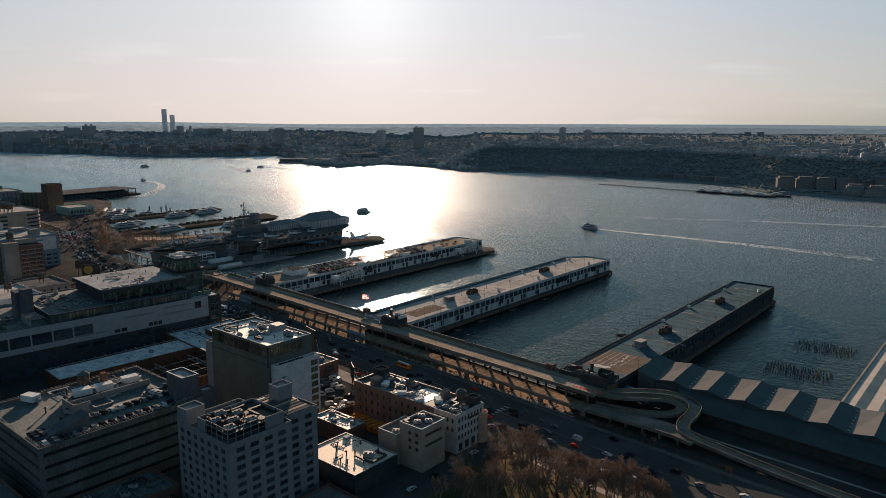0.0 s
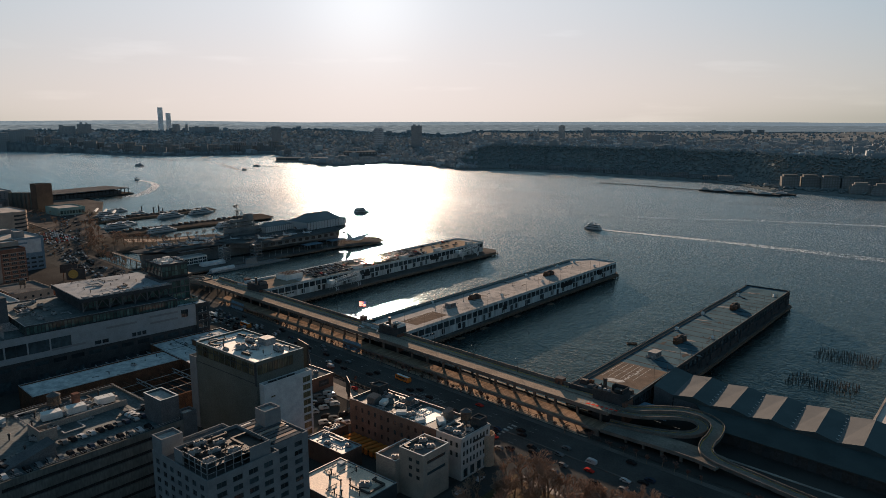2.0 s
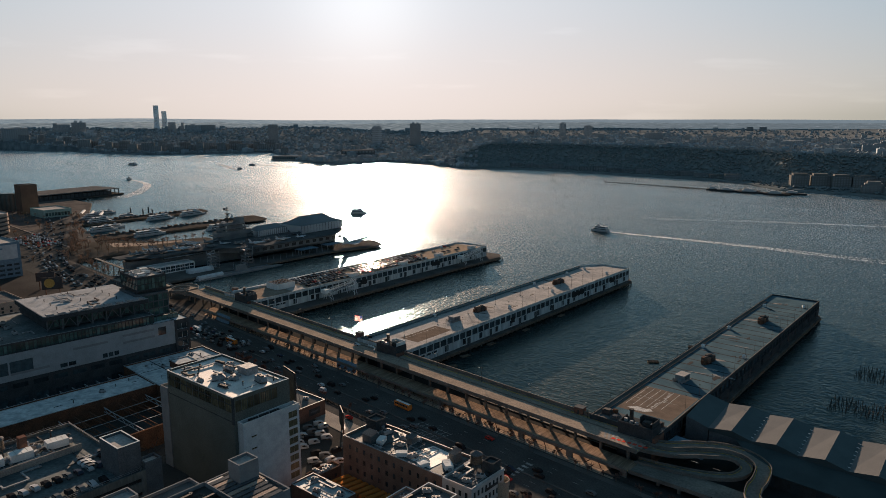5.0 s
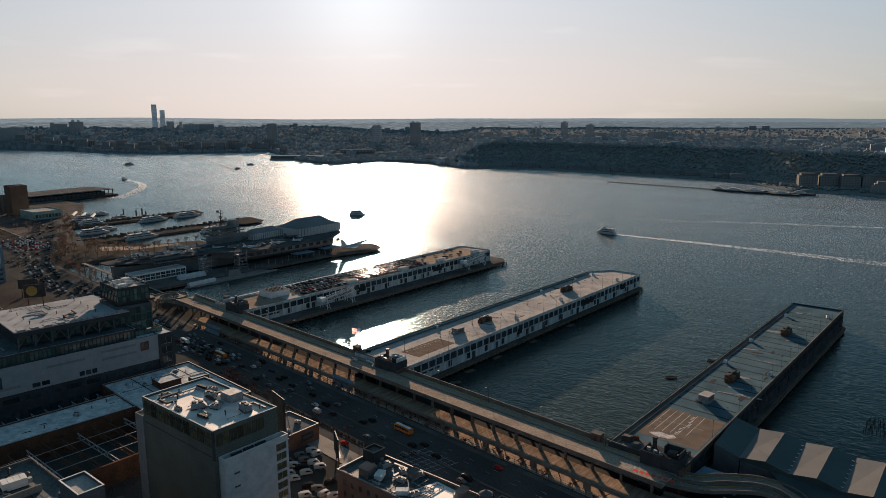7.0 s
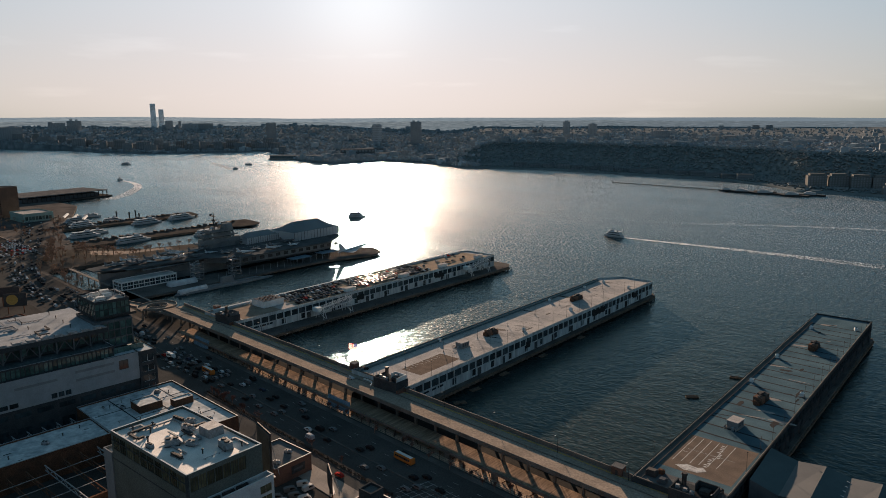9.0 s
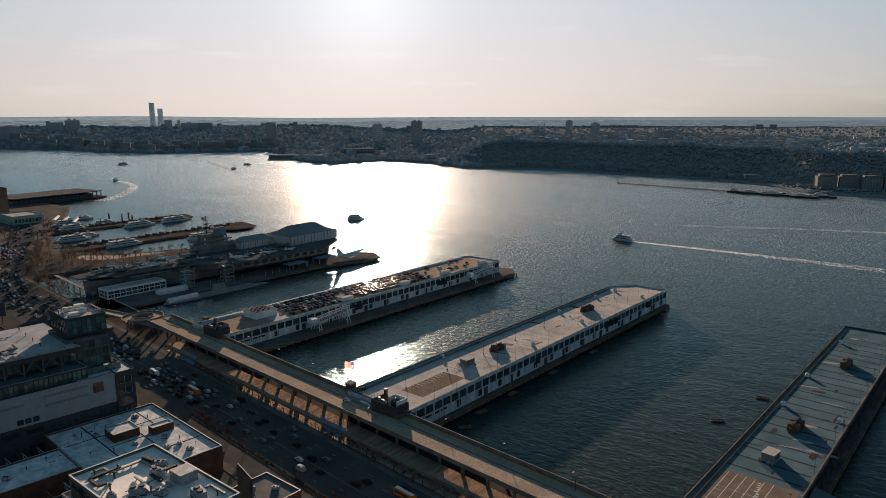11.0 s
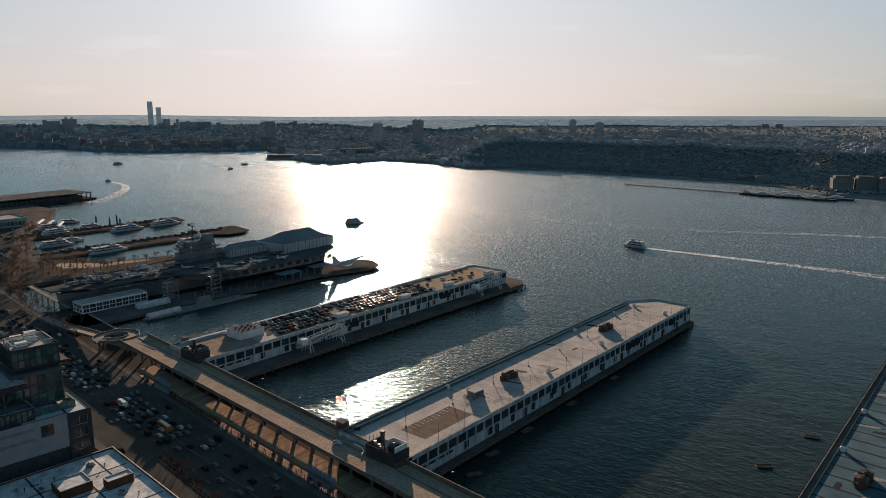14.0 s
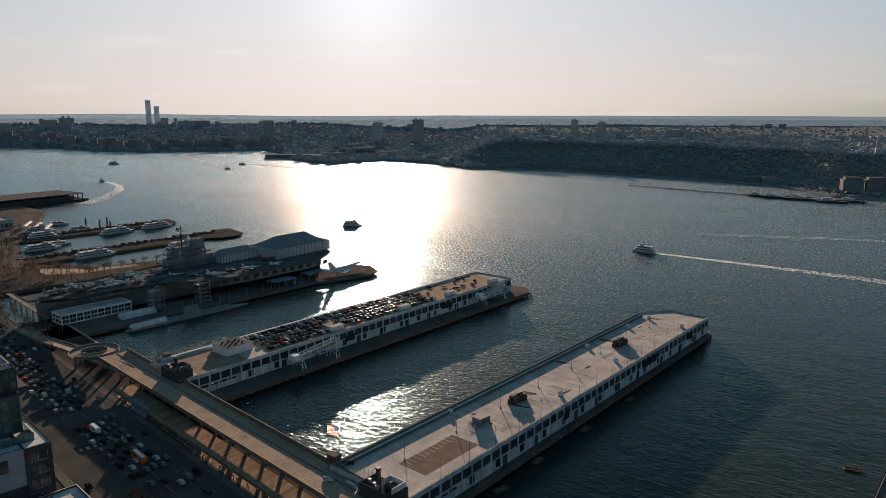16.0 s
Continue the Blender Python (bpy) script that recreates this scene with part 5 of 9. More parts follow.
kiosk(121, -17.5, 12.8, "small brick kiosk beside the roadway")
kiosk(-209, 16, 12.8, "small brick kiosk beside the roadway")


def cloth_mat(name, colour):
    """Thin flag cloth that lets the sun through."""
    m = mat(name, colour, [c * 0.85 for c in colour], 0.8, scale=0.6, bump=0, grain=0.08)
    n, l = m.node_tree.nodes, m.node_tree.links
    thin, mix_ = n.new("ShaderNodeBsdfTranslucent"), n.new("ShaderNodeMixShader")
    thin.inputs["Color"].default_value, mix_.inputs[0].default_value = (*colour, 1), 0.6
    l.new(n["Principled BSDF"].outputs[0], mix_.inputs[1]), l.new(thin.outputs[0], mix_.inputs[2])
    l.new(mix_.outputs[0], n["Material Output"].inputs["Surface"])
    return m


REDCLOTH, WHITECLOTH, BLUECLOTH = cloth_mat("red_flag_cloth", (0.6, 0.06, 0.05)), cloth_mat("white_flag_cloth", (0.75, 0.72, 0.7)), cloth_mat("blue_flag_cloth", (0.06, 0.08, 0.2))


def flag():
    root = thing("flagpole", "flagpole with a waving striped flag", "flagpole", -44, -1.0, 12.8)
    part("pole", Mesh().tube((0, 0, 0), (0, 0, 14), 0.14, 0.07, 8), WHITE, root)
    part("finial", Mesh().tube((0, 0, 14), (0, 0, 14.3), 0.16, 0.05, 8), YELLOW, root)
    cloth, w, h = thing("flag", "red and white striped flag with a blue canton", "flag", -44, -1.0, 12.8), 6.6, 3.5

    def wave(u, v):
        return (-0.15 - u, 0.35 * math.sin(u * 1.5 + v * 0.3) * min(1, u), 13.7 - v - 0.12 * u + 0.1 * math.sin(u * 2))

    for k in range(13):
        g = Mesh()
        u0 = 2.3 if k < 7 else 0.0
        for i in range(12):
            a, b = u0 + (w - u0) * i / 12, u0 + (w - u0) * (i + 1) / 12
            g.add([wave(a, h * k / 13), wave(b, h * k / 13), wave(b, h * (k + 1) / 13), wave(a, h * (k + 1) / 13)], [(0, 1, 2, 3)])
        part("stripe", g, REDCLOTH if k % 2 == 0 else WHITECLOTH, cloth)
    g = Mesh()
    for i in range(6):
        a, b = 2.3 * i / 6, 2.3 * (i + 1) / 6
        g.add([wave(a, 0), wave(b, 0), wave(b, h * 7 / 13), wave(a, h * 7 / 13)], [(0, 1, 2, 3)])
    part("canton", g, BLUECLOTH, cloth)


flag()


def gangway(x, y):
    """A white trussed passenger bridge on a travelling gantry."""
    root = thing("passenger_gangway", "white steel lattice boarding gantry on the pier apron", "gangway", x, y, 3.5)
    for yy in (0, 26):
        for xx in (-5, 4):
            part("leg", Mesh().beam((xx, yy - 1.5, 0), (xx * 0.5, yy, 12 if yy else 9), 0.35).beam((xx, yy + 1.5, 0), (xx * 0.5, yy, 12 if yy else 9), 0.35), WHITE, root)
        part("brace", Mesh().beam((-5, yy, 4), (4, yy, 5), 0.25).beam((4, yy, 1), (-4, yy, 5), 0.25), WHITE, root)
    for xx in (-2.2, 1.8):
        for dz in (0, 3.0):
            part("chord", Mesh().beam((xx, -3, 5.6 + dz), (xx, 28, 8.4 + dz), 0.3), WHITE, root)
        g = Mesh()
        for k in range(12):
            y0, y1 = -3 + 31 * k / 12, -3 + 31 * (k + 1) / 12
            z0, z1 = 5.6 + 2.8 * k / 12, 5.6 + 2.8 * (k + 1) / 12
            g.beam((xx, y0, z0), (xx, y1, z1 + 3), 0.16).beam((xx, y0, z0 + 3), (xx, y1, z1), 0.16).beam((xx, y0, z0), (xx, y0, z0 + 3), 0.16)
        part("lattice", g, WHITE, root)
    part("cabin", Mesh().box(-3, 2.6, -6, -1.5, 6.5, 9.6), WHITE, root)
    part("floor", Mesh().add([(-2, -3, 6), (1.6, -3, 6), (1.6, 28, 8.8), (-2, 28, 8.8), (-2, -3, 6.2), (1.6, -3, 6.2), (1.6, 28, 9), (-2, 28, 9)],
         [(0, 3, 2, 1), (4, 5, 6, 7), (0, 1, 5, 4), (2, 3, 7, 6)]), GREYPANEL, root)
    for k in range(3):
        part("head_frame", Mesh().beam((-3, 26 + k * 1.5, 10), (3, 26 + k * 1.5, 13), 0.22).beam((3, 26 + k * 1.5, 9), (-3, 26 + k * 1.5, 13), 0.22), WHITE, root)
    return root


gangway(-158.0, 70)
gangway(-160.5, 250)
for x0, x1, y0, y1, h in ((-197, -182.5, 37.5, 55, 4.6), (-201, -197.2, 40, 48, 2.6)):
    r = thing("roof_house", "large white plant house with fans on its roof", "plant house", x0, y0, 14)
    part("body", Mesh().box(0, x1 - x0, 0, y1 - y0, 0, h), WHITE, r)
    top = part("roof", Mesh().box(0.4, x1 - x0 - 0.4, 0.4, y1 - y0 - 0.4, h, h + 0.1), ROOFDARK, r)
    for i in range(3):
        for j in range(3):
            part("fan", Mesh().tube(((x1 - x0) * (i + 1) / 4, (y1 - y0) * (j + 1) / 4, h + 0.1), ((x1 - x0) * (i + 1) / 4, (y1 - y0) * (j + 1) / 4, h + 0.8), 0.7, 0.6, 8), RUST, top)
for y in (112, 175, 227, 281):
    r = thing("roof_cabin", "long low white cabin at the roof edge", "cabin", -173.5, y, 14)
    part("body", Mesh().box(-2, 2, -5, 5, 0, 2.7), WHITE, r)
    part("roof", Mesh().box(-2.2, 2.2, -5.2, 5.2, 2.7, 2.9), ROOFGREY, r)
part("paving", Mesh().box(4, 36, 8, 40, 14.002, 14.014), mat("pale_brown_pavers", (0.22, 0.175, 0.138), (0.16, 0.128, 0.102), 0.85, scale=0.2), P88, "brown paved strip")
part("paving", Mesh().box(4, 36, 54, 288, 14.002, 14.012), mat("brown_roof_paving", (0.27, 0.215, 0.165), (0.2, 0.16, 0.122), 0.9, scale=0.1), P88)

for pier, w, spots in ((P90, 40.5, ((196, 20, 10.2), (262, 9, 10.2), (110, 5, 9.0))), (P88, 38.5, ((110, 9, 9), (205, 14, 9.6)))):
    for y, l, z in spots:
        g = Mesh()
        for k in range(int(l / 1.6)):
            a = y + 1.6 * k
            q = 0.5 * math.sin(k * 1.7) + 0.3 * math.sin(k * 4.1)
            g.box(w + 0.2, w + 0.34, a, a + 1.57, z - 2.4 + 0.5 * q, z + 1.6 + 0.6 * q)
        part("netting", g, NETDARK, pier, "sagging black debris netting")
    for y in (60, 84, 120, 141, 166, 189, 221, 249, 274):
        part("loading_door", Mesh().box(w + 0.02, w + 0.12, y, y + 3.4, 3.7, 8.0), NETDARK if y % 2 else DARKPANEL, pier, "dark loading door")
rng = random.Random(14)
WORN = mat("worn_roof_stain", (0.19, 0.18, 0.17), (0.25, 0.24, 0.23), 0.9, scale=0.5, grain=0.3)
for i in range(34):
    x, y, l, b = rng.uniform(7, 36), rng.uniform(52, 280), rng.uniform(1.5, 8), rng.uniform(0.3, 1.6)
    a = rng.choice((0, 0.2, 1.5))
    c, d = math.cos(a), math.sin(a)
    pts = [(x + c * u - d * v, y + d * u + c * v) for u, v in ((-l, -b), (l * 0.4, -b * 1.3), (l, -b * 0.2), (l * 0.7, b), (-l * 0.6, b * 0.8))]
    part("roof_stain", Mesh().prism(pts, 14.003, 14.008 + 0.0006 * i), WORN if i % 3 else SEAM, P90)
    if i < 22:
        pts = [(p * 0.85, q * 0.9 + 20) for p, q in pts]
        part("roof_stain", Mesh().prism(pts, 14.035, 14.04 + 0.0006 * i), SEAM if i % 2 else WORN, P92)

# small floats and rubbish in the slips
for x, y, a in ((113, 150, 15), (104, 106, 35), (5.5, 70, 88), (6, 112, 90), (6.5, 160, 88), (7, 40, 80), (12, 20, 60)):
    r = thing("float", "low weathered timber work float on the water", "float", x, y, 0, a)
    part("raft", Mesh().box(-3.4, 3.4, -1.3, 1.3, -0.2, 0.5), WOOD, r)
    part("curb", Mesh().box(-3.4, 3.4, -1.3, -1.1, 0.5, 0.75).box(-3.4, 3.4, 1.1, 1.3, 0.5, 0.75), WOOD, r)

# painted mural on the roadway by the third pier
r = thing("road_mural", "red and white painted figures on the roadway", "painting", 0, 0, 12.8)
r.matrix_world = BANK @ pose(150, -8, 12.8)
for i in range(7):
    x = -4 + i * 2.4
    part("red_bar", Mesh().box(x, x + 1.6, -3 + 0.3 * i, -1.2 + 0.3 * i, 0.03, 0.04), RED, r)
for i in range(4):
    part("white_bar", Mesh().prism([(-10 + i * 2, 2), (-9 + i * 2, 2), (-6 + i * 2, -4), (-7 + i * 2, -4)], 0.022, 0.028), LINE, r)


# ---- rooftop gear ----
def hvac_unit():
    root = thing("air_conditioner", "grey rooftop air conditioning unit with fans", "air conditioner")
    body = part("body", Mesh().box(-1.6, 1.6, -1.0, 1.0, 0.3, 1.7), STEEL, root)
    part("skid", Mesh().box(-1.7, 1.7, -1.05, -0.75, 0, 0.3).box(-1.7, 1.7, 0.75, 1.05, 0, 0.3), DARKSTEEL, root)
    for x in (-0.8, 0.8):
        part("fan", Mesh().tube((x, 0, 1.7), (x, 0, 2.0), 0.6, 0.55, 10), DARKSTEEL, body)
    part("hood", Mesh().add([(1.6, -0.8, 0.6), (1.6, 0.8, 0.6), (2.4, 0.8, 0.6), (2.4, -0.8, 0.6), (1.6, -0.8, 1.5), (1.6, 0.8, 1.5)],
         [(0, 3, 2, 1), (3, 4, 5, 2), (0, 4, 3), (1, 2, 5), (0, 1, 5, 4)]), STEEL, body)
    return root


def big_unit():
    root = thing("air_handler", "long ribbed white air handling unit", "air handler")
    body = part("body", Mesh().box(-3.6, 3.6, -2.0, 2.0, 0.4, 2.9), WHITE, root)
    part("skid", Mesh().box(-3.6, 3.6, -1.9, -1.5, 0, 0.4).box(-3.6, 3.6, 1.5, 1.9, 0, 0.4), DARKSTEEL, root)
    for k in range(4):
        part("lid", Mesh().box(-3.5 + 1.8 * k, -1.85 + 1.8 * k, -2.1, 2.1, 2.9, 3.15), WHITE, body)
    part("duct", Mesh().box(3.6, 5.2, -0.8, 0.8, 0.4, 1.9), STEEL, root)
    return root


def stub_vent():
    root = thing("vent_pipe", "dark mushroom vent pipe", "vent pipe")
    part("pipe", Mesh().tube((0, 0, 0), (0, 0, 1.6), 0.22, 0.22, 8), DARKSTEEL, root)
    part("cap", Mesh().tube((0, 0, 1.6), (0, 0, 1.9), 0.5, 0.2, 8).tube((0, 0, 1.5), (0, 0, 1.6), 0.4, 0.5, 8), DARKSTEEL, root)
    return root


def fan_row():
    root = thing("condenser_row", "row of small dark condensers on a rail", "condenser")
    for k in range(5):
        part("condenser", Mesh().box(-2.6 + 1.05 * k, -1.75 + 1.05 * k, -0.5, 0.5, 0.35, 1.3), DARKSTEEL, root)
    part("rail", Mesh().box(-2.8, 2.8, -0.6, -0.45, 0, 0.35).box(-2.8, 2.8, 0.45, 0.6, 0, 0.35), STEEL, root)
    return root


def water_tank():
    root = thing("water_tank", "round timber rooftop water tank with a cone roof", "water tank")
    for k in range(4):
        a = math.pi / 4 + k * math.pi / 2
        part("leg", Mesh().beam((2.2 * math.cos(a), 2.2 * math.sin(a), 0), (2.0 * math.cos(a), 2.0 * math.sin(a), 3.0), 0.3), DARKSTEEL, root)
    part("platform", Mesh().tube((0, 0, 3.0), (0, 0, 3.3), 2.7, 2.7, 14), DARKSTEEL, root)
    barrel = part("barrel", Mesh().tube((0, 0, 3.3), (0, 0, 7.0), 2.5, 2.35, 18), WOOD, root)
    part("cone_roof", Mesh().tube((0, 0, 7.0), (0, 0, 8.6), 2.7, 0.1, 18), ROOFDARK, root)
    for z in (3.9, 5.0, 6.2):
        part("hoop", Mesh().tube((0, 0, z), (0, 0, z + 0.1), 2.54, 2.54, 18), DARKSTEEL, barrel)
    return root


GEAR = {"hvac": hvac_unit(), "big": big_unit(), "vent": stub_vent(), "row": fan_row(), "tank": water_tank()}
FIRST = set()


def gear(kind, x, y, z, turn=0.0, size=1.0):
    """Sets a piece of rooftop gear; the first call moves the original."""
    m = pose(x, y, z, 0, 0, turn)
    if kind not in FIRST:
        FIRST.add(kind)
        GEAR[kind].matrix_world = m
        return GEAR[kind]
    ob = copy_thing(GEAR[kind], m)
    ob.scale = (size, size, size)
    return ob


# ---- blocks near the camera ----
YELLOWGLASS = glass("olive_tinted_glass", (0.045, 0.042, 0.026), 0.12)
WARMTAN = mat("warm_tan_panel", (0.30, 0.24, 0.185), (0.25, 0.20, 0.155), 0.7, scale=0.2)
hotel = building("hotel_tower", "tall grey-green stucco hotel with a white roof", 3.5, 51, -158.5, -132, 3, 46.0, GREENPANEL, ROOFWHITE,
                 grids={"-y": ((1, 46.5, 37.2, 43.0, 10, 1, 4.3, 5.2),), "+x": ((1.0, 20.5, 37.4, 42.6, 7, 1, 2.6, 4.6),)}, glassy=YELLOWGLASS, framing=DARKSTEEL, bars=2,
                 coping=WHITE)
building("hotel_tower", "", 51.02, 54.6, -157, -130.5, 3, 36.0, PANEL, ROOFGREY, grids={"+x": ((20.6, 26.2, 2, 32, 1, 8, 4.4, 2.8), (3.0, 6.4, 5, 30, 1, 5, 2.4, 0.8))}, glassy=YELLOWGLASS, framing=WARMTAN, under=hotel, coping=WHITE)
building("hotel_tower", "", -2.5, 3.48, -158.9, -148, 3, 38, NEARPANEL, ROOFGREY, under=hotel)
part("panel_band", Mesh().box(0.2, 46.8, -0.06, -0.004, 33.9, 34.3).box(0.2, 46.8, -0.06, -0.004, 40.6, 41.0), DARKPANEL, hotel)
part("corner_pier", Mesh().box(46.6, 47.56, -0.07, 0.6, 33, 43.5), DARKPANEL, hotel)
part("bulkhead_box", Mesh().box(24, 30, 18.5, 24.0, 43, 46.2), STEEL, hotel, "roof hatch house")
for k, x, y, a, s in (("row", 12, -138.5, 8, 1), ("row", 37, -153.5, 5, 1), ("hvac", 33, -146, 20, 1.3), ("hvac", 28, -150, 60, 1.4), ("hvac", 22, -141, 10, 1.2), ("hvac", 43, -140, -10, 1.5),
                      ("vent", 10, -147, 0, 1), ("vent", 14, -150, 0, 1.2), ("vent", 20, -154, 0, 1.2), ("vent", 46, -136, 0, 1), ("hvac", 26, -137, 90, 1), ("vent", 8, -153, 0, 1),
                      ("hvac", 24, -155.5, 0, .8), ("vent", 41, -147, 0, 1), ("hvac", 17, -137, 30, 0.9)):
    gear(k, x, y, 46.0, a, s)
for y in (-151, -146, -141):
    gear("row", 52.7, y, 36.0, 88, 0.8)

apt = building("apartment_block", "pale grey apartment block with regular dark windows", 81, 115, -222, -194.5, 3, 39.2, NEARPANEL, ROOFDARK,
               grids={"-y": ((1, 33, 2, 35.5, 7, 10, 2.3, 1.9),), "+x": ((2, 26, 2, 35.5, 4, 10, 3.6, 1.9),)}, framing=GREYPANEL, coping=NEARPANEL)
building("apartment_block", "", 87, 110.5, -194.48, -178.5, 3, 39.2, NEARPANEL, ROOFDARK, grids={"+x": ((1.5, 15, 2, 35.5, 2, 10, 3.4, 1.9),)},
         framing=GREYPANEL, coping=NEARPANEL, under=apt)
building("apartment_block", "", 81.2, 87.5, -221.8, -214, 39.2, 44.5, NEARPANEL, ROOFGREY, coping=NEARPANEL, under=apt)
building("apartment_block", "", 91, 97, -187, -180, 39.2, 45.5, NEARPANEL, ROOFGREY, coping=NEARPANEL, under=apt)
part("screen_wall", Mesh().box(13, 13.3, 1.0, 25, 36.2, 41.5).box(13, 32.6, 24.7, 25, 36.2, 41.5).box(32.3, 32.6, 17, 24.7, 36.2, 41.5).box(13.3, 18, 1.0, 1.3, 36.2, 41.5), NEARPANEL, apt, "solid screen round roof gear")
for x in np.linspace(18.5, 32.4, 5):
    part("screen_post", Mesh().box(x - 0.1, x + 0.1, 1.0, 1.2, 36.2, 42.0), STEEL, apt)
for y in np.linspace(1.2, 17, 6):
    part("screen_post", Mesh().box(32.3, 32.5, y - 0.1, y + 0.1, 36.2, 42.0), STEEL, apt)
for z in (38.2, 40.1, 41.9):
    part("screen_rail", Mesh().box(18.5, 32.5, 1.02, 1.16, z, z + 0.15).box(32.33, 32.47, 1.16, 17, z, z + 0.15), STEEL, apt)
part("gear_deck", Mesh().box(13.3, 32.3, 1.3, 24.7, 39.9, 40.2), DARKSTEEL, apt, "dark raised gear deck")
for i in range(9):
    part("roof_beam", Mesh().box(8.5 + 2.4 * i, 10.1 + 2.4 * i, 29, 41, 37.2, 37.5), TAN if i % 3 == 1 else GREYPANEL, apt)
for i in range(4):
    for j in range(3):
        gear("hvac" if (i + j) % 2 else "vent", 97 + 4.4 * i, -218 + 4.6 * j, 43.2, 90, 1.1)
for i in range(7):
    gear("hvac", 90 + 3.1 * i, -197, 39.2, 90, 0.7)

GARAGEWALL = mat("stained_grey_concrete", (0.12, 0.12, 0.112), (0.085, 0.086, 0.081), 0.85, scale=0.12, fine=1.5, grain=0.2, stretch=(1, 1, 0.3))
# Open slots are closed by black panes that stand for the dark inside.
garage = building("parking_garage", "dark concrete parking garage with cars on its roof", -3, 55.5, -262, -196, 3, 33.6, GARAGEWALL, DARKROOF,
                  parapet=1.1, grids={"+x": ((0.5, 65.5, 2, 31, 1, 6, 63.0, 1.5),), "-y": ((0.5, 58, 2, 31, 1, 6, 55, 1.5),)}, glassy=NETDARK, framing=DARKPANEL, bars=14, depth=0.8)
building("parking_garage", "", 40, 53, -203.5, -195.9, 33.6, 43.4, GREYPANEL, ROOFGREY, coping=WHITE, under=garage)
building("parking_garage", "", 50, 55.2, -195.8, -190, 3, 36, GREYPANEL, ROOFGREY, under=garage)
part("ramp_hood", Mesh().add([(43, 3, 30.6), (50, 3, 30.6), (50, 22, 30.6), (43, 22, 30.6), (43, 22, 36), (50, 22, 36)],
     [(0, 1, 2, 3), (0, 4, 5, 1), (2, 5, 4, 3), (0, 3, 4), (1, 5, 2)]), GREYPANEL, garage, "sloping ramp hood on the roof deck")
part("screen_wall", Mesh().box(24, 24.4, 22, 60, 30.6, 33.0).box(24.4, 36, 22, 22.4, 30.6, 35.5).box(35.6, 36, 22.4, 28, 30.6, 35.5), CONCRETE, garage, "low concrete screen wall")
for x, y, a in ((12, -228, 84), (13, -219, 84), (12.5, -207, 84), (2, -245, 20)):
    gear("big", x, y, 33.6, a)
for x, y in ((26, -236), (28, -240), (24, -232), (30, -238), (8, -213), (3, -215), (18, -212)):
    gear("hvac", x, y, 33.6, 30, 1.1)
gear("tank", 5, -224, 33.6)
for x, y in ((14, -236), (20, -246), (6, -232), (2, -205), (10, -202), (35, -246)):
    gear("vent", x, y, 33.6, 0, 1.4)
part("flue", Mesh().box(10, 12.5, 44, 46.5, 30.6, 37), BRICK, garage, "square brick flue")

shop = building("low_shop", "low brick building with a patched tar roof", 66.5, 91, -145, -134, 3, 11.3, BRICK, ROOFBLUE, parapet=0.5, coping=STEEL)
for x, y in ((71, -137), (78, -142), (87, -138)):
    gear("hvac", x, y, 11.3, 15, 0.8)
black = building("black_shop", "low black-painted building with a sunlit flat roof", 93.5, 126, -173, -148.5, 3, 12.2, DARKPANEL, mat("warm_gravel_roof", (0.62, 0.50, 0.40), (0.50, 0.41, 0.335), 0.65, scale=0.2, grain=0.25, spec=0.04), parapet=0.35, coping=STEEL)
for x, y in ((101, -160), (103.5, -163), (110, -163), (112, -160), (116, -168), (113, -169), (119, -153), (121.5, -164), (107, -152)):
    gear("vent", x, y, 12.2, 0, 1.25)
gear("hvac", 118, -158, 12.2, 30, 1.2)
part("hatch", Mesh().box(3, 5.4, 20, 22.6, 9.2, 10.2), PANEL, black)
tan = building("tan_house", "tan stucco building with strip windows", 120, 133, -140.8, -125.5, 3, 22, TAN, ROOFDARK,
               grids={"+x": ((1, 14.5, 9, 18.6, 1, 2, 11.0, 1.3),), "-y": ((4, 12, 8, 18, 2, 3, 1.8, 1.6),)}, bars=3, coping=WHITE)
building("tan_house", "", 109, 119.98, -143, -125.5, 3, 16.5, TAN, ROOFDARK, coping=WHITE, under=tan)
for x, y in ((126, -136), (129, -132), (123, -130), (113, -131), (117, -140)):
    gear("hvac", x, y, 22 if x > 120 else 16.5, 40, 0.9)
brick = building("brick_loft", "long red-brown brick loft building with a cluttered roof", 66, 120, -117.5, -98, 3, 20.6, LOFTBRICK, DARKROOF,
                 grids={"-y": ((2, 52, 3, 17, 12, 3, 1.4, 2.2),)}, framing=BRICK, coping=STEEL)
for i, (x, y, s) in enumerate(((70, -102, 1.1), (74, -108, 1), (78, -104, 1.2), (82, -111, 1), (86, -103, 1.1), (90, -108, 1), (96, -114, .9), (100, -112, 1), (112, -103, 1), (116, -110, 1.1),
                               (84, -115, .8), (92, -101, 1), (108, -115, .8))):
    gear("hvac" if i % 3 else "big", x, y, 20.6, 10 + 35 * i, s * (0.7 if i % 3 == 0 else 1))
building("brick_loft", "", 67, 73, -105, -99, 20.6, 24.2, DARKPANEL, ROOFDARK, under=brick)
part("white_roof_patch", Mesh().prism([(30, 4), (45, 3), (46, 17), (34, 18)], 17.6, 17.72), ROOFWHITE, brick, "bright white patch on the roof")
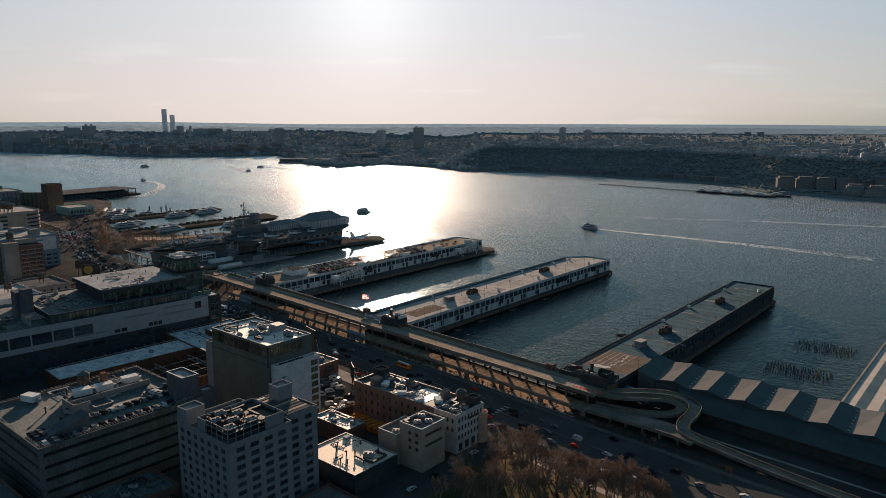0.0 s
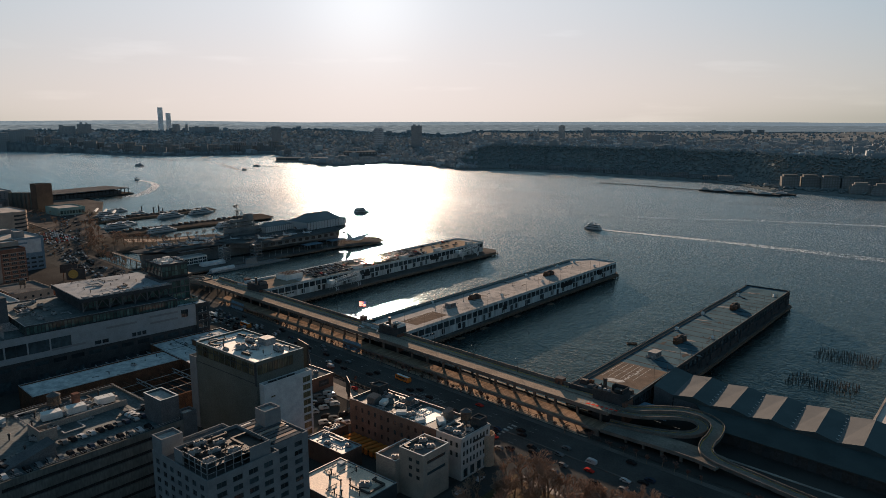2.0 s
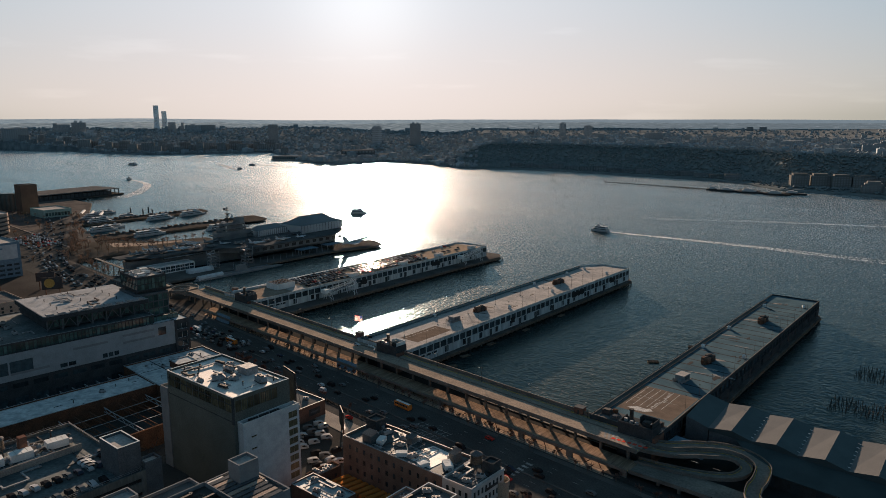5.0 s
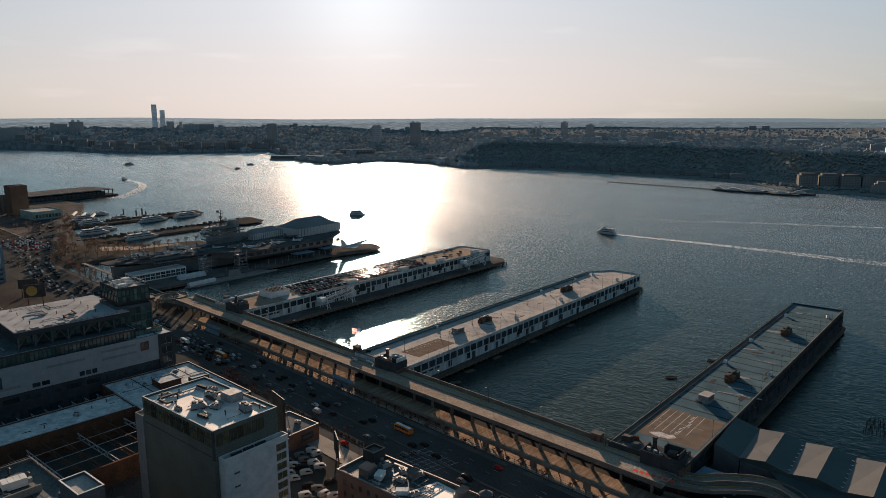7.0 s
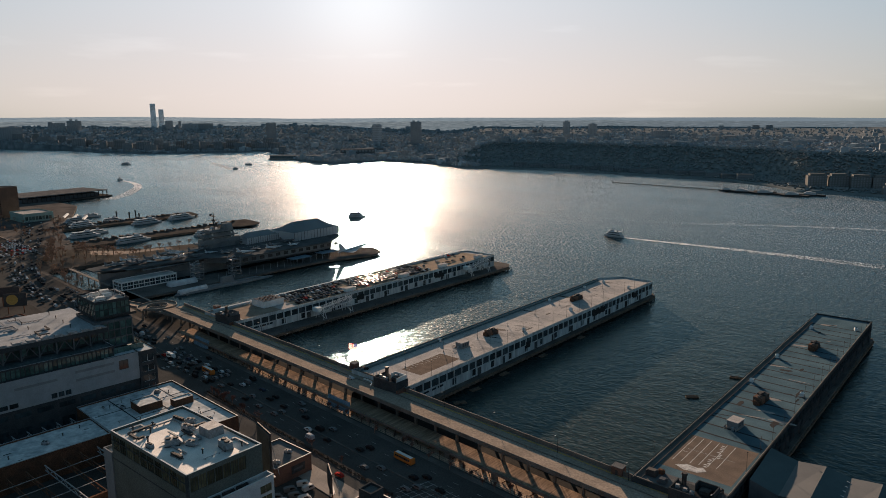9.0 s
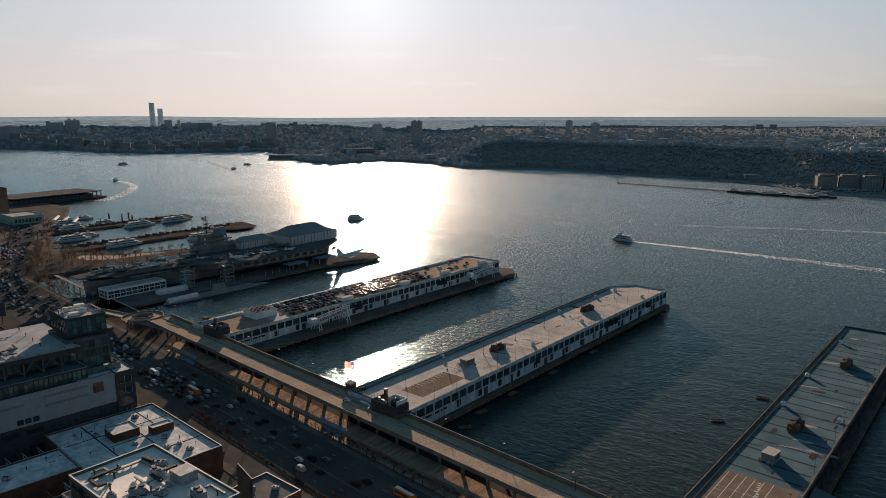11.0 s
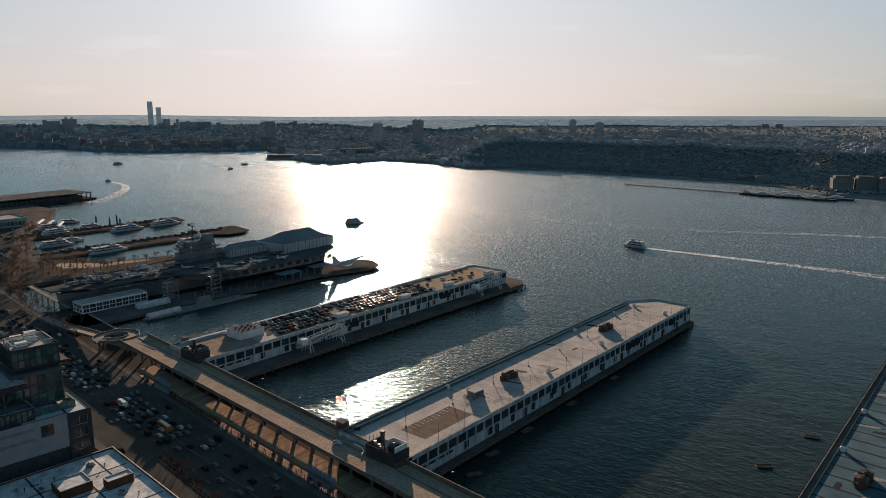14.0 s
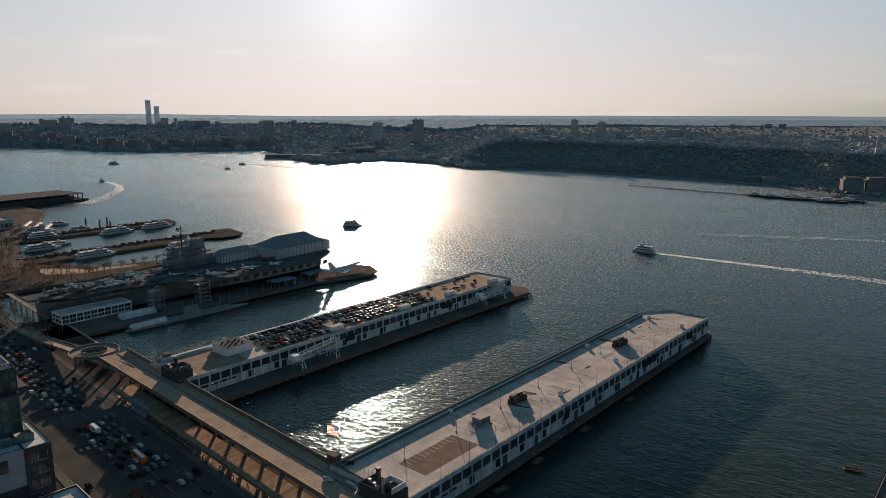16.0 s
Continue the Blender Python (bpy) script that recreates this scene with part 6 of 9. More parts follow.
corner = building("corner_house", "white-painted brick corner building with tall windows", 120.02, 133.5, -118, -98, 3, 20.8, WHITEBRICK, ROOFDARK,
                  grids={"+x": ((0.8, 19.2, 5.6, 17.5, 8, 3, 1.2, 2.3), (0.8, 19.2, 0.2, 5.2, 4, 1, 2.8, 3.8)), "-y": ((1, 12.5, 9, 17.5, 4, 2, 1.3, 2.2),)}, framing=DARKSTEEL)
part("cornice", Mesh().box(13.5, 13.9, 0, 20, 17.9, 18.4).box(13.5, 13.7, 0, 20, 5.3, 5.6), WHITEBRICK, corner)
part("shop_sign", Mesh().box(13.52, 13.7, 8, 16, 14.2, 15.2), DARKSTEEL, corner)
gear("tank", 125, -104, 20.8, 0, 0.9)
building("corner_house", "", 127.5, 132.3, -103.5, -98.6, 20.8, 24, DARKPANEL, ROOFDARK, under=corner)
for x, y in ((123, -113), (128, -114), (130, -108)):
    gear("hvac", x, y, 20.8, 20, 0.9)
part("bay_drum", Mesh().tube((12.6, 19.2, 0), (12.6, 19.2, 12.2), 3.1, 3.1, 24).loft([[(12.6 + r * math.cos(a), 19.2 + r * math.sin(a), z) for a in np.linspace(0, 6.283, 25)[:-1]] for r, z in ((3.1, 12.2), (3.3, 12.3), (3.3, 14.4), (2.95, 14.4), (2.95, 12.3))], False), WARMTAN, corner, "round tan corner bay")

# ---- pipes, rails and cable trays on the near roofs ----
def railing(parent, x0, x1, y0, y1, z, step=2.4):
    """A thin pipe rail round a roof, in the parent's own metres."""
    g = Mesh()
    for h in (0.55, 1.1):
        g.beam((x0, y0, z + h), (x1, y0, z + h), 0.07).beam((x1, y0, z + h), (x1, y1, z + h), 0.07)
        g.beam((x1, y1, z + h), (x0, y1, z + h), 0.07).beam((x0, y1, z + h), (x0, y0, z + h), 0.07)
    for y in (y0, y1):
        for x in np.arange(x0, x1, step):
            g.beam((x, y, z), (x, y, z + 1.1), 0.06)
    for x in (x0, x1):
        for y in np.arange(y0, y1, step):
            g.beam((x, y, z), (x, y, z + 1.1), 0.06)
    part("railing", g, STEEL, parent, "thin galvanised pipe rail")


def pipework(parent, x0, x1, y0, y1, z, n, seed, material=None):
    """Ducts and pipes running square across a roof on low feet, one mesh to a run."""
    q = random.Random(seed)
    for k in range(n):
        a, b, r = q.uniform(x0, x1), q.uniform(y0, y1), q.choice((0.09, 0.12, 0.3, 0.42))
        g, p = Mesh(), Vector((a, b, z + r + 0.25))
        for leg in range(q.randint(2, 4)):
            d = Vector((1, 0, 0)) if (leg + k) % 2 else Vector((0, 1, 0))
            e = p + d * q.choice((-1, 1)) * q.uniform(3, 11)
            e.x, e.y = min(max(e.x, x0), x1), min(max(e.y, y0), y1)
            if (e - p).length < 0.6:
                continue
            if r > 0.2:
                g.beam(p, e, r * 2, r * 1.5)
            else:
                g.tube(p, e, r, r, 6)
            for t in np.arange(0.1, 0.95, 2.5 / (e - p).length):
                f = p.lerp(e, t)
                g.box(f.x - 0.15, f.x + 0.15, f.y - 0.15, f.y + 0.15, z, f.z - r * 0.7)
            p = e
        part("duct" if r > 0.2 else "pipe", g, material or (STEEL if k % 3 else DARKSTEEL), parent)


railing(garage, 0.8, 57.6, 0.8, 65.2, 31.6, 3.2)
pipework(garage, 2, 34, 24, 62, 30.6, 16, 1)
pipework(apt, 14, 32, 2, 24, 40.2, 12, 2, DARKSTEEL)
pipework(apt, 7, 29, 29, 42, 36.2, 8, 3)
pipework(hotel, 3, 44, 3, 24, 43.0, 9, 4)
railing(brick, 0.5, 53.5, 0.5, 19, 17.6, 2.6)
pipework(brick, 2, 52, 2, 17, 17.6, 14, 5)
pipework(corner, 1, 12.5, 2, 18, 17.8, 5, 6)
pipework(tan, 1, 12, 1, 14, 19.0, 4, 7, DARKSTEEL)
pipework(shop, 1, 23, 1, 10, 8.3, 4, 8)
pipework(black, 2, 30, 2, 22, 9.2, 4, 9, DARKSTEEL)
for x0, x1, y0, y1, h in ((8, 13, 3.5, 7.5, 3.0), (47, 50, 12, 16, 3.6), (24, 27, 13, 16, 2.6)):
    part("stair_house", Mesh().box(x0, x1, y0, y1, 17.6, 17.6 + h).add([(x0 - 0.2, y0 - 0.2, 17.6 + h), (x1 + 0.2, y0 - 0.2, 17.6 + h), (x1 + 0.2, y1 + 0.2, 18.4 + h), (x0 - 0.2, y1 + 0.2, 18.4 + h)], [(0, 1, 2, 3)]), ROOFDARK, brick, "black lean-to stair house")

# ---- bus garage and yard ----
PATCHROOF = mat("patched_membrane_roof", (0.47, 0.475, 0.475), (0.29, 0.312, 0.318), 0.7, scale=0.2, fine=0.6, grain=0.2)
busg = building("bus_garage", "brick bus garage with a patched pale roof", -101.5, -36.5, -127, -79.5, 3, 14.2, RUST, PATCHROOF, parapet=0.7, coping=STEEL)
building("bus_garage", "", -84, -61, -205, -127.02, 3, 14.2, RUST, PATCHROOF, parapet=0.7, under=busg, coping=STEEL)
building("bus_garage", "", -83, -73, -109, -98, 14.2, 17.6, RUST, PATCHROOF, parapet=0.2, under=busg, coping=STEEL)
building("bus_garage", "", -72.5, -68, -94.5, -85, 14.2, 17.4, RUST, PATCHROOF, parapet=0.2, under=busg, coping=STEEL)
TAR = mat("tar_streak", (0.05, 0.055, 0.06), (0.035, 0.035, 0.04), 0.7)
rng = random.Random(8)
for i in range(14):
    x, y, w = (rng.uniform(18.5, 38), rng.uniform(-70, 0), rng.uniform(1, 4)) if i % 3 == 0 else (rng.uniform(2, 62), rng.uniform(3, 44), rng.uniform(0.5, 2.6))
    part("tar_patch", Mesh().prism([(x, y), (x + w * 0.25, y - 0.2), (x + w * 0.25 + 0.5, y + w * 1.2), (x + 0.1, y + w)], 11.202, 11.212), TAR, busg)
for x0, x1, y0, y1 in ((1, 64, 14, 14.6), (22, 64, 29.4, 30.0), (17, 17.6, 2, 46), (30.6, 31.2, 15, 46), (48, 48.7, 1, 46), (1, 30, 38, 38.5)):
    part("roof_joint", Mesh().box(x0, x1, y0, y1, 11.214, 11.25), TAR, busg)


def garage_spot(x, y):
    """A place on the bus garage roof after its turn in line with the avenue."""
    p = GARAGE_TURN @ Vector((x, y, 0))
    return p.x, p.y


GARAGE_TURN = Matrix.Translation((-101.5, -79.5, 0)) @ Matrix.Rotation(radians(-3.4), 4, "Z") @ Matrix.Translation((101.5, 79.5, 0))
for x, y, k in ((-92, -92, "hvac"), (-88, -88, "vent"), (-62, -92, "hvac"), (-57, -88, "vent"), (-52, -96, "hvac"), (-47, -104, "hvac"), (-44, -90, "hvac"), (-66, -112, "vent"),
                (-56, -112, "hvac"), (-78, -134, "vent"), (-75, -142, "vent"), (-72, -150, "hvac"), (-68, -165, "vent"), (-50, -118, "hvac"), (-90, -116, "vent")):
    gear(k, *garage_spot(x, y), 14.2, 35, 0.8)


def yard():
    root = thing("steel_yard", "open yard of rusty roof trusses between brick walls", "yard", 0, 0, 3)
    part("brick_wall", Mesh().box(-60, -4, -206.5, -205.5, 0, 10), RUST, root)
    part("brick_wall", Mesh().box(-22, -21, -205, -128, 0, 9.5), RUST, root)
    part("brick_wall", Mesh().box(-60.9, -21, -127.6, -127.1, 0, 9.5), RUST, root)
    part("slab", Mesh().box(-60.9, -22, -205, -128, 0.01, 0.3), CITY, root)
    for i in range(11):
        y = -200 + i * 7
        g = Mesh().beam((-60.9, y, 9.3), (-22, y, 9.3), 0.35).beam((-60.9, y, 7.2), (-22, y, 7.2), 0.3)
        for k in range(9):
            a, b = -60.9 + 4.32 * k, -60.9 + 4.32 * (k + 1)
            g.beam((a, y, 7.2 if k % 2 else 9.3), (b, y, 9.3 if k % 2 else 7.2), 0.2)
        part("truss", g, STEEL if i % 3 == 0 else RUST, root)
    for x in (-52, -42, -32):
        part("purlin", Mesh().beam((x, -204, 9.5), (x, -130, 9.5), 0.25), STEEL, root)
    # the narrow court between the garage and the showroom
    for i in range(12):
        y = -200 + i * 6.2
        g = Mesh().beam((-100, y, 9.3), (-84.2, y, 9.3), 0.3).beam((-100, y, 7.6), (-84.2, y, 7.6), 0.25)
        for k in range(5):
            g.beam((-100 + 3.16 * k, y, 7.6 if k % 2 else 9.3), (-96.84 + 3.16 * k, y, 9.3 if k % 2 else 7.6), 0.18)
        part("truss", g, STEEL, root)
    rng = random.Random(3)
    for i in range(40):
        a = Vector((rng.uniform(-18, -5), rng.uniform(-195, -150), 0.4))
        part("scaffold_tube", Mesh().beam(a, a + Vector((rng.uniform(-5, 5), rng.uniform(-5, 5), rng.uniform(1, 6))), 0.22), DARKSTEEL, root)


rng = random.Random(18)
for i in range(16):
    gear(rng.choice(("vent", "hvac", "vent")), *garage_spot(rng.uniform(-98, -40), rng.uniform(-124, -83)), 14.2, rng.uniform(0, 90), rng.uniform(0.4, 0.75))
yard()
pipework(busg, 33, 62, 4, 28, 11.2, 6, 12)
busg.matrix_world = GARAGE_TURN @ busg.matrix_basis

# ---- glazed showroom building ----
HALLROOF = mat("hall_roof_membrane", (0.29, 0.30, 0.31), (0.21, 0.22, 0.228), 0.75, scale=0.12, grain=0.18)
show = building("showroom", "long white-clad glazed showroom building with a dark ground floor", -175, -105, -240, -94.5, 19.8, 33, SHOWWHITE, DARKROOF,
                grids={"+x": ((82.3, 90.8, 0.6, 3.6, 2, 1, 3.6, 2.2), (104, 113.2, 0.7, 3.7, 3, 1, 2.5, 2.4), (135.3, 140.7, 6.4, 11.8, 1, 1, 4.6, 4.8), (2, 70.5, 2.6, 10.6, 6, 1, 10.6, 6.6))},
                framing=DARKSTEEL, bars=1, coping=DARKPANEL)
building("showroom", "", -175, -105.4, -240, -94.5, 3, 19.75, DARKPANEL, ROOFDARK, parapet=0, grids={"+x": ((2, 144, 11.6, 15.6, 15, 1, 7.2, 2.6), (2, 144, 1.0, 8.6, 15, 1, 6.0, 5.4))},
         glassy=GLASS, framing=DARKPANEL, under=show)
building("showroom", "", -172, -104.6, -94.45, -85.6, 3, 33.3, DARKPANEL, ROOFGREY, grids={"+x": ((1.0, 7.8, 8, 29, 1, 4, 6.2, 3.6),), "+y": ((2, 64, 5, 29, 10, 4, 4.8, 3.4),)},
         framing=WHITE, bars=1, under=show, parapet=0.3, depth=0.6, coping=DARKPANEL)
for u, z in ((-30, 30.2), (-30, 26.2), (-56, 28.8), (-86, 22.6)):
    part("sign_bar", Mesh().box(70.01, 70.06, 145.5 + u, 145.5 + u + 18, z - 19.8, z - 18.6), NEARPANEL, show)
# long glass storey, open recessed storey with braces, and the high white roof on it
building("showroom", "", -172, -108, -192, -105, 33.05, 38.2, DARKPANEL, DARKROOF, parapet=0.4, grids={"+x": ((0.5, 86.5, 0.3, 4.9, 44, 1, 1.75, 4.2),), "-y": ((0.5, 63.5, 0.3, 4.9, 24, 1, 2.3, 4.2),)},
         glassy=GREENGLASS, framing=DARKSTEEL, bars=0, under=show, coping=STEEL)
building("showroom", "", -168, -119, -158, -105, 38.65, 44.6, DARKPANEL, DARKROOF, parapet=0, grids={"+x": ((0.5, 52.5, 0.5, 5.4, 18, 1, 2.5, 4.2),)}, glassy=GREENGLASS, framing=DARKSTEEL, bars=0, under=show)
part("roof_fascia", Mesh().box(8, 61.0, 79.5, 135, 24.85, 27.0), DARKPANEL, show)
part("high_roof", Mesh().box(8.4, 60.6, 79.9, 134.8, 27.01, 27.2), HALLROOF, show, "broad pale roof over the recessed storey")
part("roof_kerb", Mesh().box(60.7, 61.06, 79.5, 135, 27.204, 27.7).box(8, 60.6, 79.5, 79.9, 27.204, 27.7), STEEL, show)
for i in range(9):
    part("roof_hatch", Mesh().box(58.0, 61.3, 81 + 6 * i, 84.6 + 6 * i, 27.72, 28.5), STEEL, show)
for i in range(7):
    y = 81 + 7.6 * i
    part("brace", Mesh().beam((59.6, y, 18.9), (59.6, y + 3.8, 24.6), 0.4).beam((59.6, y + 7.6, 18.9), (59.6, y + 3.8, 24.6), 0.4), GREYPANEL, show)
    part("column", Mesh().box(60.1, 60.7, y - 0.3, y + 0.3, 18.9, 24.84), GREYPANEL, show)
# glass tower in two stages with a dark gap between them, and the terrace in front
building("showroom", "", -146, -119.5, -109, -90.5, 34.2, 48.2, GREYPANEL, ROOFDARK, parapet=0.3, grids={"+x": ((0.4, 18.1, 0.6, 13.4, 6, 3, 2.6, 3.7),), "-y": ((0.4, 26.1, 0.6, 13.4, 9, 3, 2.6, 3.7),),
         "+y": ((0.4, 26.1, 0.6, 13.4, 9, 3, 2.6, 3.7),)}, glassy=GREENGLASS, framing=DARKSTEEL, bars=0, under=show)
part("tower_gap", Mesh().box(30, 51.5, 133, 153.5, 28.86, 30.2), DARKSTEEL, show)
building("showroom", "", -147, -122.3, -107.5, -90, 50.0, 57.6, DARKPANEL, ROOFGREY, parapet=0.8, grids={"+x": ((0.3, 17.2, 0.4, 7.2, 8, 2, 2.0, 3.2),), "-y": ((0.3, 24.4, 0.4, 7.2, 11, 2, 2.1, 3.2),), "+y": ((0.3, 24.4, 0.4, 7.2, 11, 2, 2.1, 3.2),)},
         glassy=GREENGLASS, framing=DARKSTEEL, bars=0, under=show)
part("roof_frame", Mesh().box(38, 52, 133.6, 134.0, 40.2, 40.5).box(38, 52, 148, 148.4, 40.2, 40.5).box(38, 38.4, 134, 148, 40.2, 40.5).box(51.6, 52, 134, 148, 40.2, 40.5), STEEL, show, "open steel frame on the tower roof")
for x in (38.2, 44.9, 51.8):
    for y in (133.8, 148.2):
        part("frame_post", Mesh().box(x - 0.2, x + 0.2, y - 0.2, y + 0.2, 37.8, 40.19), STEEL, show)
part("terrace_deck", Mesh().box(46, 69.6, 130, 153.6, 13.32, 13.62), PANEL, show, "pale terrace deck")
part("terrace_glass", Mesh().box(64.0, 64.12, 131, 150.5, 13.63, 16.4).box(52, 64, 150.4, 150.52, 13.63, 16.4), GREENGLASS, show, "glass terrace screen")
for i in range(7):
    part("terrace_mullion", Mesh().box(63.9, 64.2, 131 + 3.25 * i, 131.2 + 3.25 * i, 13.63, 16.5), DARKSTEEL, show)
# lower south roof with its plant, shaft and lantern
part("shaft", Mesh().box(28, 38, 38, 47, 13.2, 29), GREYPANEL, show, "blank grey lift shaft")
part("shaft", Mesh().box(38.1, 44, 40, 46, 13.2, 31.5), GREYPANEL, show, "slim grey stair shaft")
for i in range(10):
    part("rooftop_frame", Mesh().box(46 + 2 * i, 46.25 + 2 * i, 38, 38.3, 13.2, 17.5).box(46 + 2 * i, 46.2 + 2 * i, 38.3, 46, 17.2, 17.5), STEEL, show)
pipework(show, 12, 56, 84, 130, 27.25, 5, 13)
pipework(show, 10, 62, 6, 40, 13.2, 10, 15)
pipework(show, 12, 60, 52, 76, 18.4, 8, 16)
SHOW_TURN = Matrix.Translation((-105, -94.5, 0)) @ Matrix.Rotation(radians(-4.86), 4, "Z") @ Matrix.Translation((105, 94.5, 0))
show.matrix_world = SHOW_TURN @ show.matrix_basis


def show_gear(kind, x, y, z, turn, size):
    p = SHOW_TURN @ Vector((x, y, z))
    gear(kind, p.x, p.y, z, turn - 4.86, size)


for x, y in ((-140, -101), (-134, -97), (-129, -102), (-143, -95)):
    show_gear("big", x, y, 57.6, 88, 0.62)
for i in range(12):
    show_gear("vent", -160 + (i % 4) * 11, -150 + 16 * (i // 4), 47.0, 0, 0.9)
for i in range(8):
    show_gear("hvac", -164 + 6.5 * i, -172 - 9 * (i % 2), 38.2, 30 * i, 1.0)
show_gear("big", -120, -222, 33, 88, 1.0)
show_gear("big", -132, -226, 33, 2, 0.9)

# ---- further blocks ----
for i, b in enumerate(((60, 80.9, -262, -223, 13), (61, 86.5, -193, -163, 9), (-60, -10, -262, -200, 12), (20, 60, -330, -270, 20), (82, 132, -262, -228, 11),
                       (116, 150, -222, -178, 7), (-175, -70, -300, -235, 16), (-70, -10, -330, -270, 26), (60.5, 66, -133, -119, 8))):
    building("city_block", "low dark-roofed brick city building", b[0], b[1], b[2], b[3], 3, b[4], BRICK if i % 2 else BROWN, ROOFDARK if i % 3 else DARKROOF,
             grids={"+x": ((1, b[3] - b[2] - 1, 1, b[4] - 4, int((b[3] - b[2]) / 4), max(1, int(b[4] / 4.5)), 1.3, 1.7),)})
    if i in (0, 1, 4):
        holder = thing("roof_clutter", "dark pipes, ducts and planks on a tar roof", "roof clutter", b[0], b[2], b[4])
        pipework(holder, 2, b[1] - b[0] - 2, 2, b[3] - b[2] - 2, 0.05, 9, 40 + i, DARKSTEEL)
        q = random.Random(60 + i)
        for _ in range(4):
            x, y = q.uniform(3, b[1] - b[0] - 4), q.uniform(3, b[3] - b[2] - 5)
            part("plank", Mesh().beam((x, y, 0.2), (x + q.uniform(-3, 3), y + q.uniform(-3, 3), q.uniform(0.3, 1.6)), 0.3, 0.15), (STEEL, WOOD, DARKSTEEL)[_ % 3], holder)
    for k in range(4):
        gear("hvac", b[0] + (b[1] - b[0]) * (0.2 + 0.2 * k), b[2] + (b[3] - b[2]) * (0.3 + 0.13 * ((k * 3) % 4)), b[4], 30 * k, 0.9)

brickmid = building("apartment_house", "brown brick and concrete apartment house with bands of windows", -391, -361, -134, -102.5, 3, 41, BRICK, ROOFDARK,
                    grids={"+x": ((12.5, 31, 2, 36, 3, 9, 4.6, 2.3),), "-y": ((2, 24, 2, 36, 4, 9, 3.6, 2.2),)}, framing=TAN, bars=2)
part("shaft", Mesh().box(24, 30.6, -0.6, 11.5, 0, 43), CONCRETE, brickmid, "blank concrete lift shaft")
for k in range(9):
    part("spandrel", Mesh().box(30.02, 30.2, 12.6, 31, 4.9 + 3.78 * k, 5.5 + 3.78 * k), TAN, brickmid)
gear("tank", -366, -127, 46, 0, 1.2)
building("apartment_house", "", -391, -376, -120, -102.5, 41.92, 45, CONCRETE, ROOFGREY, under=brickmid)
building("low_annex", "low dark brick annex beside the apartment house", -360.4, -344, -130, -104, 3, 13, BROWN, ROOFDARK)
stor = building("storage_building", "grey-blue storage building with a painted sign", -530, -455, -112, -53, 3, 35, BLUE, ROOFGREY,
                grids={"+x": ((1, 24, 3, 27, 3, 5, 6.2, 1.6), (26, 58, 1, 14, 5, 3, 4.6, 2.0)), "-y": ((2, 70, 3, 27, 8, 5, 5.2, 1.6),)})
part("sign_panel", Mesh().box(75.02, 75.2, 25, 56.5, 17.5, 31), PANEL, stor, "pale blue-white painted sign panel")
for k in range(3):
    part("sign_bar", Mesh().box(75.22, 75.3, 28, 44 - 3 * k, 27 - 3.2 * k, 28.6 - 3.2 * k), BLUE, stor)
for x0, y0, w_, h_ in ((-515, -80, 14, 4), (-490, -100, 10, 3), (-475, -75, 9, 6)):
    building("storage_building", "", x0, x0 + w_, y0, y0 + w_, 35, 35 + h_, NEARPANEL, ROOFGREY, parapet=0.2, under=stor)


def curved_garage():
    """Open parking decks round one curved corner."""
    root = thing("curved_garage", "pale pinkish round-cornered parking garage with open decks", "building", -725, 35, 3)

    def plan(o):
        c = [(-20 + (20 - o) * math.cos(a), -20 + (20 - o) * math.sin(a)) for a in np.linspace(0, math.pi / 2, 12)]
        return [(-o, -95 + o)] + c + [(-78 + o, -o), (-78 + o, -95 + o)]

    for k in range(5):
        part("deck_band", Mesh().prism(plan(0), 5.2 * k + 2.4, 5.2 * k + 5.2), TAN, root)
        # solid dark fill in place of the shade inside each deck
        part("dark_deck_fill", Mesh().prism(plan(0.9), 5.2 * k, 5.2 * k + 2.4), DARKPANEL, root, "solid dark band standing for the shade of an open parking deck")
    part("roof", Mesh().prism(plan(0.6), 26.0, 26.2), ROOFGREY, root)
    part("blank_wall", Mesh().box(0.02, 0.4, -46, -22, 0, 27.6), TAN, root)
    part("parapet", Mesh().loft([[(x, y, z) for x, y in plan(o)] for o, z in ((0, 26.0), (0, 27.2), (0.5, 27.2), (0.5, 26.2))], False), TAN, root)
    return root


curved_garage()
silos = thing("grain_silos", "row of grey concrete silos behind the ventilation tower", "silos", 0, 0, 3)
for k in range(6):
    part("silo", Mesh().tube((-1000 + 5.2 * k, 104 + 4.6 * k, 0), (-1000 + 5.2 * k, 104 + 4.6 * k, 27), 3.6, 3.6, 14).tube((-1000 + 5.2 * k, 104 + 4.6 * k, 27), (-1000 + 5.2 * k, 104 + 4.6 * k, 28), 3.7, 3.4, 14), GREENPANEL, silos)
for i in range(3):
    gear("tank", -752 + 9 * i, -8 + 2 * i, 29.2, 0, 1.6)
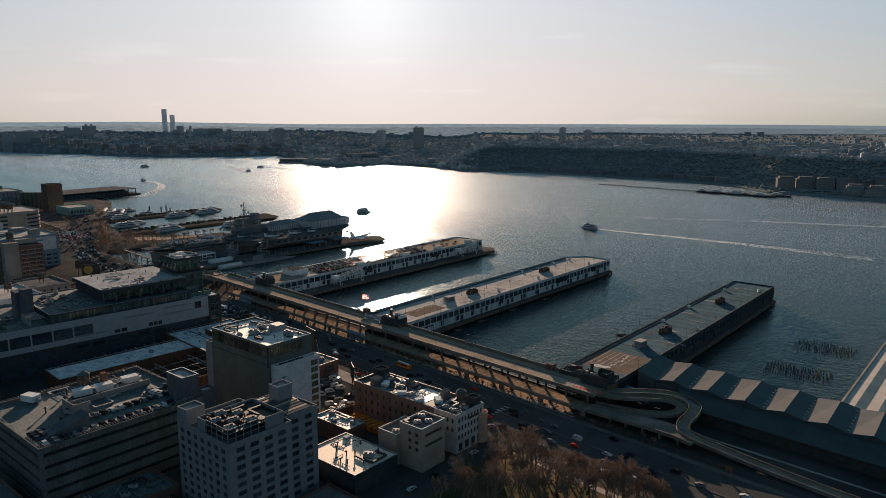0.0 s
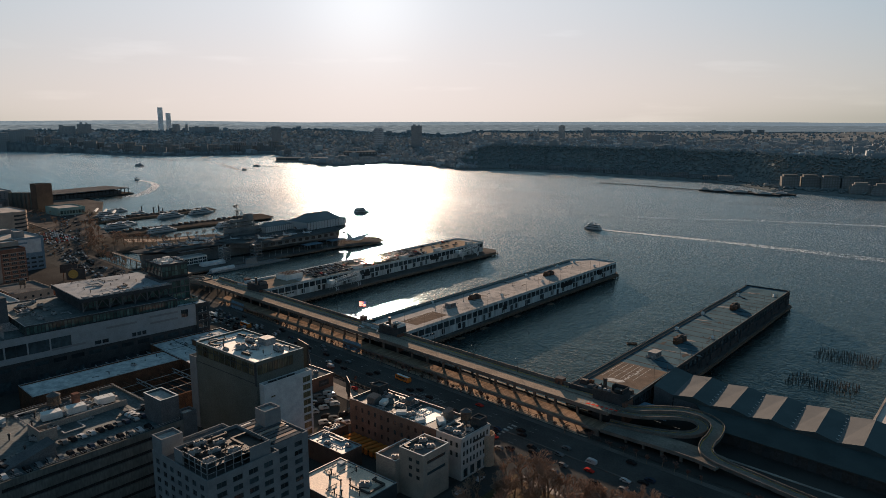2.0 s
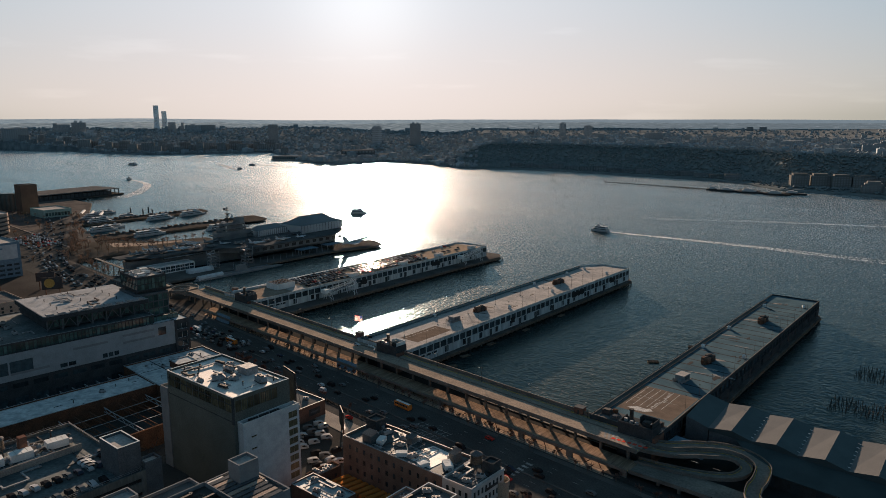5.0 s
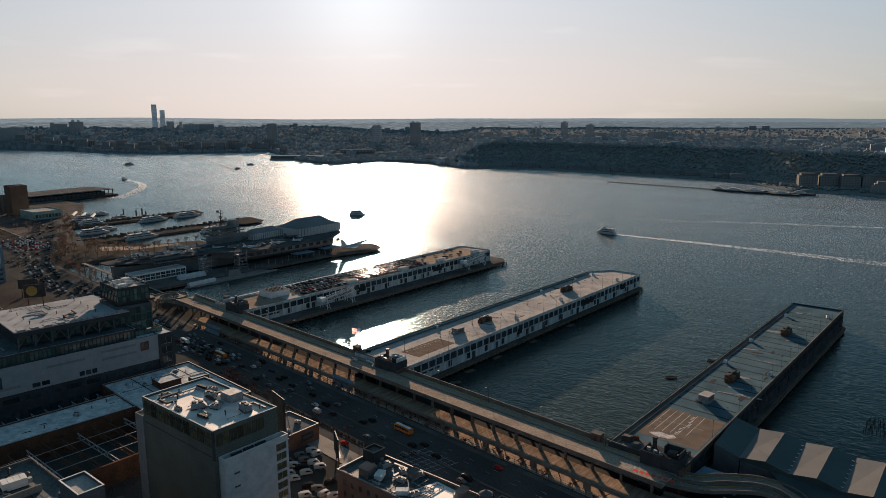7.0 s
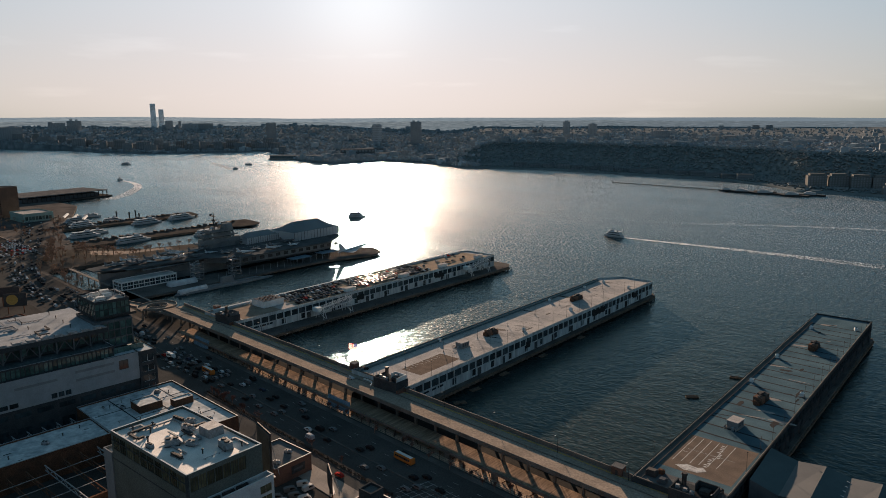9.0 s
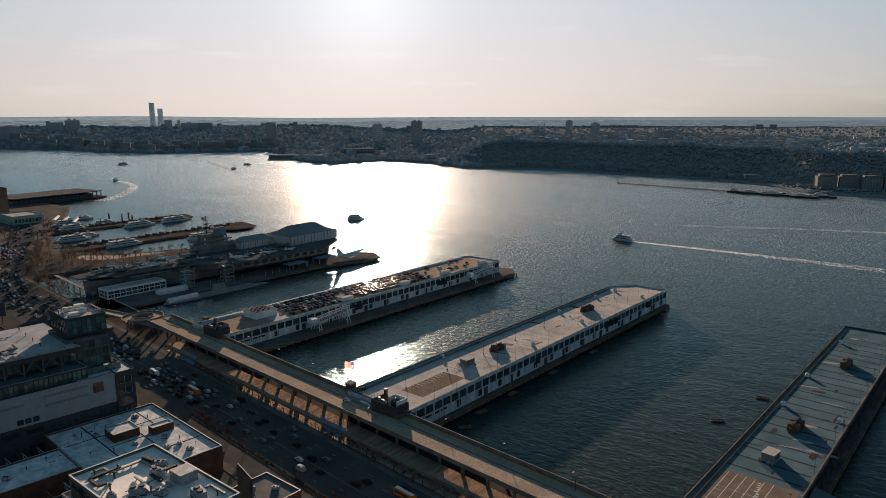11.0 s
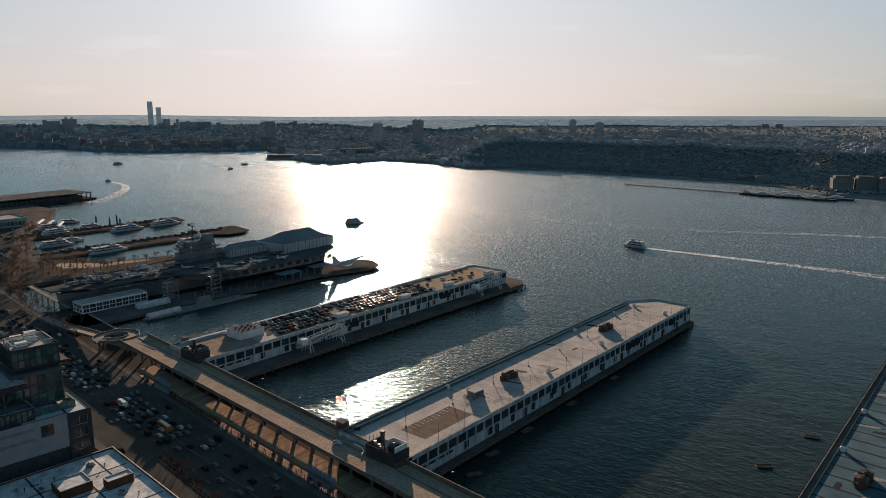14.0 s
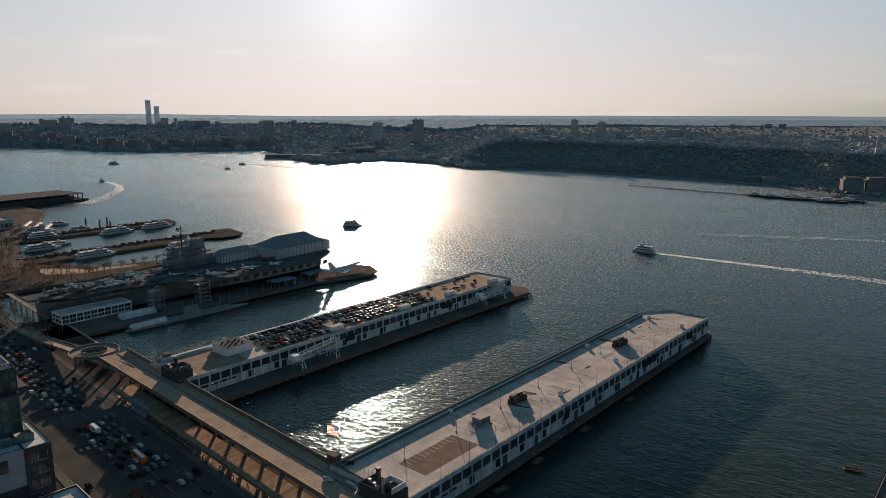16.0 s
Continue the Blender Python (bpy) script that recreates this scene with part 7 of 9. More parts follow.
for i, (x0, x1, y0, y1, h, m) in enumerate(((-300, -262, -190, -150, 24, RUST), (-258, -214, -188, -160, 30, PANEL), (-250, -205, -225, -195, 27, BROWN), (-330, -290, -140, -110, 18, TAN),
                                            (-420, -390, -150, -112, 30, PANEL), (-1065, -1008, 62, 108, 33, NEARPANEL), (-1010, -960, 40, 85, 22, GREYPANEL), (-320, -262, -100, -74, 9, BRICK),
                                            (-640, -590, -110, -60, 34, PANEL), (-860, -815, 20, 60, 16, BRICK), (-900, -830, -20, 35, 30, NEARPANEL))):
    building("city_block", "mid-rise city building with rows of windows", x0, x1, y0, y1, 3, h, m, ROOFGREY if i % 4 == 1 else ROOFDARK,
             grids={"+x": ((1, y1 - y0 - 1, 2, h - 5, int((y1 - y0) / 6), max(1, int(h / 4)), 1.7, 1.8),), "-y": ((1, x1 - x0 - 1, 2, h - 5, int((x1 - x0) / 6), max(1, int(h / 4)), 1.7, 1.8),)})
    gear("tank" if i % 2 else "big", (x0 + x1) / 2, (y0 + y1) / 2, h, 20 * i, 1.0)
building("vent_tower", "windowless brown brick ventilation tower by the river", -948, -924, 116, 140, 3, 47, BROWN, ROOFDARK, category="tower")


def billboard(x, y, z, turn, w, h, base, face, label):
    root = thing("billboard", label, "billboard", x, y, z, turn)
    part("panel", Mesh().box(-w / 2, w / 2, -0.2, 0.2, base, base + h), face, root)
    part("frame", Mesh().box(-w / 2 - 0.3, w / 2 + 0.3, 0.21, 0.6, base - 0.4, base + h + 0.4), DARKSTEEL, root)
    for s in (-0.4, 0.0, 0.4):
        part("brace", Mesh().beam((s * w, 0.7, base + h * 0.9), (s * w, 3.4, base - 0.2), 0.22), STEEL, root)
    part("catwalk", Mesh().box(-w / 2, w / 2, 0.61, 1.7, base - 0.3, base - 0.15), STEEL, root)
    for s in (-0.35, 0.35):
        part("post", Mesh().box(s * w - 0.3, s * w + 0.3, 0.3, 0.9, 0, base), RUST, root)
    return root


billboard(37, -121.5, 3, -14, 11, 16, 25, DARKPANEL, "tall dark billboard on a rusty steel mast")
billboard(34.5, -90.5, 3, -33, 9, 8, 4, DARKPANEL, "dark billboard over the parking yard")
sm = billboard(-350.6, -67.2, 3, 60, 15, 9.5, 6, DARKPANEL, "black billboard with a plain round yellow shape")
part("yellow_disc", Mesh().tube((-2, -0.21, 11.0), (-2, -0.3, 11.0), 4.0, 4.0, 24), mat("dull_yellow_print", (0.30, 0.22, 0.07), (0.25, 0.18, 0.06), 0.8), sm)
billboard(-378, -62, 3, 60, 14, 7, 8, DARKPANEL, "plain dark billboard by the avenue")


# ---- avenue, park, cars and trees ----
def road_sheet(name, x0, x1, y0, y1, z, material, label):
    ob = setting(name, Mesh().box(x0, x1, y0, y1, z - 0.3, z), material, label)
    ob.matrix_world = BANK
    return ob


road_sheet("road", -1100, 420, -72, -25, 3.02, ASPHALT, "wide dark riverside avenue with lane lines")
road_sheet("pavement_bikeway", -1100, 420, -29.5, -26.5, 3.10, PAVE, "pale path along the foot of the viaduct")
# Paler warm strip put in where sun patches brighten the dark ground.
road_sheet("pavement_under_roadway", -200, 156, -25.4, -13, 3.04, UNDERWAY, "pale warm concrete under the elevated roadway, coloured as sunlit")
road_sheet("pavement_median", -96, 59, -61.2, -57.6, 3.18, CITY, "planted median of the avenue")
road_sheet("pavement_median_strip", -420, 420, -47.2, -46.4, 3.22, PAVE, "narrow concrete median")
road_sheet("pavement_kerb", -300, 6, -76, -72.2, 3.17, PAVE, "grey pavement along the avenue")
# Piece of the same pavement, made paler where sun falls by the yard.
road_sheet("pavement_kerb_yard", 6.02, 62, -77, -67, 3.17, CONCRETE, "pavement by the yard in paler concrete painted as sunlit")
road_sheet("pavement_kerb_corner", 62.02, 140, -76, -72.2, 3.17, PAVE, "grey pavement by the brick loft")
setting("road_side_street", Mesh().box(50, 134, -97.5, -86, 2.7, 3.03), ASPHALT, "side street beside the brick loft")
setting("road_cross_street", Mesh().box(134.5, 147, -260, -98, 2.7, 3.025), ASPHALT, "cross street along the park")
setting("ground_park", Mesh().prism([(147.5, -260), (260, -260), (330, -113), (147.5, -98)], 2.8, 3.12), SOIL, "bare brown park ground with paths")
setting("pavement_park_path", Mesh().prism([(150, -101), (330, -121), (331, -117.5), (150, -97.5)], 3.13, 3.2), CONCRETE, "pale path along the park edge")
dash = Mesh().box(-1.5, 1.5, -0.08, 0.08, 3.03, 3.036).data("lane_dash", LINE)
marks = thing("lane_marking", "white painted lane lines on the avenue", "road marking")
marks.matrix_world = BANK
for y in (-35.2, -38.8, -50.8, -54.4):
    for i in range(30):
        part("lane_dash", dash, LINE, marks).location = (-230 + 13 * i, y, 0)
for x0 in (122, -150):
    for k in range(8):
        part("crossing_bar", Mesh().box(x0, x0 + 3.2, -61 + 3 * k, -59.6 + 3 * k, 3.03, 3.036), LINE, marks)

for k in range(7):
    part("box_junction_bar", Mesh().prism([(56 + 3.2 * k, -62), (56.25 + 3.2 * k, -62), (60.25 + 3.2 * k, -41), (60 + 3.2 * k, -41)], 3.03, 3.036), LINE, marks)
    part("box_junction_bar", Mesh().box(56 + 0.55 * k, 76 + 0.55 * k, -61.5 + 3.2 * k, -61.3 + 3.2 * k, 3.038, 3.042), LINE, marks)

PAINTS = [mat(f"car_paint_{n}", c, [v * 0.9 for v in c], 0.1, 0.0, bump=0, grain=0.03, spec=0.003) for n, c in
          (("white", (0.36, 0.36, 0.36)), ("black", (0.02, 0.02, 0.022)), ("silver", (0.32, 0.33, 0.34)), ("grey", (0.11, 0.115, 0.12)), ("red", (0.28, 0.03, 0.025)),
           ("blue", (0.03, 0.04, 0.06)), ("yellow", (0.6, 0.36, 0.03)))]


def car_meshes(kind):
    """Body and glasshouse of a car, along x."""
    if kind == "van":
        prof = [(-2.6, 0.35), (2.5, 0.35), (2.6, 0.9), (2.1, 1.25), (1.6, 2.1), (0.2, 2.3), (-1.6, 2.25), (-2.6, 1.95), (-2.65, 1.0)]
        win = [(1.95, 1.3), (1.55, 2.0), (-0.4, 2.0), (-0.4, 1.3)]
        w, low = 0.98, 0.0
    else:
        t = 0.25 if kind == "suv" else 0.0
        prof = [(-2.25, 0.35), (2.2, 0.35), (2.3, 0.62), (2.2, 0.85 + t * 0.5), (1.15, 0.98 + t * 0.6), (0.35, 1.42 + t), (-1.35, 1.45 + t), (-2.1, 1.02 + t), (-2.3, 0.9)]
        win = [(1.0, 1.0 + t * 0.6), (0.3, 1.36 + t), (-1.3, 1.39 + t), (-1.95, 1.03 + t)]
        w, low = 0.9, 0.0

    def side(points, half, tuck):
        zmax = max(z for _, z in points)
        l = [(x, half - tuck * max(0, (z - 0.95)) / max(0.1, zmax - 0.95), z) for x, z in points]
        return [l, [(x, -y, z) for x, y, z in l]]

    body = Mesh().loft(side(prof, w, 0.16))
    glassh = Mesh().loft(side(win, w + 0.012, 0.15))
    return body, glassh


CARGLASS = mat("car_window", (0.012, 0.013, 0.014), (0.02, 0.02, 0.02), 0.14, bump=0, spec=0.03)
WHEEL = Mesh().tube((0, -0.12, 0), (0, 0.12, 0), 0.33, 0.33, 10).data("wheel", RUBBER)
CAR = {}
for kind in ("sedan", "suv", "van"):
    body, glassh = car_meshes(kind)
    gm = glassh.data("side_window", CARGLASS)
    for i, p in enumerate(PAINTS):
        CAR[kind, i] = (body.data("body", p), gm)
        low = Mesh().add(body.v, body.f).use(1)
        for x in (-1.4, 1.4):
            for y in (-0.82, 0.82):
                low.tube((x, y - 0.12, 0.33), (x, y + 0.12, 0.33), 0.33, 0.33, 8)
        CAR[kind, i, "far"] = (low.data("body", p, RUBBER), gm)
COLOURS = ["white", "black", "silver", "grey", "red", "blue", "yellow"]


def put_car(m, kind, paint, wheels=True, group="", where="on the avenue"):
    body, gm = CAR[kind, paint] if wheels else CAR[kind, paint, "far"]
    ob = new("van" if kind == "van" else "car", body)
    tagged(ob, f"{COLOURS[paint]} {'van' if kind == 'van' else 'passenger car'} with dark windows {where}", "van" if kind == "van" else "car", group)
    ob.matrix_world = m
    w = new("side_window", gm)
    w.parent = ob
    if wheels:
        for x in (-1.4, 1.4):
            for y in (-0.82, 0.82):
                k = new("wheel", WHEEL)
                k.parent, k.location = ob, (x, y, 0.33)
    return ob


def car_stuff(name, label, cars):
    """Many small cars far off, joined into one mesh."""
    g, mats = Mesh(), [*PAINTS, CARGLASS]
    kinds = {k: car_meshes(k) for k in ("sedan", "suv", "van")}
    for m, kind, paint in cars:
        for mesh, slot in zip(kinds[kind], (paint, len(PAINTS))):
            g.use(slot).add([m @ Vector(v) for v in mesh.v], mesh.f)
    tagged(part(name, g, mats), label, "cars", kind="stuff")


rng = random.Random(21)


def pick():
    return rng.choices((0, 1, 2, 3, 4, 5, 6), (7, 38, 8, 42, 2, 3, 0))[0]


distant = []


def traffic(x0, x1, lanes, gap, jitter, turn):
    for y in lanes:
        x = x0 + rng.uniform(0, gap)
        while x < x1:
            m = BANK @ pose(x, y + rng.uniform(-0.3, 0.3), 3.03, 0, 0, turn + rng.uniform(-2, 2))
            kind = rng.choices(("sedan", "suv", "van"), (5, 4, 1))[0]
            if x < -215:
                distant.append((m, kind, pick()))
            else:
                put_car(m, kind, pick(), x > -60, "cars on the avenue")
            x += gap + rng.uniform(0, jitter)


traffic(-330, -194, (-41.8, -45.2, -48.8, -52.4, -55.6), 6.6, 5, 180)
traffic(-174, -104, (-40.4, -43.8, -47.2, -50.6, -54), 6.8, 6, 180)
traffic(-330, -100, (-33.5, -37), 26, 50, 0)
traffic(-98, -22, (-38, -42, -46, -50.5), 11, 18, 180)
traffic(-98, 230, (-33.5,), 34, 60, 0)
traffic(-20, 84, (-40.6, -44.5, -49, -53), 13, 30, 180)
traffic(84, 230, (-49, -52.6, -56.2), 13, 30, 0)
traffic(-200, 120, (-69.5,), 26, 60, 0)
traffic(128, 250, (-42, -45.5, -60, -63.5), 11, 34, 180)
for i in range(9):
    put_car(pose(139 + rng.uniform(-0.3, 0.3), -112 - 14 * i, 3.03, 0, 0, 90), rng.choice(("sedan", "suv")), pick(), True, "cars at the kerb", "parked at the kerb")


def bus(m, paint, label, l=11.0, top=None):
    root = thing("bus", label, "bus")
    root.matrix_world = m
    body = part("body", Mesh().loft([[(-l / 2, s * 1.25, 0.4), (l / 2, s * 1.25, 0.4), (l / 2 + 0.15, s * 1.25, 1.4), (l / 2, s * 1.22, 2.9), (l / 2 - 0.3, s * 1.0, 3.1), (-l / 2 + 0.2, s * 1.0, 3.1), (-l / 2, s * 1.22, 2.9)]
                          for s in (1, -1)]), paint, root)
    for s in (1, -1):
        for k in range(8):
            x = -l / 2 + 0.8 + k * (l - 1.6) / 8
            part("side_window", Mesh().box(x, x + (l - 1.6) / 8 - 0.2, min(s * 1.252, s * 1.27), max(s * 1.252, s * 1.27), 1.6, 2.5), GLASS, body)
    part("roof_panel", Mesh().box(-l / 2 + 0.5, l / 2 - 0.6, -0.8, 0.8, 3.1, 3.16), top or WHITE, root)
    for x in (-3.2, 3.4):
        for y in (-1.1, 1.1):
            part("wheel", Mesh().tube((x, y - 0.14, 0.5), (x, y + 0.14, 0.5), 0.5, 0.5, 10), RUBBER, root)


put_car(pose(-36.5, -3.2, 14.02, 0, 0, 60), "suv", 1, True, "", "parked by the kiosk")
put_car(BANK @ pose(-34, -8.5, 12.82, 0, 0, 8), "sedan", 0, True, "", "on the elevated roadway")
bus(BANK @ pose(40, -37.2, 3.03), ORANGE, "orange school bus with a white roof panel on the avenue")
bus(BANK @ pose(-121, -45.5, 3.03), ORANGE, "orange school bus queueing in traffic")
bus(BANK @ pose(-163, -49, 3.03), WHITE, "white box bus queueing in traffic", 8)

# cars on the garage roof and in the yard by the hotel
for i in range(14):
    put_car(pose(38.5, -255 + 4.0 * i if i < 3 else -248 + 3.4 * i, 33.6, 0, 0, 180 + rng.uniform(-4, 4)), rng.choice(("sedan", "suv")), rng.choice((1, 1, 3, 3, 3, 5, 2)), False, "cars on the garage roof", "parked on the garage roof")
for i in range(15):
    put_car(pose(50.5, -258 + 3.6 * i, 33.6, 0, 0, rng.uniform(-5, 5)), rng.choice(("sedan", "suv")), rng.choice((1, 1, 3, 3, 3, 5, 2)), False, "cars on the garage roof", "parked on the garage roof")
for i in range(8):
    put_car(pose(30 + 2.8 * (i % 4), -206 + 7 * (i // 4), 33.6, 0, 0, 90), rng.choice(("sedan", "suv")), rng.choice((1, 1, 3, 3, 3, 5, 2)), False, "cars on the garage roof", "parked on the garage roof")
for i in range(12):
    put_car(pose(44 - 2.6 * (i % 3), -258 + 2.7 * (i // 3), 33.6, 0, 0, 15), "sedan", rng.choice((1, 1, 3, 3, 5)), False, "cars on the garage roof", "parked on the garage roof")
for j in range(5):
    for i in range(10):
        x, y = 14.5 + 4.6 * i + rng.uniform(-0.5, 0.5), -118.5 + 6.6 * j + 0.9 * (i % 2) + rng.uniform(-0.4, 0.4)
        if rng.random() < 0.8 and (x - 34.5) ** 2 + (y + 90.5) ** 2 > 30 and (x - 37) ** 2 + (y + 121.5) ** 2 > 36 and not (x < 17 and y > -103):
            put_car(pose(x, y, 3.03, 0, 0, 62 + rng.choice((0, 0, -14, 20)) + rng.uniform(-5, 5)), "van", rng.choices((0, 2, 3, 1), (7, 2, 2, 1))[0], False, "vans in the yard", "parked in the yard")
sign_shop = building("low_shop", "low dark brick shop with a tar roof and wall sign", -10, 11.5, -99, -80.5, 3, 10.3, BRICK, ROOFDARK, parapet=0.5, coping=STEEL)
part("wall_sign", Mesh().box(21.51, 21.6, 8, 15, 2.2, 5.6), DARKSTEEL, sign_shop, "dark sign panel")
part("sign_bar", Mesh().box(21.61, 21.64, 9.2, 13.8, 3.4, 4.3), GREYPANEL, sign_shop)
for x, y in ((-4, -92), (3, -86), (7, -95)):
    gear("hvac", x, y, 10.3, 20, 0.8)
put_car(BANK @ pose(30.3, -64.9, 3.03, 0, 0, 180), "suv", 4, True, "cars on the avenue")
for i in range(9):
    bus(pose(70 + 3.4 * i, -123, 3.03, 0, 0, 80), ORANGE if i < 8 else WHITE, "orange school bus parked in the yard", 9, ORANGE)

# cars on the roof of the first pier
cars = []
for row in range(6):
    x = -201.5 + 5.4 * row
    for i in range(50):
        y = 61 + 3.05 * i + 0.6 * (row % 2)
        if rng.random() < (0.9 if (61 < y < 112 or 128 < y < 210) else 0.3) and not (row == 5 and (105 < y < 119 or 168 < y < 182)):
            cars.append((pose(x, y, 14.02, rng.gauss(0, 0.8), rng.gauss(0, 0.8), 180 * rng.randint(0, 1) + rng.uniform(-2, 2)), rng.choice(("sedan", "suv")), pick()))
for i in range(12):
    cars.append((pose(-203 + rng.uniform(0, 30), 215 + rng.uniform(0, 60), 14.02, 0, 0, rng.uniform(0, 180)), "sedan", pick()))
car_stuff("parked_cars", "rows of cars parked on the pier roof", cars)
cars = []
for row in range(9):
    for i in range(13):
        if rng.random() < 0.8:
            cars.append((pose(-600 - 11 * row - 0.9 * i, 8 + 3.0 * i + 1.2 * row, 3.03, 0, 0, -5 + rng.uniform(-3, 3)), rng.choice(("sedan", "suv")), rng.choice((0, 0, 2, 2, 1, 3, 4))))
for i in range(90):
    cars.append((BANK @ pose(-340 - 7 * i + rng.uniform(-3, 3), rng.choice((-33, -36, -40, -52, -56)), 3.03), "sedan", pick()))
BEND = [(-330, -31), (-400, -25), (-460, -15), (-520, 2), (-600, 33), (-680, 68), (-770, 104), (-900, 150), (-1000, 190)]
bend = curve([(x, y, 3.06) for x, y in BEND], 8)
setting("road_bend", strip(bend, (-10, 17), 0, 0.4), ASPHALT, "avenue curving along the river toward the ferry piers")
for k in range(230):
    i = rng.randrange(2, len(bend) - 2)
    d = (bend[i + 1] - bend[i - 1]).normalized()
    lane = rng.choice((-7.5, -4, 3.5, 7, 10.5, 14))
    p = bend[i] + Vector((-d.y, d.x, 0)) * lane + d * rng.uniform(-5, 5)
    cars.append((pose(p.x, p.y, 3.07, 0, 0, math.degrees(math.atan2(d.y, d.x)) + (180 if lane > 0 else 0)), rng.choice(("sedan", "sedan", "suv", "van")), pick()))
car_stuff("parked_cars", "cars in the riverside lot and on the avenue beyond", cars + distant)


def limb(g, tw, p, d, length, r, depth, rng):
    """One branch and its forks: thick ones into g, twigs into tw."""
    q = p + d * length
    (g if r > 0.1 else tw).tube(p, q, max(r, 0.06), max(r * 0.62, 0.045), 5 if r > 0.1 else 3, False)
    if depth == 0:
        return
    for k in range(3 if depth > 2 else 4):
        axis = Vector((rng.uniform(-1, 1), rng.uniform(-1, 1), rng.uniform(-0.3, 0.6)))
        e = (d + axis * rng.uniform(0.5, 0.95)).normalized()
        e.z = max(e.z, -0.05)
        limb(g, tw, p + d * length * rng.uniform(0.5, 1.0), e, length * rng.uniform(0.55, 0.8), r * 0.58, depth - 1, rng)


def bare_tree(seed, h, twigmat, label, depth=5):
    root = thing("tree", label, "tree")
    r, g, tw = random.Random(seed), Mesh(), Mesh()
    limb(g, tw, Vector((0, 0, -0.1)), Vector((r.uniform(-0.08, 0.08), r.uniform(-0.08, 0.08), 1)).normalized(), h * 0.34, h * 0.022, depth, r)
    part("trunk", g, BARK, root)
    part("crown", tw, twigmat, root, "bare fine twigs")
    return root


TREES = [bare_tree(s, h, TWIG, "bare winter tree with brown twigs") for s, h in ((1, 18), (2, 16), (3, 20), (4, 14))]
BUDS = [bare_tree(s, h, REDTWIG, "small bare tree with reddish buds") for s, h in ((7, 7), (8, 6))]
placed = set()


def plant(pool, x, y, z, size=1.0, group="park trees"):
    t = rng.choice(pool)
    m = pose(x, y, z, 0, 0, rng.uniform(0, 360))
    if t not in placed:
        placed.add(t)
        t.matrix_world = m
        t["group"] = group
        return
    ob = copy_thing(t, m)
    ob["group"] = group
    s = size * rng.uniform(0.8, 1.2)
    ob.scale = (s, s, s)


for i in range(84):
    x = rng.uniform(149, 226)
    lo, hi = -170 + (x - 140) * 0.80, -100 - (x - 150) * 0.085
    plant(TREES, x, rng.uniform(lo, hi) if lo < hi else hi, 3.1)
for i in range(14):
    p = bank(rng.uniform(-92, -52) if i < 9 else rng.uniform(-95, 50), -59.4 + rng.uniform(-1, 1))
    plant(BUDS, p.x, p.y, 3.15, 0.9, "median trees")
for i in range(14):
    p = bank(60 + 7 * i, -67 + rng.uniform(-3, 3))
    plant(BUDS, p.x, p.y, 3.05, 0.9, "median trees")
for i in range(30):
    p = bank(-300 - 14 * i, -28 + rng.uniform(-4, 6))
    plant(TREES, p.x, p.y, 3.0, 0.55, "riverside trees")
for i in range(46):
    p = bank(-40 + 6.2 * i, -27.4 + rng.uniform(-1.6, 1.2))
    if rng.random() < 0.75:
        plant(BUDS, p.x, p.y, 3.08, 0.85, "trees by the roadway")
for i in range(44):
    k = i / 43
    plant(TREES, -518 - 130 * k + rng.uniform(-6, 6), 21 + 52 * k + rng.uniform(-4, 6), 3.0, 0.6, "riverside trees")
for i in range(40):
    plant(TREES, rng.uniform(-930, -700), rng.uniform(70, 125), 3.0, 0.55, "riverside trees")
for i in range(34):
    plant(TREES, (px := rng.uniform(-590, -496)), rng.uniform(44, 84) + max(0, px + 540) * 0.9, 3.2, 0.7, "pier park trees")
for i in range(12):
    plant(TREES, -496 + i % 2, 36 + 11.5 * i, 3.2, 0.7, "pier park trees")
for i in range(52):
    k = rng.randrange(8, len(bend) - 10)
    d = (bend[k + 1] - bend[k - 1]).normalized()
    p = bend[k] + Vector((-d.y, d.x, 0)) * -rng.choice((20, 22, 26, 30, -21))
    plant(TREES, p.x, p.y, 3.0, 0.6, "riverside trees")
for i in range(5):
    r_ = thing("conifer", "small dark green conifer in the park", "tree", 170 + 9 * i, -112 - 5 * (i % 3), 3.1)
    part("trunk", Mesh().tube((0, 0, 0), (0, 0, 1.2), 0.15, 0.12, 6), BARK, r_)
    g = Mesh()
    q = random.Random(i)
    for k in range(90):
        a, z = q.uniform(0, 6.28), q.uniform(0.8, 4.6)
        rr = (4.9 - z) * 0.34
        g.tube((0, 0, z + 0.2), (rr * math.cos(a), rr * math.sin(a), z - 0.2), 0.16, 0.03, 3)
    part("crown", g, HEDGE, r_)


def hedge_row(x0, x1, y, label):
    root = thing("hedge", label, "hedge")
    root.matrix_world = BANK
    q, g = random.Random(int(x0)), Mesh()
    for k in range(int((x1 - x0) * 7)):
        p = Vector((q.uniform(x0, x1), y + q.uniform(-0.9, 0.9), 3.2 + q.uniform(0, 0.25)))
        d = Vector((q.uniform(-1, 1), q.uniform(-1, 1), q.uniform(0, 1))).normalized()
        g.tube(p, p + d * 0.4, 0.2, 0.05, 3, False)
    part("leaf_mass", g, HEDGE, root)


hedge_row(-95, 58, -59.4, "low brown hedge along the planted median")


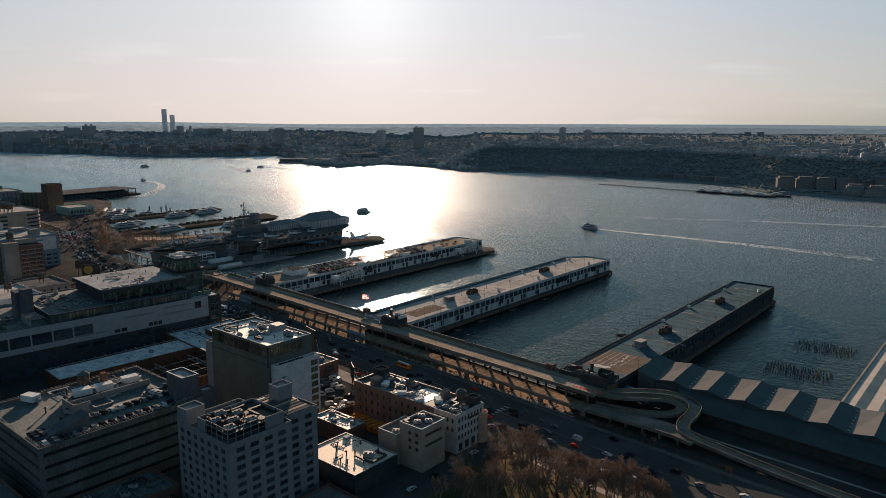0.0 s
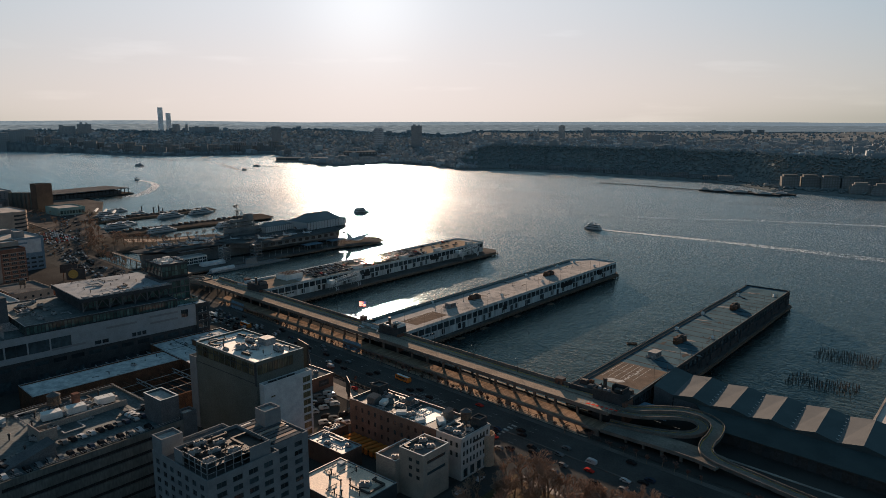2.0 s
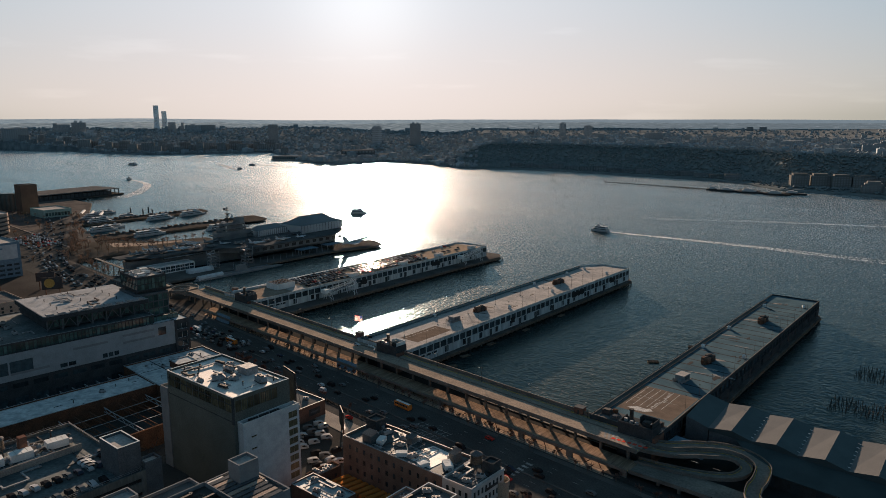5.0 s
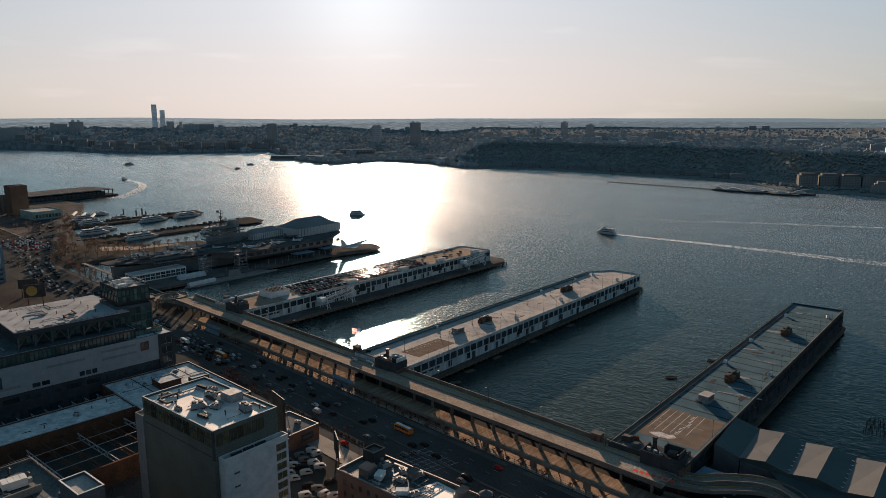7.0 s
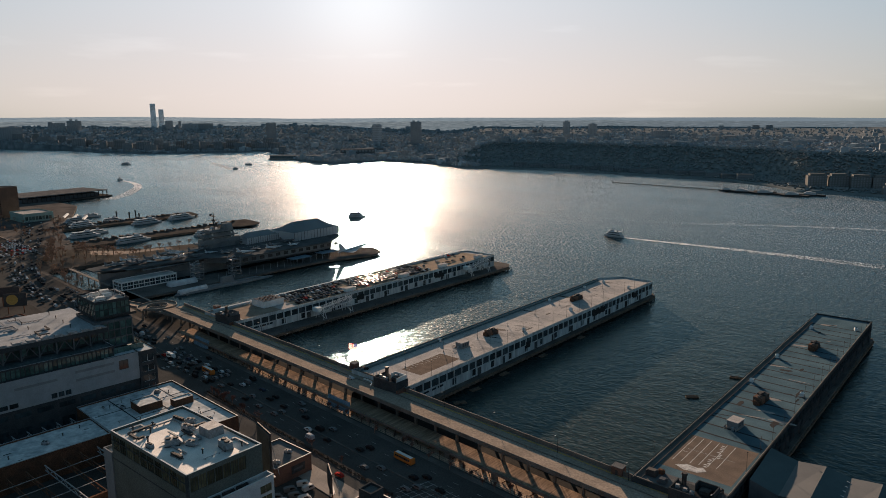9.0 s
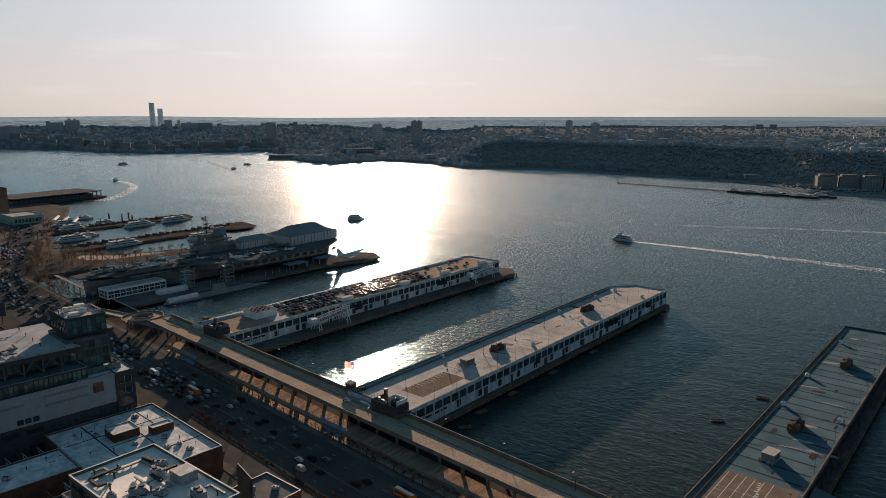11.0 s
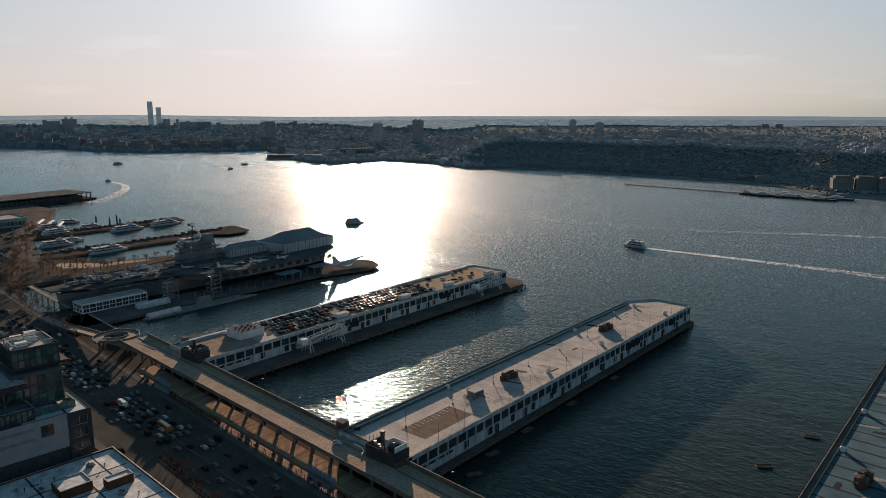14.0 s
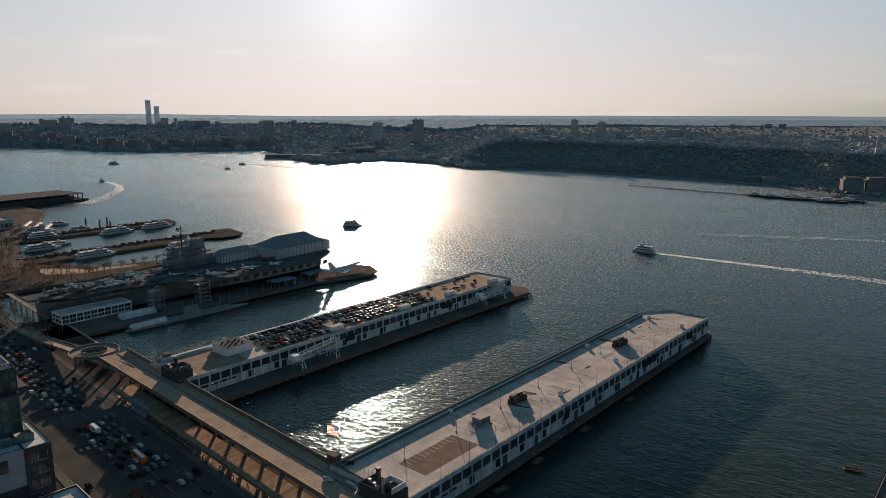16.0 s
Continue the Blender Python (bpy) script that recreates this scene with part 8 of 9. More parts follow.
def fence():
    root = thing("fence", "long grey mesh fence below the viaduct", "fence")
    root.matrix_world = BANK
    post = Mesh().box(-0.08, 0.08, -0.08, 0.08, 3.1, 5.6).data("post", DARKSTEEL)
    for i in range(65):
        part("post", post, DARKSTEEL, root).location = (-190 + 6 * i, -25.6, 0)
    for z in (3.6, 4.5, 5.5):
        part("rail", Mesh().box(-190, 200, -25.64, -25.56, z, z + 0.08), DARKSTEEL, root)


fence()

# ---- folded shed roofs and the last pier ----
def sheds():
    root = thing("market_shed", "exhibition shed with a folded roof in painted sunlit and shaded greys", "shed")
    root.matrix_world = BANK @ pose(0, 0, 0)
    n, step, x0 = 14, 18.9, 172.5
    # eave, crest and far eave: way out, height of the valley, height of the fold's ridge
    rows = ((27, 13.8, 15.7), (54, 16.6, 18.0), (60, 12.8, 13.6))
    y0, low = 27, 13.8
    for i in range(n):
        a = x0 + i * step
        line = lambda u, k: [(a + u - 0.085 * (y - 27), y, z[k]) for y, *z in rows]
        v, r, w = line(0, 0), line(10.2, 1), line(step, 0)
        b, k = a + step, 2.8
        for m in (0, 1):
            part("roof_slope", Mesh().add([v[m], r[m], r[m + 1], v[m + 1]], [(0, 1, 2, 3)]), SHEDSUNLIT, root, "roof slope facing the sun, painted in the sunlit tone")
            part("roof_slope", Mesh().add([r[m], w[m], w[m + 1], r[m + 1]], [(0, 1, 2, 3)]), SHEDSHADE, root, "roof slope turned from the sun, painted in the shaded tone")
        for m in (0, 2):
            part("fascia", Mesh().add([v[m], r[m], w[m], (*w[m][:2], 12.6), (*v[m][:2], 12.6)], [(0, 4, 3, 2, 1) if m == 0 else (0, 1, 2, 3, 4)]), SHEDDARK, root)
        g = Mesh()
        for j in range(7):
            t = (j + 0.5) / 7
            z = low + 0.1 + 2.5 * t
            g.box(b - 0.9 - 2.2 * t, b + 0.1 - 2.2 * t, y0 + 1 + 24 * t - 0.07, y0 + 1 + 24 * t + 0.07, z - 0.1, z + 0.3)
        tagged(part("snow_guard", g, WHITE, root), kind="stuff")
    e = x0 + n * step
    part("wall", Mesh().box(x0 + 0.3, e - 6, 27.3, 59, 2, 12.6), GREYPANEL, root)
    part("lean_to_roof", Mesh().add([(x0 + 30, 11, 10.1), (e, 11, 10.1), (e, 26.9, 12.8), (x0 + 12, 26.9, 12.8), (x0 + 30, 11, 9.7), (e, 11, 9.7), (e, 26.9, 12.4), (x0 + 12, 26.9, 12.4)],
         [(0, 1, 2, 3), (7, 6, 5, 4), (0, 4, 5, 1), (1, 5, 6, 2), (2, 6, 7, 3), (3, 7, 4, 0)]), SHEDDARK, root, "dark lean-to roof")
    part("lean_to_wall", Mesh().box(x0 + 31, e, 14.0, 26.5, 2, 9.6), DARKPANEL, root)
    for i in range(24):
        part("bay_door", Mesh().box(x0 + 34 + 9.6 * i, x0 + 40 + 9.6 * i, 13.9, 13.98, 3.2, 8.4), DARKSTEEL, root)
    # the near slope takes the painted shade tone of the folds
    ridge_, foot = [(x0 - 10.5 - 0.085 * (y - 27), y, z + 0.6) for y, _, z in rows], [(x0 - 0.085 * (y - 27), y, z) for y, z, _ in rows]
    for m in (0, 1):
        part("near_roof", Mesh().add([ridge_[m], foot[m], foot[m + 1], ridge_[m + 1]], [(0, 1, 2, 3)]), SHEDSHADE, root)
        part("near_gable", Mesh().add([(*ridge_[m][:2], 2), ridge_[m], ridge_[m + 1], (*ridge_[m + 1][:2], 2)], [(0, 1, 2, 3)]), SHEDDARK, root)
    part("near_wall", Mesh().add([(*ridge_[0][:2], 2), (*foot[0][:2], 2), foot[0], ridge_[0]], [(0, 1, 2, 3)]), GREYPANEL, root)
    part("blue_canopy", Mesh().box(x0 - 10, x0 + 8, 4, 17, 9.6, 10.2), BLUE, root, "blue-grey flat canopy")
    return root


sheds()
setting("pavement_shed_apron", Mesh().prism([bank(150, -24)[:2], bank(460, -24)[:2], bank(460, 60)[:2], bank(165, 60)[:2]], -1, 3.2), CITY, "dark paved apron under the sheds")
p94 = thing("pier", "broad pale parking pier with painted shadow stripes", "pier", 0, 0, 0)
PALE = mat("pale_pier_roof", (0.42, 0.38, 0.345), (0.35, 0.315, 0.29), 0.85, scale=0.1)
part("deck", Mesh().box(256, 330, 38, 320, 3, 8), PALE, p94)
part("edge", Mesh().box(255.4, 256.4, 38, 320, 7.4, 8.6), CONCRETE, p94)
# Dark sheets on the deck stand for stripes of shadow.
for i in range(7):
    part("shadow_stripe", Mesh().box(262 + 10.4 * i, 267 + 10.4 * i, 40, 318, 8.01, 8.06), WEATHERED, p94)
for i in range(40):
    part("fender", Mesh().tube((255, 42 + 6.9 * i, -2), (255, 42 + 6.9 * i, 6.5), 0.45, 0.4, 6), WOOD, p94)
q = random.Random(12)
for x0, x1, y0, y1, nx, ny in ((206, 240, 156, 178, 22, 8), (204, 239, 97, 115, 22, 8)):
    root = thing("pile_field", "field of old bare timber piles in the water", "pile field", 0, 0, 0)
    g = Mesh()
    for i in range(nx):
        for j in range(ny):
            if q.random() < 0.85:
                x, y, z = x0 + (x1 - x0) * i / (nx - 1) + q.uniform(-0.4, 0.4), y0 + (y1 - y0) * j / (ny - 1) + q.uniform(-0.7, 0.7), q.uniform(1.0, 2.4)
                g.tube((x, y, -2), (x + q.uniform(-0.3, 0.3), y + q.uniform(-0.3, 0.3), z), 0.2, 0.16, 6)
    tagged(part("pile", g, DARKDECK, root), kind="stuff")


# ---- carrier museum, small piers and boats ----
def hull_rings(stations):
    """Rings of a ship's hull; a station is (y, half width at deck, half width at water, keel z, deck z)."""
    return [[(-w, y, dz), (-(w + b) / 2, y, (dz + 0.5) / 2), (-b, y, 0.4), (-b * 0.7, y, kz), (b * 0.7, y, kz), (b, y, 0.4), ((w + b) / 2, y, (dz + 0.5) / 2), (w, y, dz)]
            for y, w, b, kz, dz in stations]


def carrier():
    root = thing("aircraft_carrier", "grey museum aircraft carrier with planes on its deck", "ship", -392, 24, 0, -0.5)
    part("hull", Mesh().loft(hull_rings([(-9, 4, 0.5, 0, 14), (8, 12, 4, -1, 14), (35, 15, 11, -2, 14), (70, 15.5, 15, -2, 14), (190, 15.5, 15, -2, 14), (230, 14, 13, -2, 14), (250, 12, 9, -1, 14)])), NAVY, root)
    part("hangar_side", Mesh().loft([[(-16, 14, 14), (16, 14, 14), (16, 246, 14), (-16, 246, 14)], [(-19, 6, 17), (20, 6, 17), (20, 248, 17), (-19, 248, 17)]]), NAVY, root)
    plan = [(-8, -17), (8, -17), (16, 0), (20, 40), (30, 78), (50, 100), (54, 130), (54, 208), (44, 226), (32, 244), (20, 250), (-18, 250), (-22, 200), (-28, 150), (-28, 90), (-20, 40)]
    part("flight_deck", Mesh().prism(plan, 17, 18), FLIGHT, root, "worn dark flight deck")
    part("sponson", Mesh().prism([(18, 80), (46, 104), (50, 132), (50, 204), (40, 222), (18, 240)], 11, 16.9), NAVY, root)
    part("catwalk", Mesh().box(20, 23, 20, 70, 14.5, 15).box(20, 23, 20, 20.2, 15, 16), NAVY, root)
    for i in range(22):
        y = 20 + 9.5 * i
        part("gallery_bay", Mesh().box(19.5 if y < 80 else 50.2, 19.9 if y < 80 else 50.5, y, y + 5, 12.4 if y > 80 else 13.2, 15.6), DARKSTEEL, root)
    part("deck_line", Mesh().prism([(-2, 20), (-1, 20), (24, 240), (23, 240)], 18.005, 18.02), LINE, root)
    # island
    isl = part("island", Mesh().box(-20, -9, 100, 142, 18, 27).box(-19, -10, 104, 136, 27, 32).box(-18.5, -10.5, 108, 128, 32, 36), NAVY, root, "stepped grey island superstructure")
    for y0, y1, z in ((96, 146, 22.5), (101, 139, 29.5), (105, 131, 33.8)):
        part("platform", Mesh().box(-22.5, -7.2, y0, y1, z, z + 0.35).box(-7.5, -7.2, y0, y1, z + 0.36, z + 1.4).box(-22, -7.6, y0, y0 + 0.3, z + 0.36, z + 1.4), NAVY, isl)
    for y in (97, 103, 139, 144):
        part("gun_tub", Mesh().tube((-9, y, 19), (-9, y, 21.4), 2.6, 3.0, 12), NAVY, isl)
    part("funnel", Mesh().loft([[(-18, 124, 32), (-11, 124, 32), (-11, 136, 32), (-18, 136, 32)], [(-17, 126, 41), (-12, 126, 41), (-12, 135, 41), (-17, 135, 41)]]), NAVY, root)
    for z in (28.4, 33):
        part("bridge_window", Mesh().box(-8.99, -8.9, 106, 134, z, z + 1.2), GLASS, isl)
    mast = part("mast", Mesh().tube((-14.5, 116, 36), (-14.5, 116, 54), 0.7, 0.3, 8), DARKSTEEL, root)
    for z, w in ((46, 6), (49.5, 4.5), (52, 3)):
        part("yard_arm", Mesh().beam((-14.5, 116 - w, z), (-14.5, 116 + w, z), 0.3).beam((-14.5 - w, 116, z), (-14.5 + w, 116, z), 0.3), DARKSTEEL, mast)
    part("radar", Mesh().box(-16.4, -12.6, 112.6, 113, 50.4, 52.6), DARKSTEEL, mast)
    part("mast_leg", Mesh().beam((-17.5, 112, 36), (-14.7, 115.8, 46), 0.4).beam((-11.5, 112, 36), (-14.3, 115.8, 46), 0.4).beam((-14.5, 121, 36), (-14.5, 116.3, 46), 0.4), DARKSTEEL, mast)
    part("mast_top", Mesh().tube((-14.5, 116, 45.4), (-14.5, 116, 45.8), 2.6, 2.6, 12).tube((-14.5, 116, 50.6), (-14.5, 116, 50.9), 1.8, 1.8, 12), DARKSTEEL, mast)
    part("radar", Mesh().tube((-14.5, 122, 41), (-14.5, 122, 45), 2.2, 0.3, 10), WHITE, root)
    for x, y in ((-14, 110), (-14, 132)):
        part("light_column", Mesh().box(x + 3.2, x + 4.6, y, y + 1.5, 18, 33), WHITE, root)
    return root


carrier()


def jet(x, y, z, turn, size, paint, label):
    root = thing("jet_plane", label, "aircraft", x, y, z, turn, "planes on the carrier")
    s = size
    tube = part("fuselage", Mesh().loft([[(u * s, r * s * math.cos(a), (1.6 + r * math.sin(a)) * s) for a in np.linspace(0, 6.283, 9)[:-1]]
                                  for u, r in ((-7, 0.45), (-5, 0.8), (0, 0.95), (4, 0.75), (6.5, 0.35), (8, 0.05))]), paint, root, smooth=True)
    part("wing", Mesh().prism([(2.5 * s, 0), (-1.5 * s, 5.5 * s), (-3.5 * s, 5.5 * s), (-3.2 * s, 0), (-3.5 * s, -5.5 * s), (-1.5 * s, -5.5 * s)], 1.4 * s, 1.6 * s), paint, root)
    part("tailplane", Mesh().prism([(-4.6 * s, 0), (-6.4 * s, 2.4 * s), (-7.4 * s, 2.4 * s), (-7.2 * s, -2.4 * s), (-6.4 * s, -2.4 * s)], 1.7 * s, 1.85 * s), paint, root)
    part("fin", Mesh().add([(-4.4 * s, 0.1, 2.2 * s), (-6.9 * s, 0.1, 2.0 * s), (-7.6 * s, 0.1, 4.9 * s), (-6.4 * s, 0.1, 4.9 * s), (-4.4 * s, -0.1, 2.2 * s), (-6.9 * s, -0.1, 2.0 * s), (-7.6 * s, -0.1, 4.9 * s), (-6.4 * s, -0.1, 4.9 * s)],
         [(0, 1, 2, 3), (7, 6, 5, 4), (0, 3, 7, 4), (1, 5, 6, 2), (2, 6, 7, 3)]), paint, root)
    part("canopy", Mesh().loft([[(u * s, r * s * math.cos(a), (2.3 + r * math.sin(a)) * s) for a in np.linspace(0, 3.1416, 6)] for u, r in ((5, 0.1), (3.6, 0.45), (2, 0.1))], caps=False), GLASS, tube)
    for u, v in ((4, 0), (-1, 1.6), (-1, -1.6)):
        part("gear_leg", Mesh().tube((u * s, v * s, 0), (u * s, v * s, 1.4 * s), 0.14, 0.14, 5), DARKSTEEL, root)
    return root


PLANES = ((-392, 36, 100), (-404, 48, 70), (-384, 52, 110), (-398, 66, 95), (-382, 74, 60), (-405, 84, 100), (-388, 92, 120), (-372, 98, 80), (-396, 112, 95), (-378, 118, 70),
          (-366, 128, 100), (-352, 140, 60), (-372, 146, 90), (-360, 158, 120), (-350, 172, 80), (-364, 184, 60), (-348, 196, 100), (-370, 205, 70), (-416, 58, 30), (-412, 96, 40))
q = random.Random(9)
BOWPLANES = tuple((q.uniform(-402, -380), 28 + 7.4 * i, q.choice((40, 80, 100, 130))) for i in range(10))
for i, (x, y, a) in enumerate(PLANES + BOWPLANES):
    jet(x, y, 18.0, a, 0.8 + 0.2 * (i % 3), (NAVY, PANEL, GREYPANEL, NEARPANEL, BOATWHITE)[i % 5], "parked grey jet on the flight deck" if i % 2 == 0 else "parked pale jet on the flight deck")


def tent(x, y, z, turn, w, d, eave, rise, label, cut):
    """A big framed fabric hall with hipped ends."""
    root = thing("fabric_hall", label, "tent", x, y, z, turn)
    n = 14
    ring = []
    for k in range(n + 1):
        u = -d / 2 + d * k / n
        lift = min(1.0, (k / n) / cut if cut else 1, ((n - k) / n) / cut if cut else 1)
        ring.append([(-w / 2, u, 0), (-w / 2, u, eave), (-w / 4, u, eave + rise * 0.55 * lift), (0, u, eave + rise * lift), (w / 4, u, eave + rise * 0.55 * lift), (w / 2, u, eave), (w / 2, u, 0)])
    part("roof", Mesh().loft([r[1:6] for r in ring], False, False), HALLSKIN, root, "blue-grey hall roof")
    for s, (a, b) in ((-1, (0, 1)), (1, (6, 5))):
        part("side_wall", Mesh().loft([[r[a], r[b]] for r in ring], False, False), FABRIC, root, "pale translucent side wall")
    for r in (ring[0], ring[-1]):
        part("end_wall", Mesh().add(r, [tuple(range(7))]), FABRIC, root, "pale translucent end wall")
    for k in range(n + 1):
        u = -d / 2 + d * k / n
        part("rib", Mesh().box(w / 2 + 0.01, w / 2 + 0.22, u - 0.15, u + 0.15, 0, eave), GREYPANEL, root)
    return root


tent(-388, 243, 18, 3, 40, 66, 9, 8.5, "large pale fabric hall on the ship's stern deck", 0.2)
tent(-400, 188, 18, 3, 18, 42, 6.5, 4.5, "small pale fabric hall on the flight deck", 0.12)


def museum_pier():
    root = thing("pier", "museum pier with a timber-edged deck", "pier", 0, 0, 0)
    part("deck", Mesh().prism([(-358, -2), (-323, -2), (-320, 215), (-305, 268), (-309, 284), (-333, 296), (-352, 285)], 1.6, 3.0), DECK, root)
    part("fender", Mesh().beam((-322.6, 0, 1.4), (-319.6, 215, 1.4), 0.8).beam((-319.6, 215, 1.4), (-304.6, 268, 1.4), 0.8), WOOD, root)
    post = Mesh().tube((0, 0, 3), (0, 0, 8.5), 0.14, 0.1, 5).data("mast", STEEL)
    for i in range(44):
        ob = part("mast", post, STEEL, root)
        ob.location = (-326 - 6 * (i % 2), 92 + 4.1 * i, 0)
    for i in range(14):
        ob = part("mast", post, STEEL, root)
        ob.location = (-338 - 4 * (i % 3), -30 + 3.2 * i, 0)
    hall = building("visitor_hall", "long white-framed visitor hall with big windows", -372, -356, 17, 68, 3, 10, WHITE, ROOFGREY, parapet=0.5,
                    grids={"+x": ((0.5, 50.5, 0.6, 6.6, 10, 2, 4.6, 2.6),), "-y": ((1, 15, 0.6, 6.6, 3, 2, 4.2, 2.6),)}, framing=WHITE, bars=1)
    tw = thing("stair_tower", "open steel stair tower beside the carrier", "stair tower", -345, 82, 3)
    for k in range(5):
        part("landing", Mesh().box(-4, 4, -4.5, 4.5, 3.4 * k + 0.2, 3.4 * k + 0.5), STEEL, tw)
        part("flight", Mesh().beam((-3.4, -4, 3.4 * k + 0.4), (-3.4, 4, 3.4 * k + 3.6), 1.2, 0.25), STEEL, tw)
        part("railing", Mesh().box(4, 4.1, -4.5, 4.5, 3.4 * k + 0.5, 3.4 * k + 1.5), GREYPANEL, tw)
    for x in (-3.9, 3.9):
        for y in (-4.3, 4.3):
            part("post", Mesh().box(x - 0.2, x + 0.2, y - 0.2, y + 0.2, 0, 17), STEEL, tw)
    copy_thing(tw, pose(-340, 118, 3))
    sub = thing("submarine", "grey museum submarine moored beside the pier", "submarine", -314, 92, 0, -1)
    rings = []
    for y, r in ((-50, 0.6), (-47, 2.2), (-36, 3.0), (0, 3.2), (30, 2.8), (44, 1.6), (50, 0.4)):
        rings.append([(r * math.cos(a), y, 0.6 + r * 0.8 * math.sin(a)) for a in np.linspace(0, 6.283, 13)[:-1]])
    part("hull", Mesh().loft(rings), NAVY, sub, smooth=True)
    part("casing", Mesh().loft([[(-1.4, -46, 2.4), (1.4, -46, 2.4), (1.8, 34, 2.8), (-1.8, 34, 2.8)], [(-1.2, -44, 3.6), (1.2, -44, 3.6), (1.5, 32, 3.6), (-1.5, 32, 3.6)]]), NAVY, sub)
    part("hangar_bulge", Mesh().tube((0, -46, 2.2), (0, -20, 2.6), 2.6, 2.6, 14), PANEL, sub, "pale missile hangar bulge")
    part("sail", Mesh().loft([[(-1.2, -6, 3.4), (1.2, -6, 3.4), (1.0, 8, 3.4), (-1.0, 8, 3.4)], [(-1.0, -5, 9), (1.0, -5, 9), (0.7, 6, 9), (-0.7, 6, 9)]]), NAVY, sub)
    shed = thing("boat_shed", "low rounded pale shed at the pier edge", "shed", -340, 64, 3, 0)
    part("shell", Mesh().loft([[(4 * math.cos(a), y, 4.2 * math.sin(a)) for a in np.linspace(0, 3.1416, 9)] for y in (-13, 13)], True, False), PANEL, shed, smooth=True)
    cc = thing("airliner", "white delta-winged airliner on the pier's end", "aircraft", -330, 262, 3.0, 100)
    ring = [[(u, r * math.cos(a), 4.8 + 0.02 * u + r * math.sin(a)) for a in np.linspace(0, 6.283, 11)[:-1]] for u, r in ((-28, 0.2), (-20, 1.2), (-8, 1.45), (16, 1.4), (24, 0.9), (31, 0.1))]
    part("fuselage", Mesh().loft(ring), PANEL, cc, smooth=True)
    part("wing", Mesh().prism([(14, 0), (4, 4), (-10, 11), (-17, 12), (-19, 0), (-17, -12), (-10, -11), (4, -4)], 3.4, 3.8), PANEL, cc)
    part("fin", Mesh().prism([(-14, -0.15), (-24, -0.15), (-24, 0.15), (-14, 0.15)], 5, 5.2).add([(-13, 0.15, 5.6), (-24, 0.15, 5.4), (-26, 0.1, 13.4), (-22, 0.1, 13.4), (-13, -0.15, 5.6), (-24, -0.15, 5.4), (-26, -0.1, 13.4), (-22, -0.1, 13.4)],
         [(0, 1, 2, 3), (7, 6, 5, 4), (0, 3, 7, 4), (1, 5, 6, 2), (2, 6, 7, 3)]), PANEL, cc)
    for u in (18, -8):
        for v in (-2, 2) if u < 0 else (0,):
            part("gear_leg", Mesh().tube((u, v, 0), (u, v, 3.6), 0.25, 0.2, 6), DARKSTEEL, cc)
    canopy = thing("canopy", "flat steel canopy on thin posts", "canopy", -332, 190, 3)
    part("roof", Mesh().box(-7, 5, -12, 12, 5.2, 5.6), BLUE, canopy)
    for x in (-6, 4):
        for y in (-11, 0, 11):
            part("post", Mesh().tube((x, y, 0), (x, y, 5.2), 0.15, 0.15, 6), STEEL, canopy)
    copy_thing(canopy, pose(-333, 228, 3))
    walk_ = thing("footbridge", "long covered footbridge to the museum pier", "footbridge", 0, 0, 0)
    part("deck", Mesh().beam((-470, 22, 6), (-372, 14, 6), 3.0, 0.5), CONCRETE, walk_)
    part("rail", Mesh().beam((-470, 20.4, 7.2), (-372, 12.4, 7.2), 0.15).beam((-470, 23.6, 7.2), (-372, 15.6, 7.2), 0.15), STEEL, walk_)
    for i in range(7):
        part("pier_leg", Mesh().tube((-468 + 15 * i, 22 - 1.2 * i, -2), (-468 + 15 * i, 22 - 1.2 * i, 5.8), 0.6, 0.6, 8), CONCRETE, walk_)


museum_pier()


def small_pier(x0, x1, y0, y1, label, gravel):
    root = thing("pier", label, "pier", 0, 0, 0)
    part("deck", Mesh().prism([(x0, y0), (x1, y0), (x1, y1 - 58), (x1 + 12, y1 - 46), (x1 + 14, y1 - 24), (x1 + 4, y1 - 8), (x0 - 6, y1), (x0 - 8, y1 - 40), (x0, y1 - 56)], 1.4, 2.6), gravel, root)
    part("edge", Mesh().box(x1 + 0.01, x1 + 0.8, y0, y1 - 59, 0.2, 2.7), WOOD, root)
    piles(root, x0 + 1, x1 - 1, y0 + 6, y1 - 16, 9, 1.6)
    q = random.Random(int(-x0))
    for i in range(26):
        y = y0 + (y1 - y0 - 24) * (i + 0.5) / 26
        part("gear_box", Mesh().box(x0 + 2, x0 + 4 + q.uniform(2, 9), y, y + q.uniform(2, 5), 2.6, 2.6 + q.uniform(1, 3)), (DARKSTEEL, WOOD, GREYPANEL)[i % 3], root)
    return root


small_pier(-634, -598, 80, 338, "long flat park pier with sheds and benches", DARKDECK)
small_pier(-770, -742, 100, 330, "narrow sightseeing boat pier", DARKDECK)
setting("ground_pier_park", Mesh().prism([(-600, 36), (-493, 16), (-487, 48), (-482, 89), (-494, 176), (-513, 178), (-532, 120), (-582, 92)], -1, 3.15), mat("pier_park_soil", (0.082, 0.072, 0.062), (0.05, 0.046, 0.04), 0.95, scale=0.06, grain=0.4, spec=0.0), "sandy pier park with bare trees")
setting("ground_park_lawn", Mesh().prism([(-566, 80), (-536, 72), (-516, 96), (-506, 150), (-514, 150), (-532, 108)], 3.16, 3.22), mat("sandy_gravel", (0.30, 0.245, 0.20), (0.21, 0.175, 0.145), 0.9, scale=0.1), "pale sandy ground of the pier park")

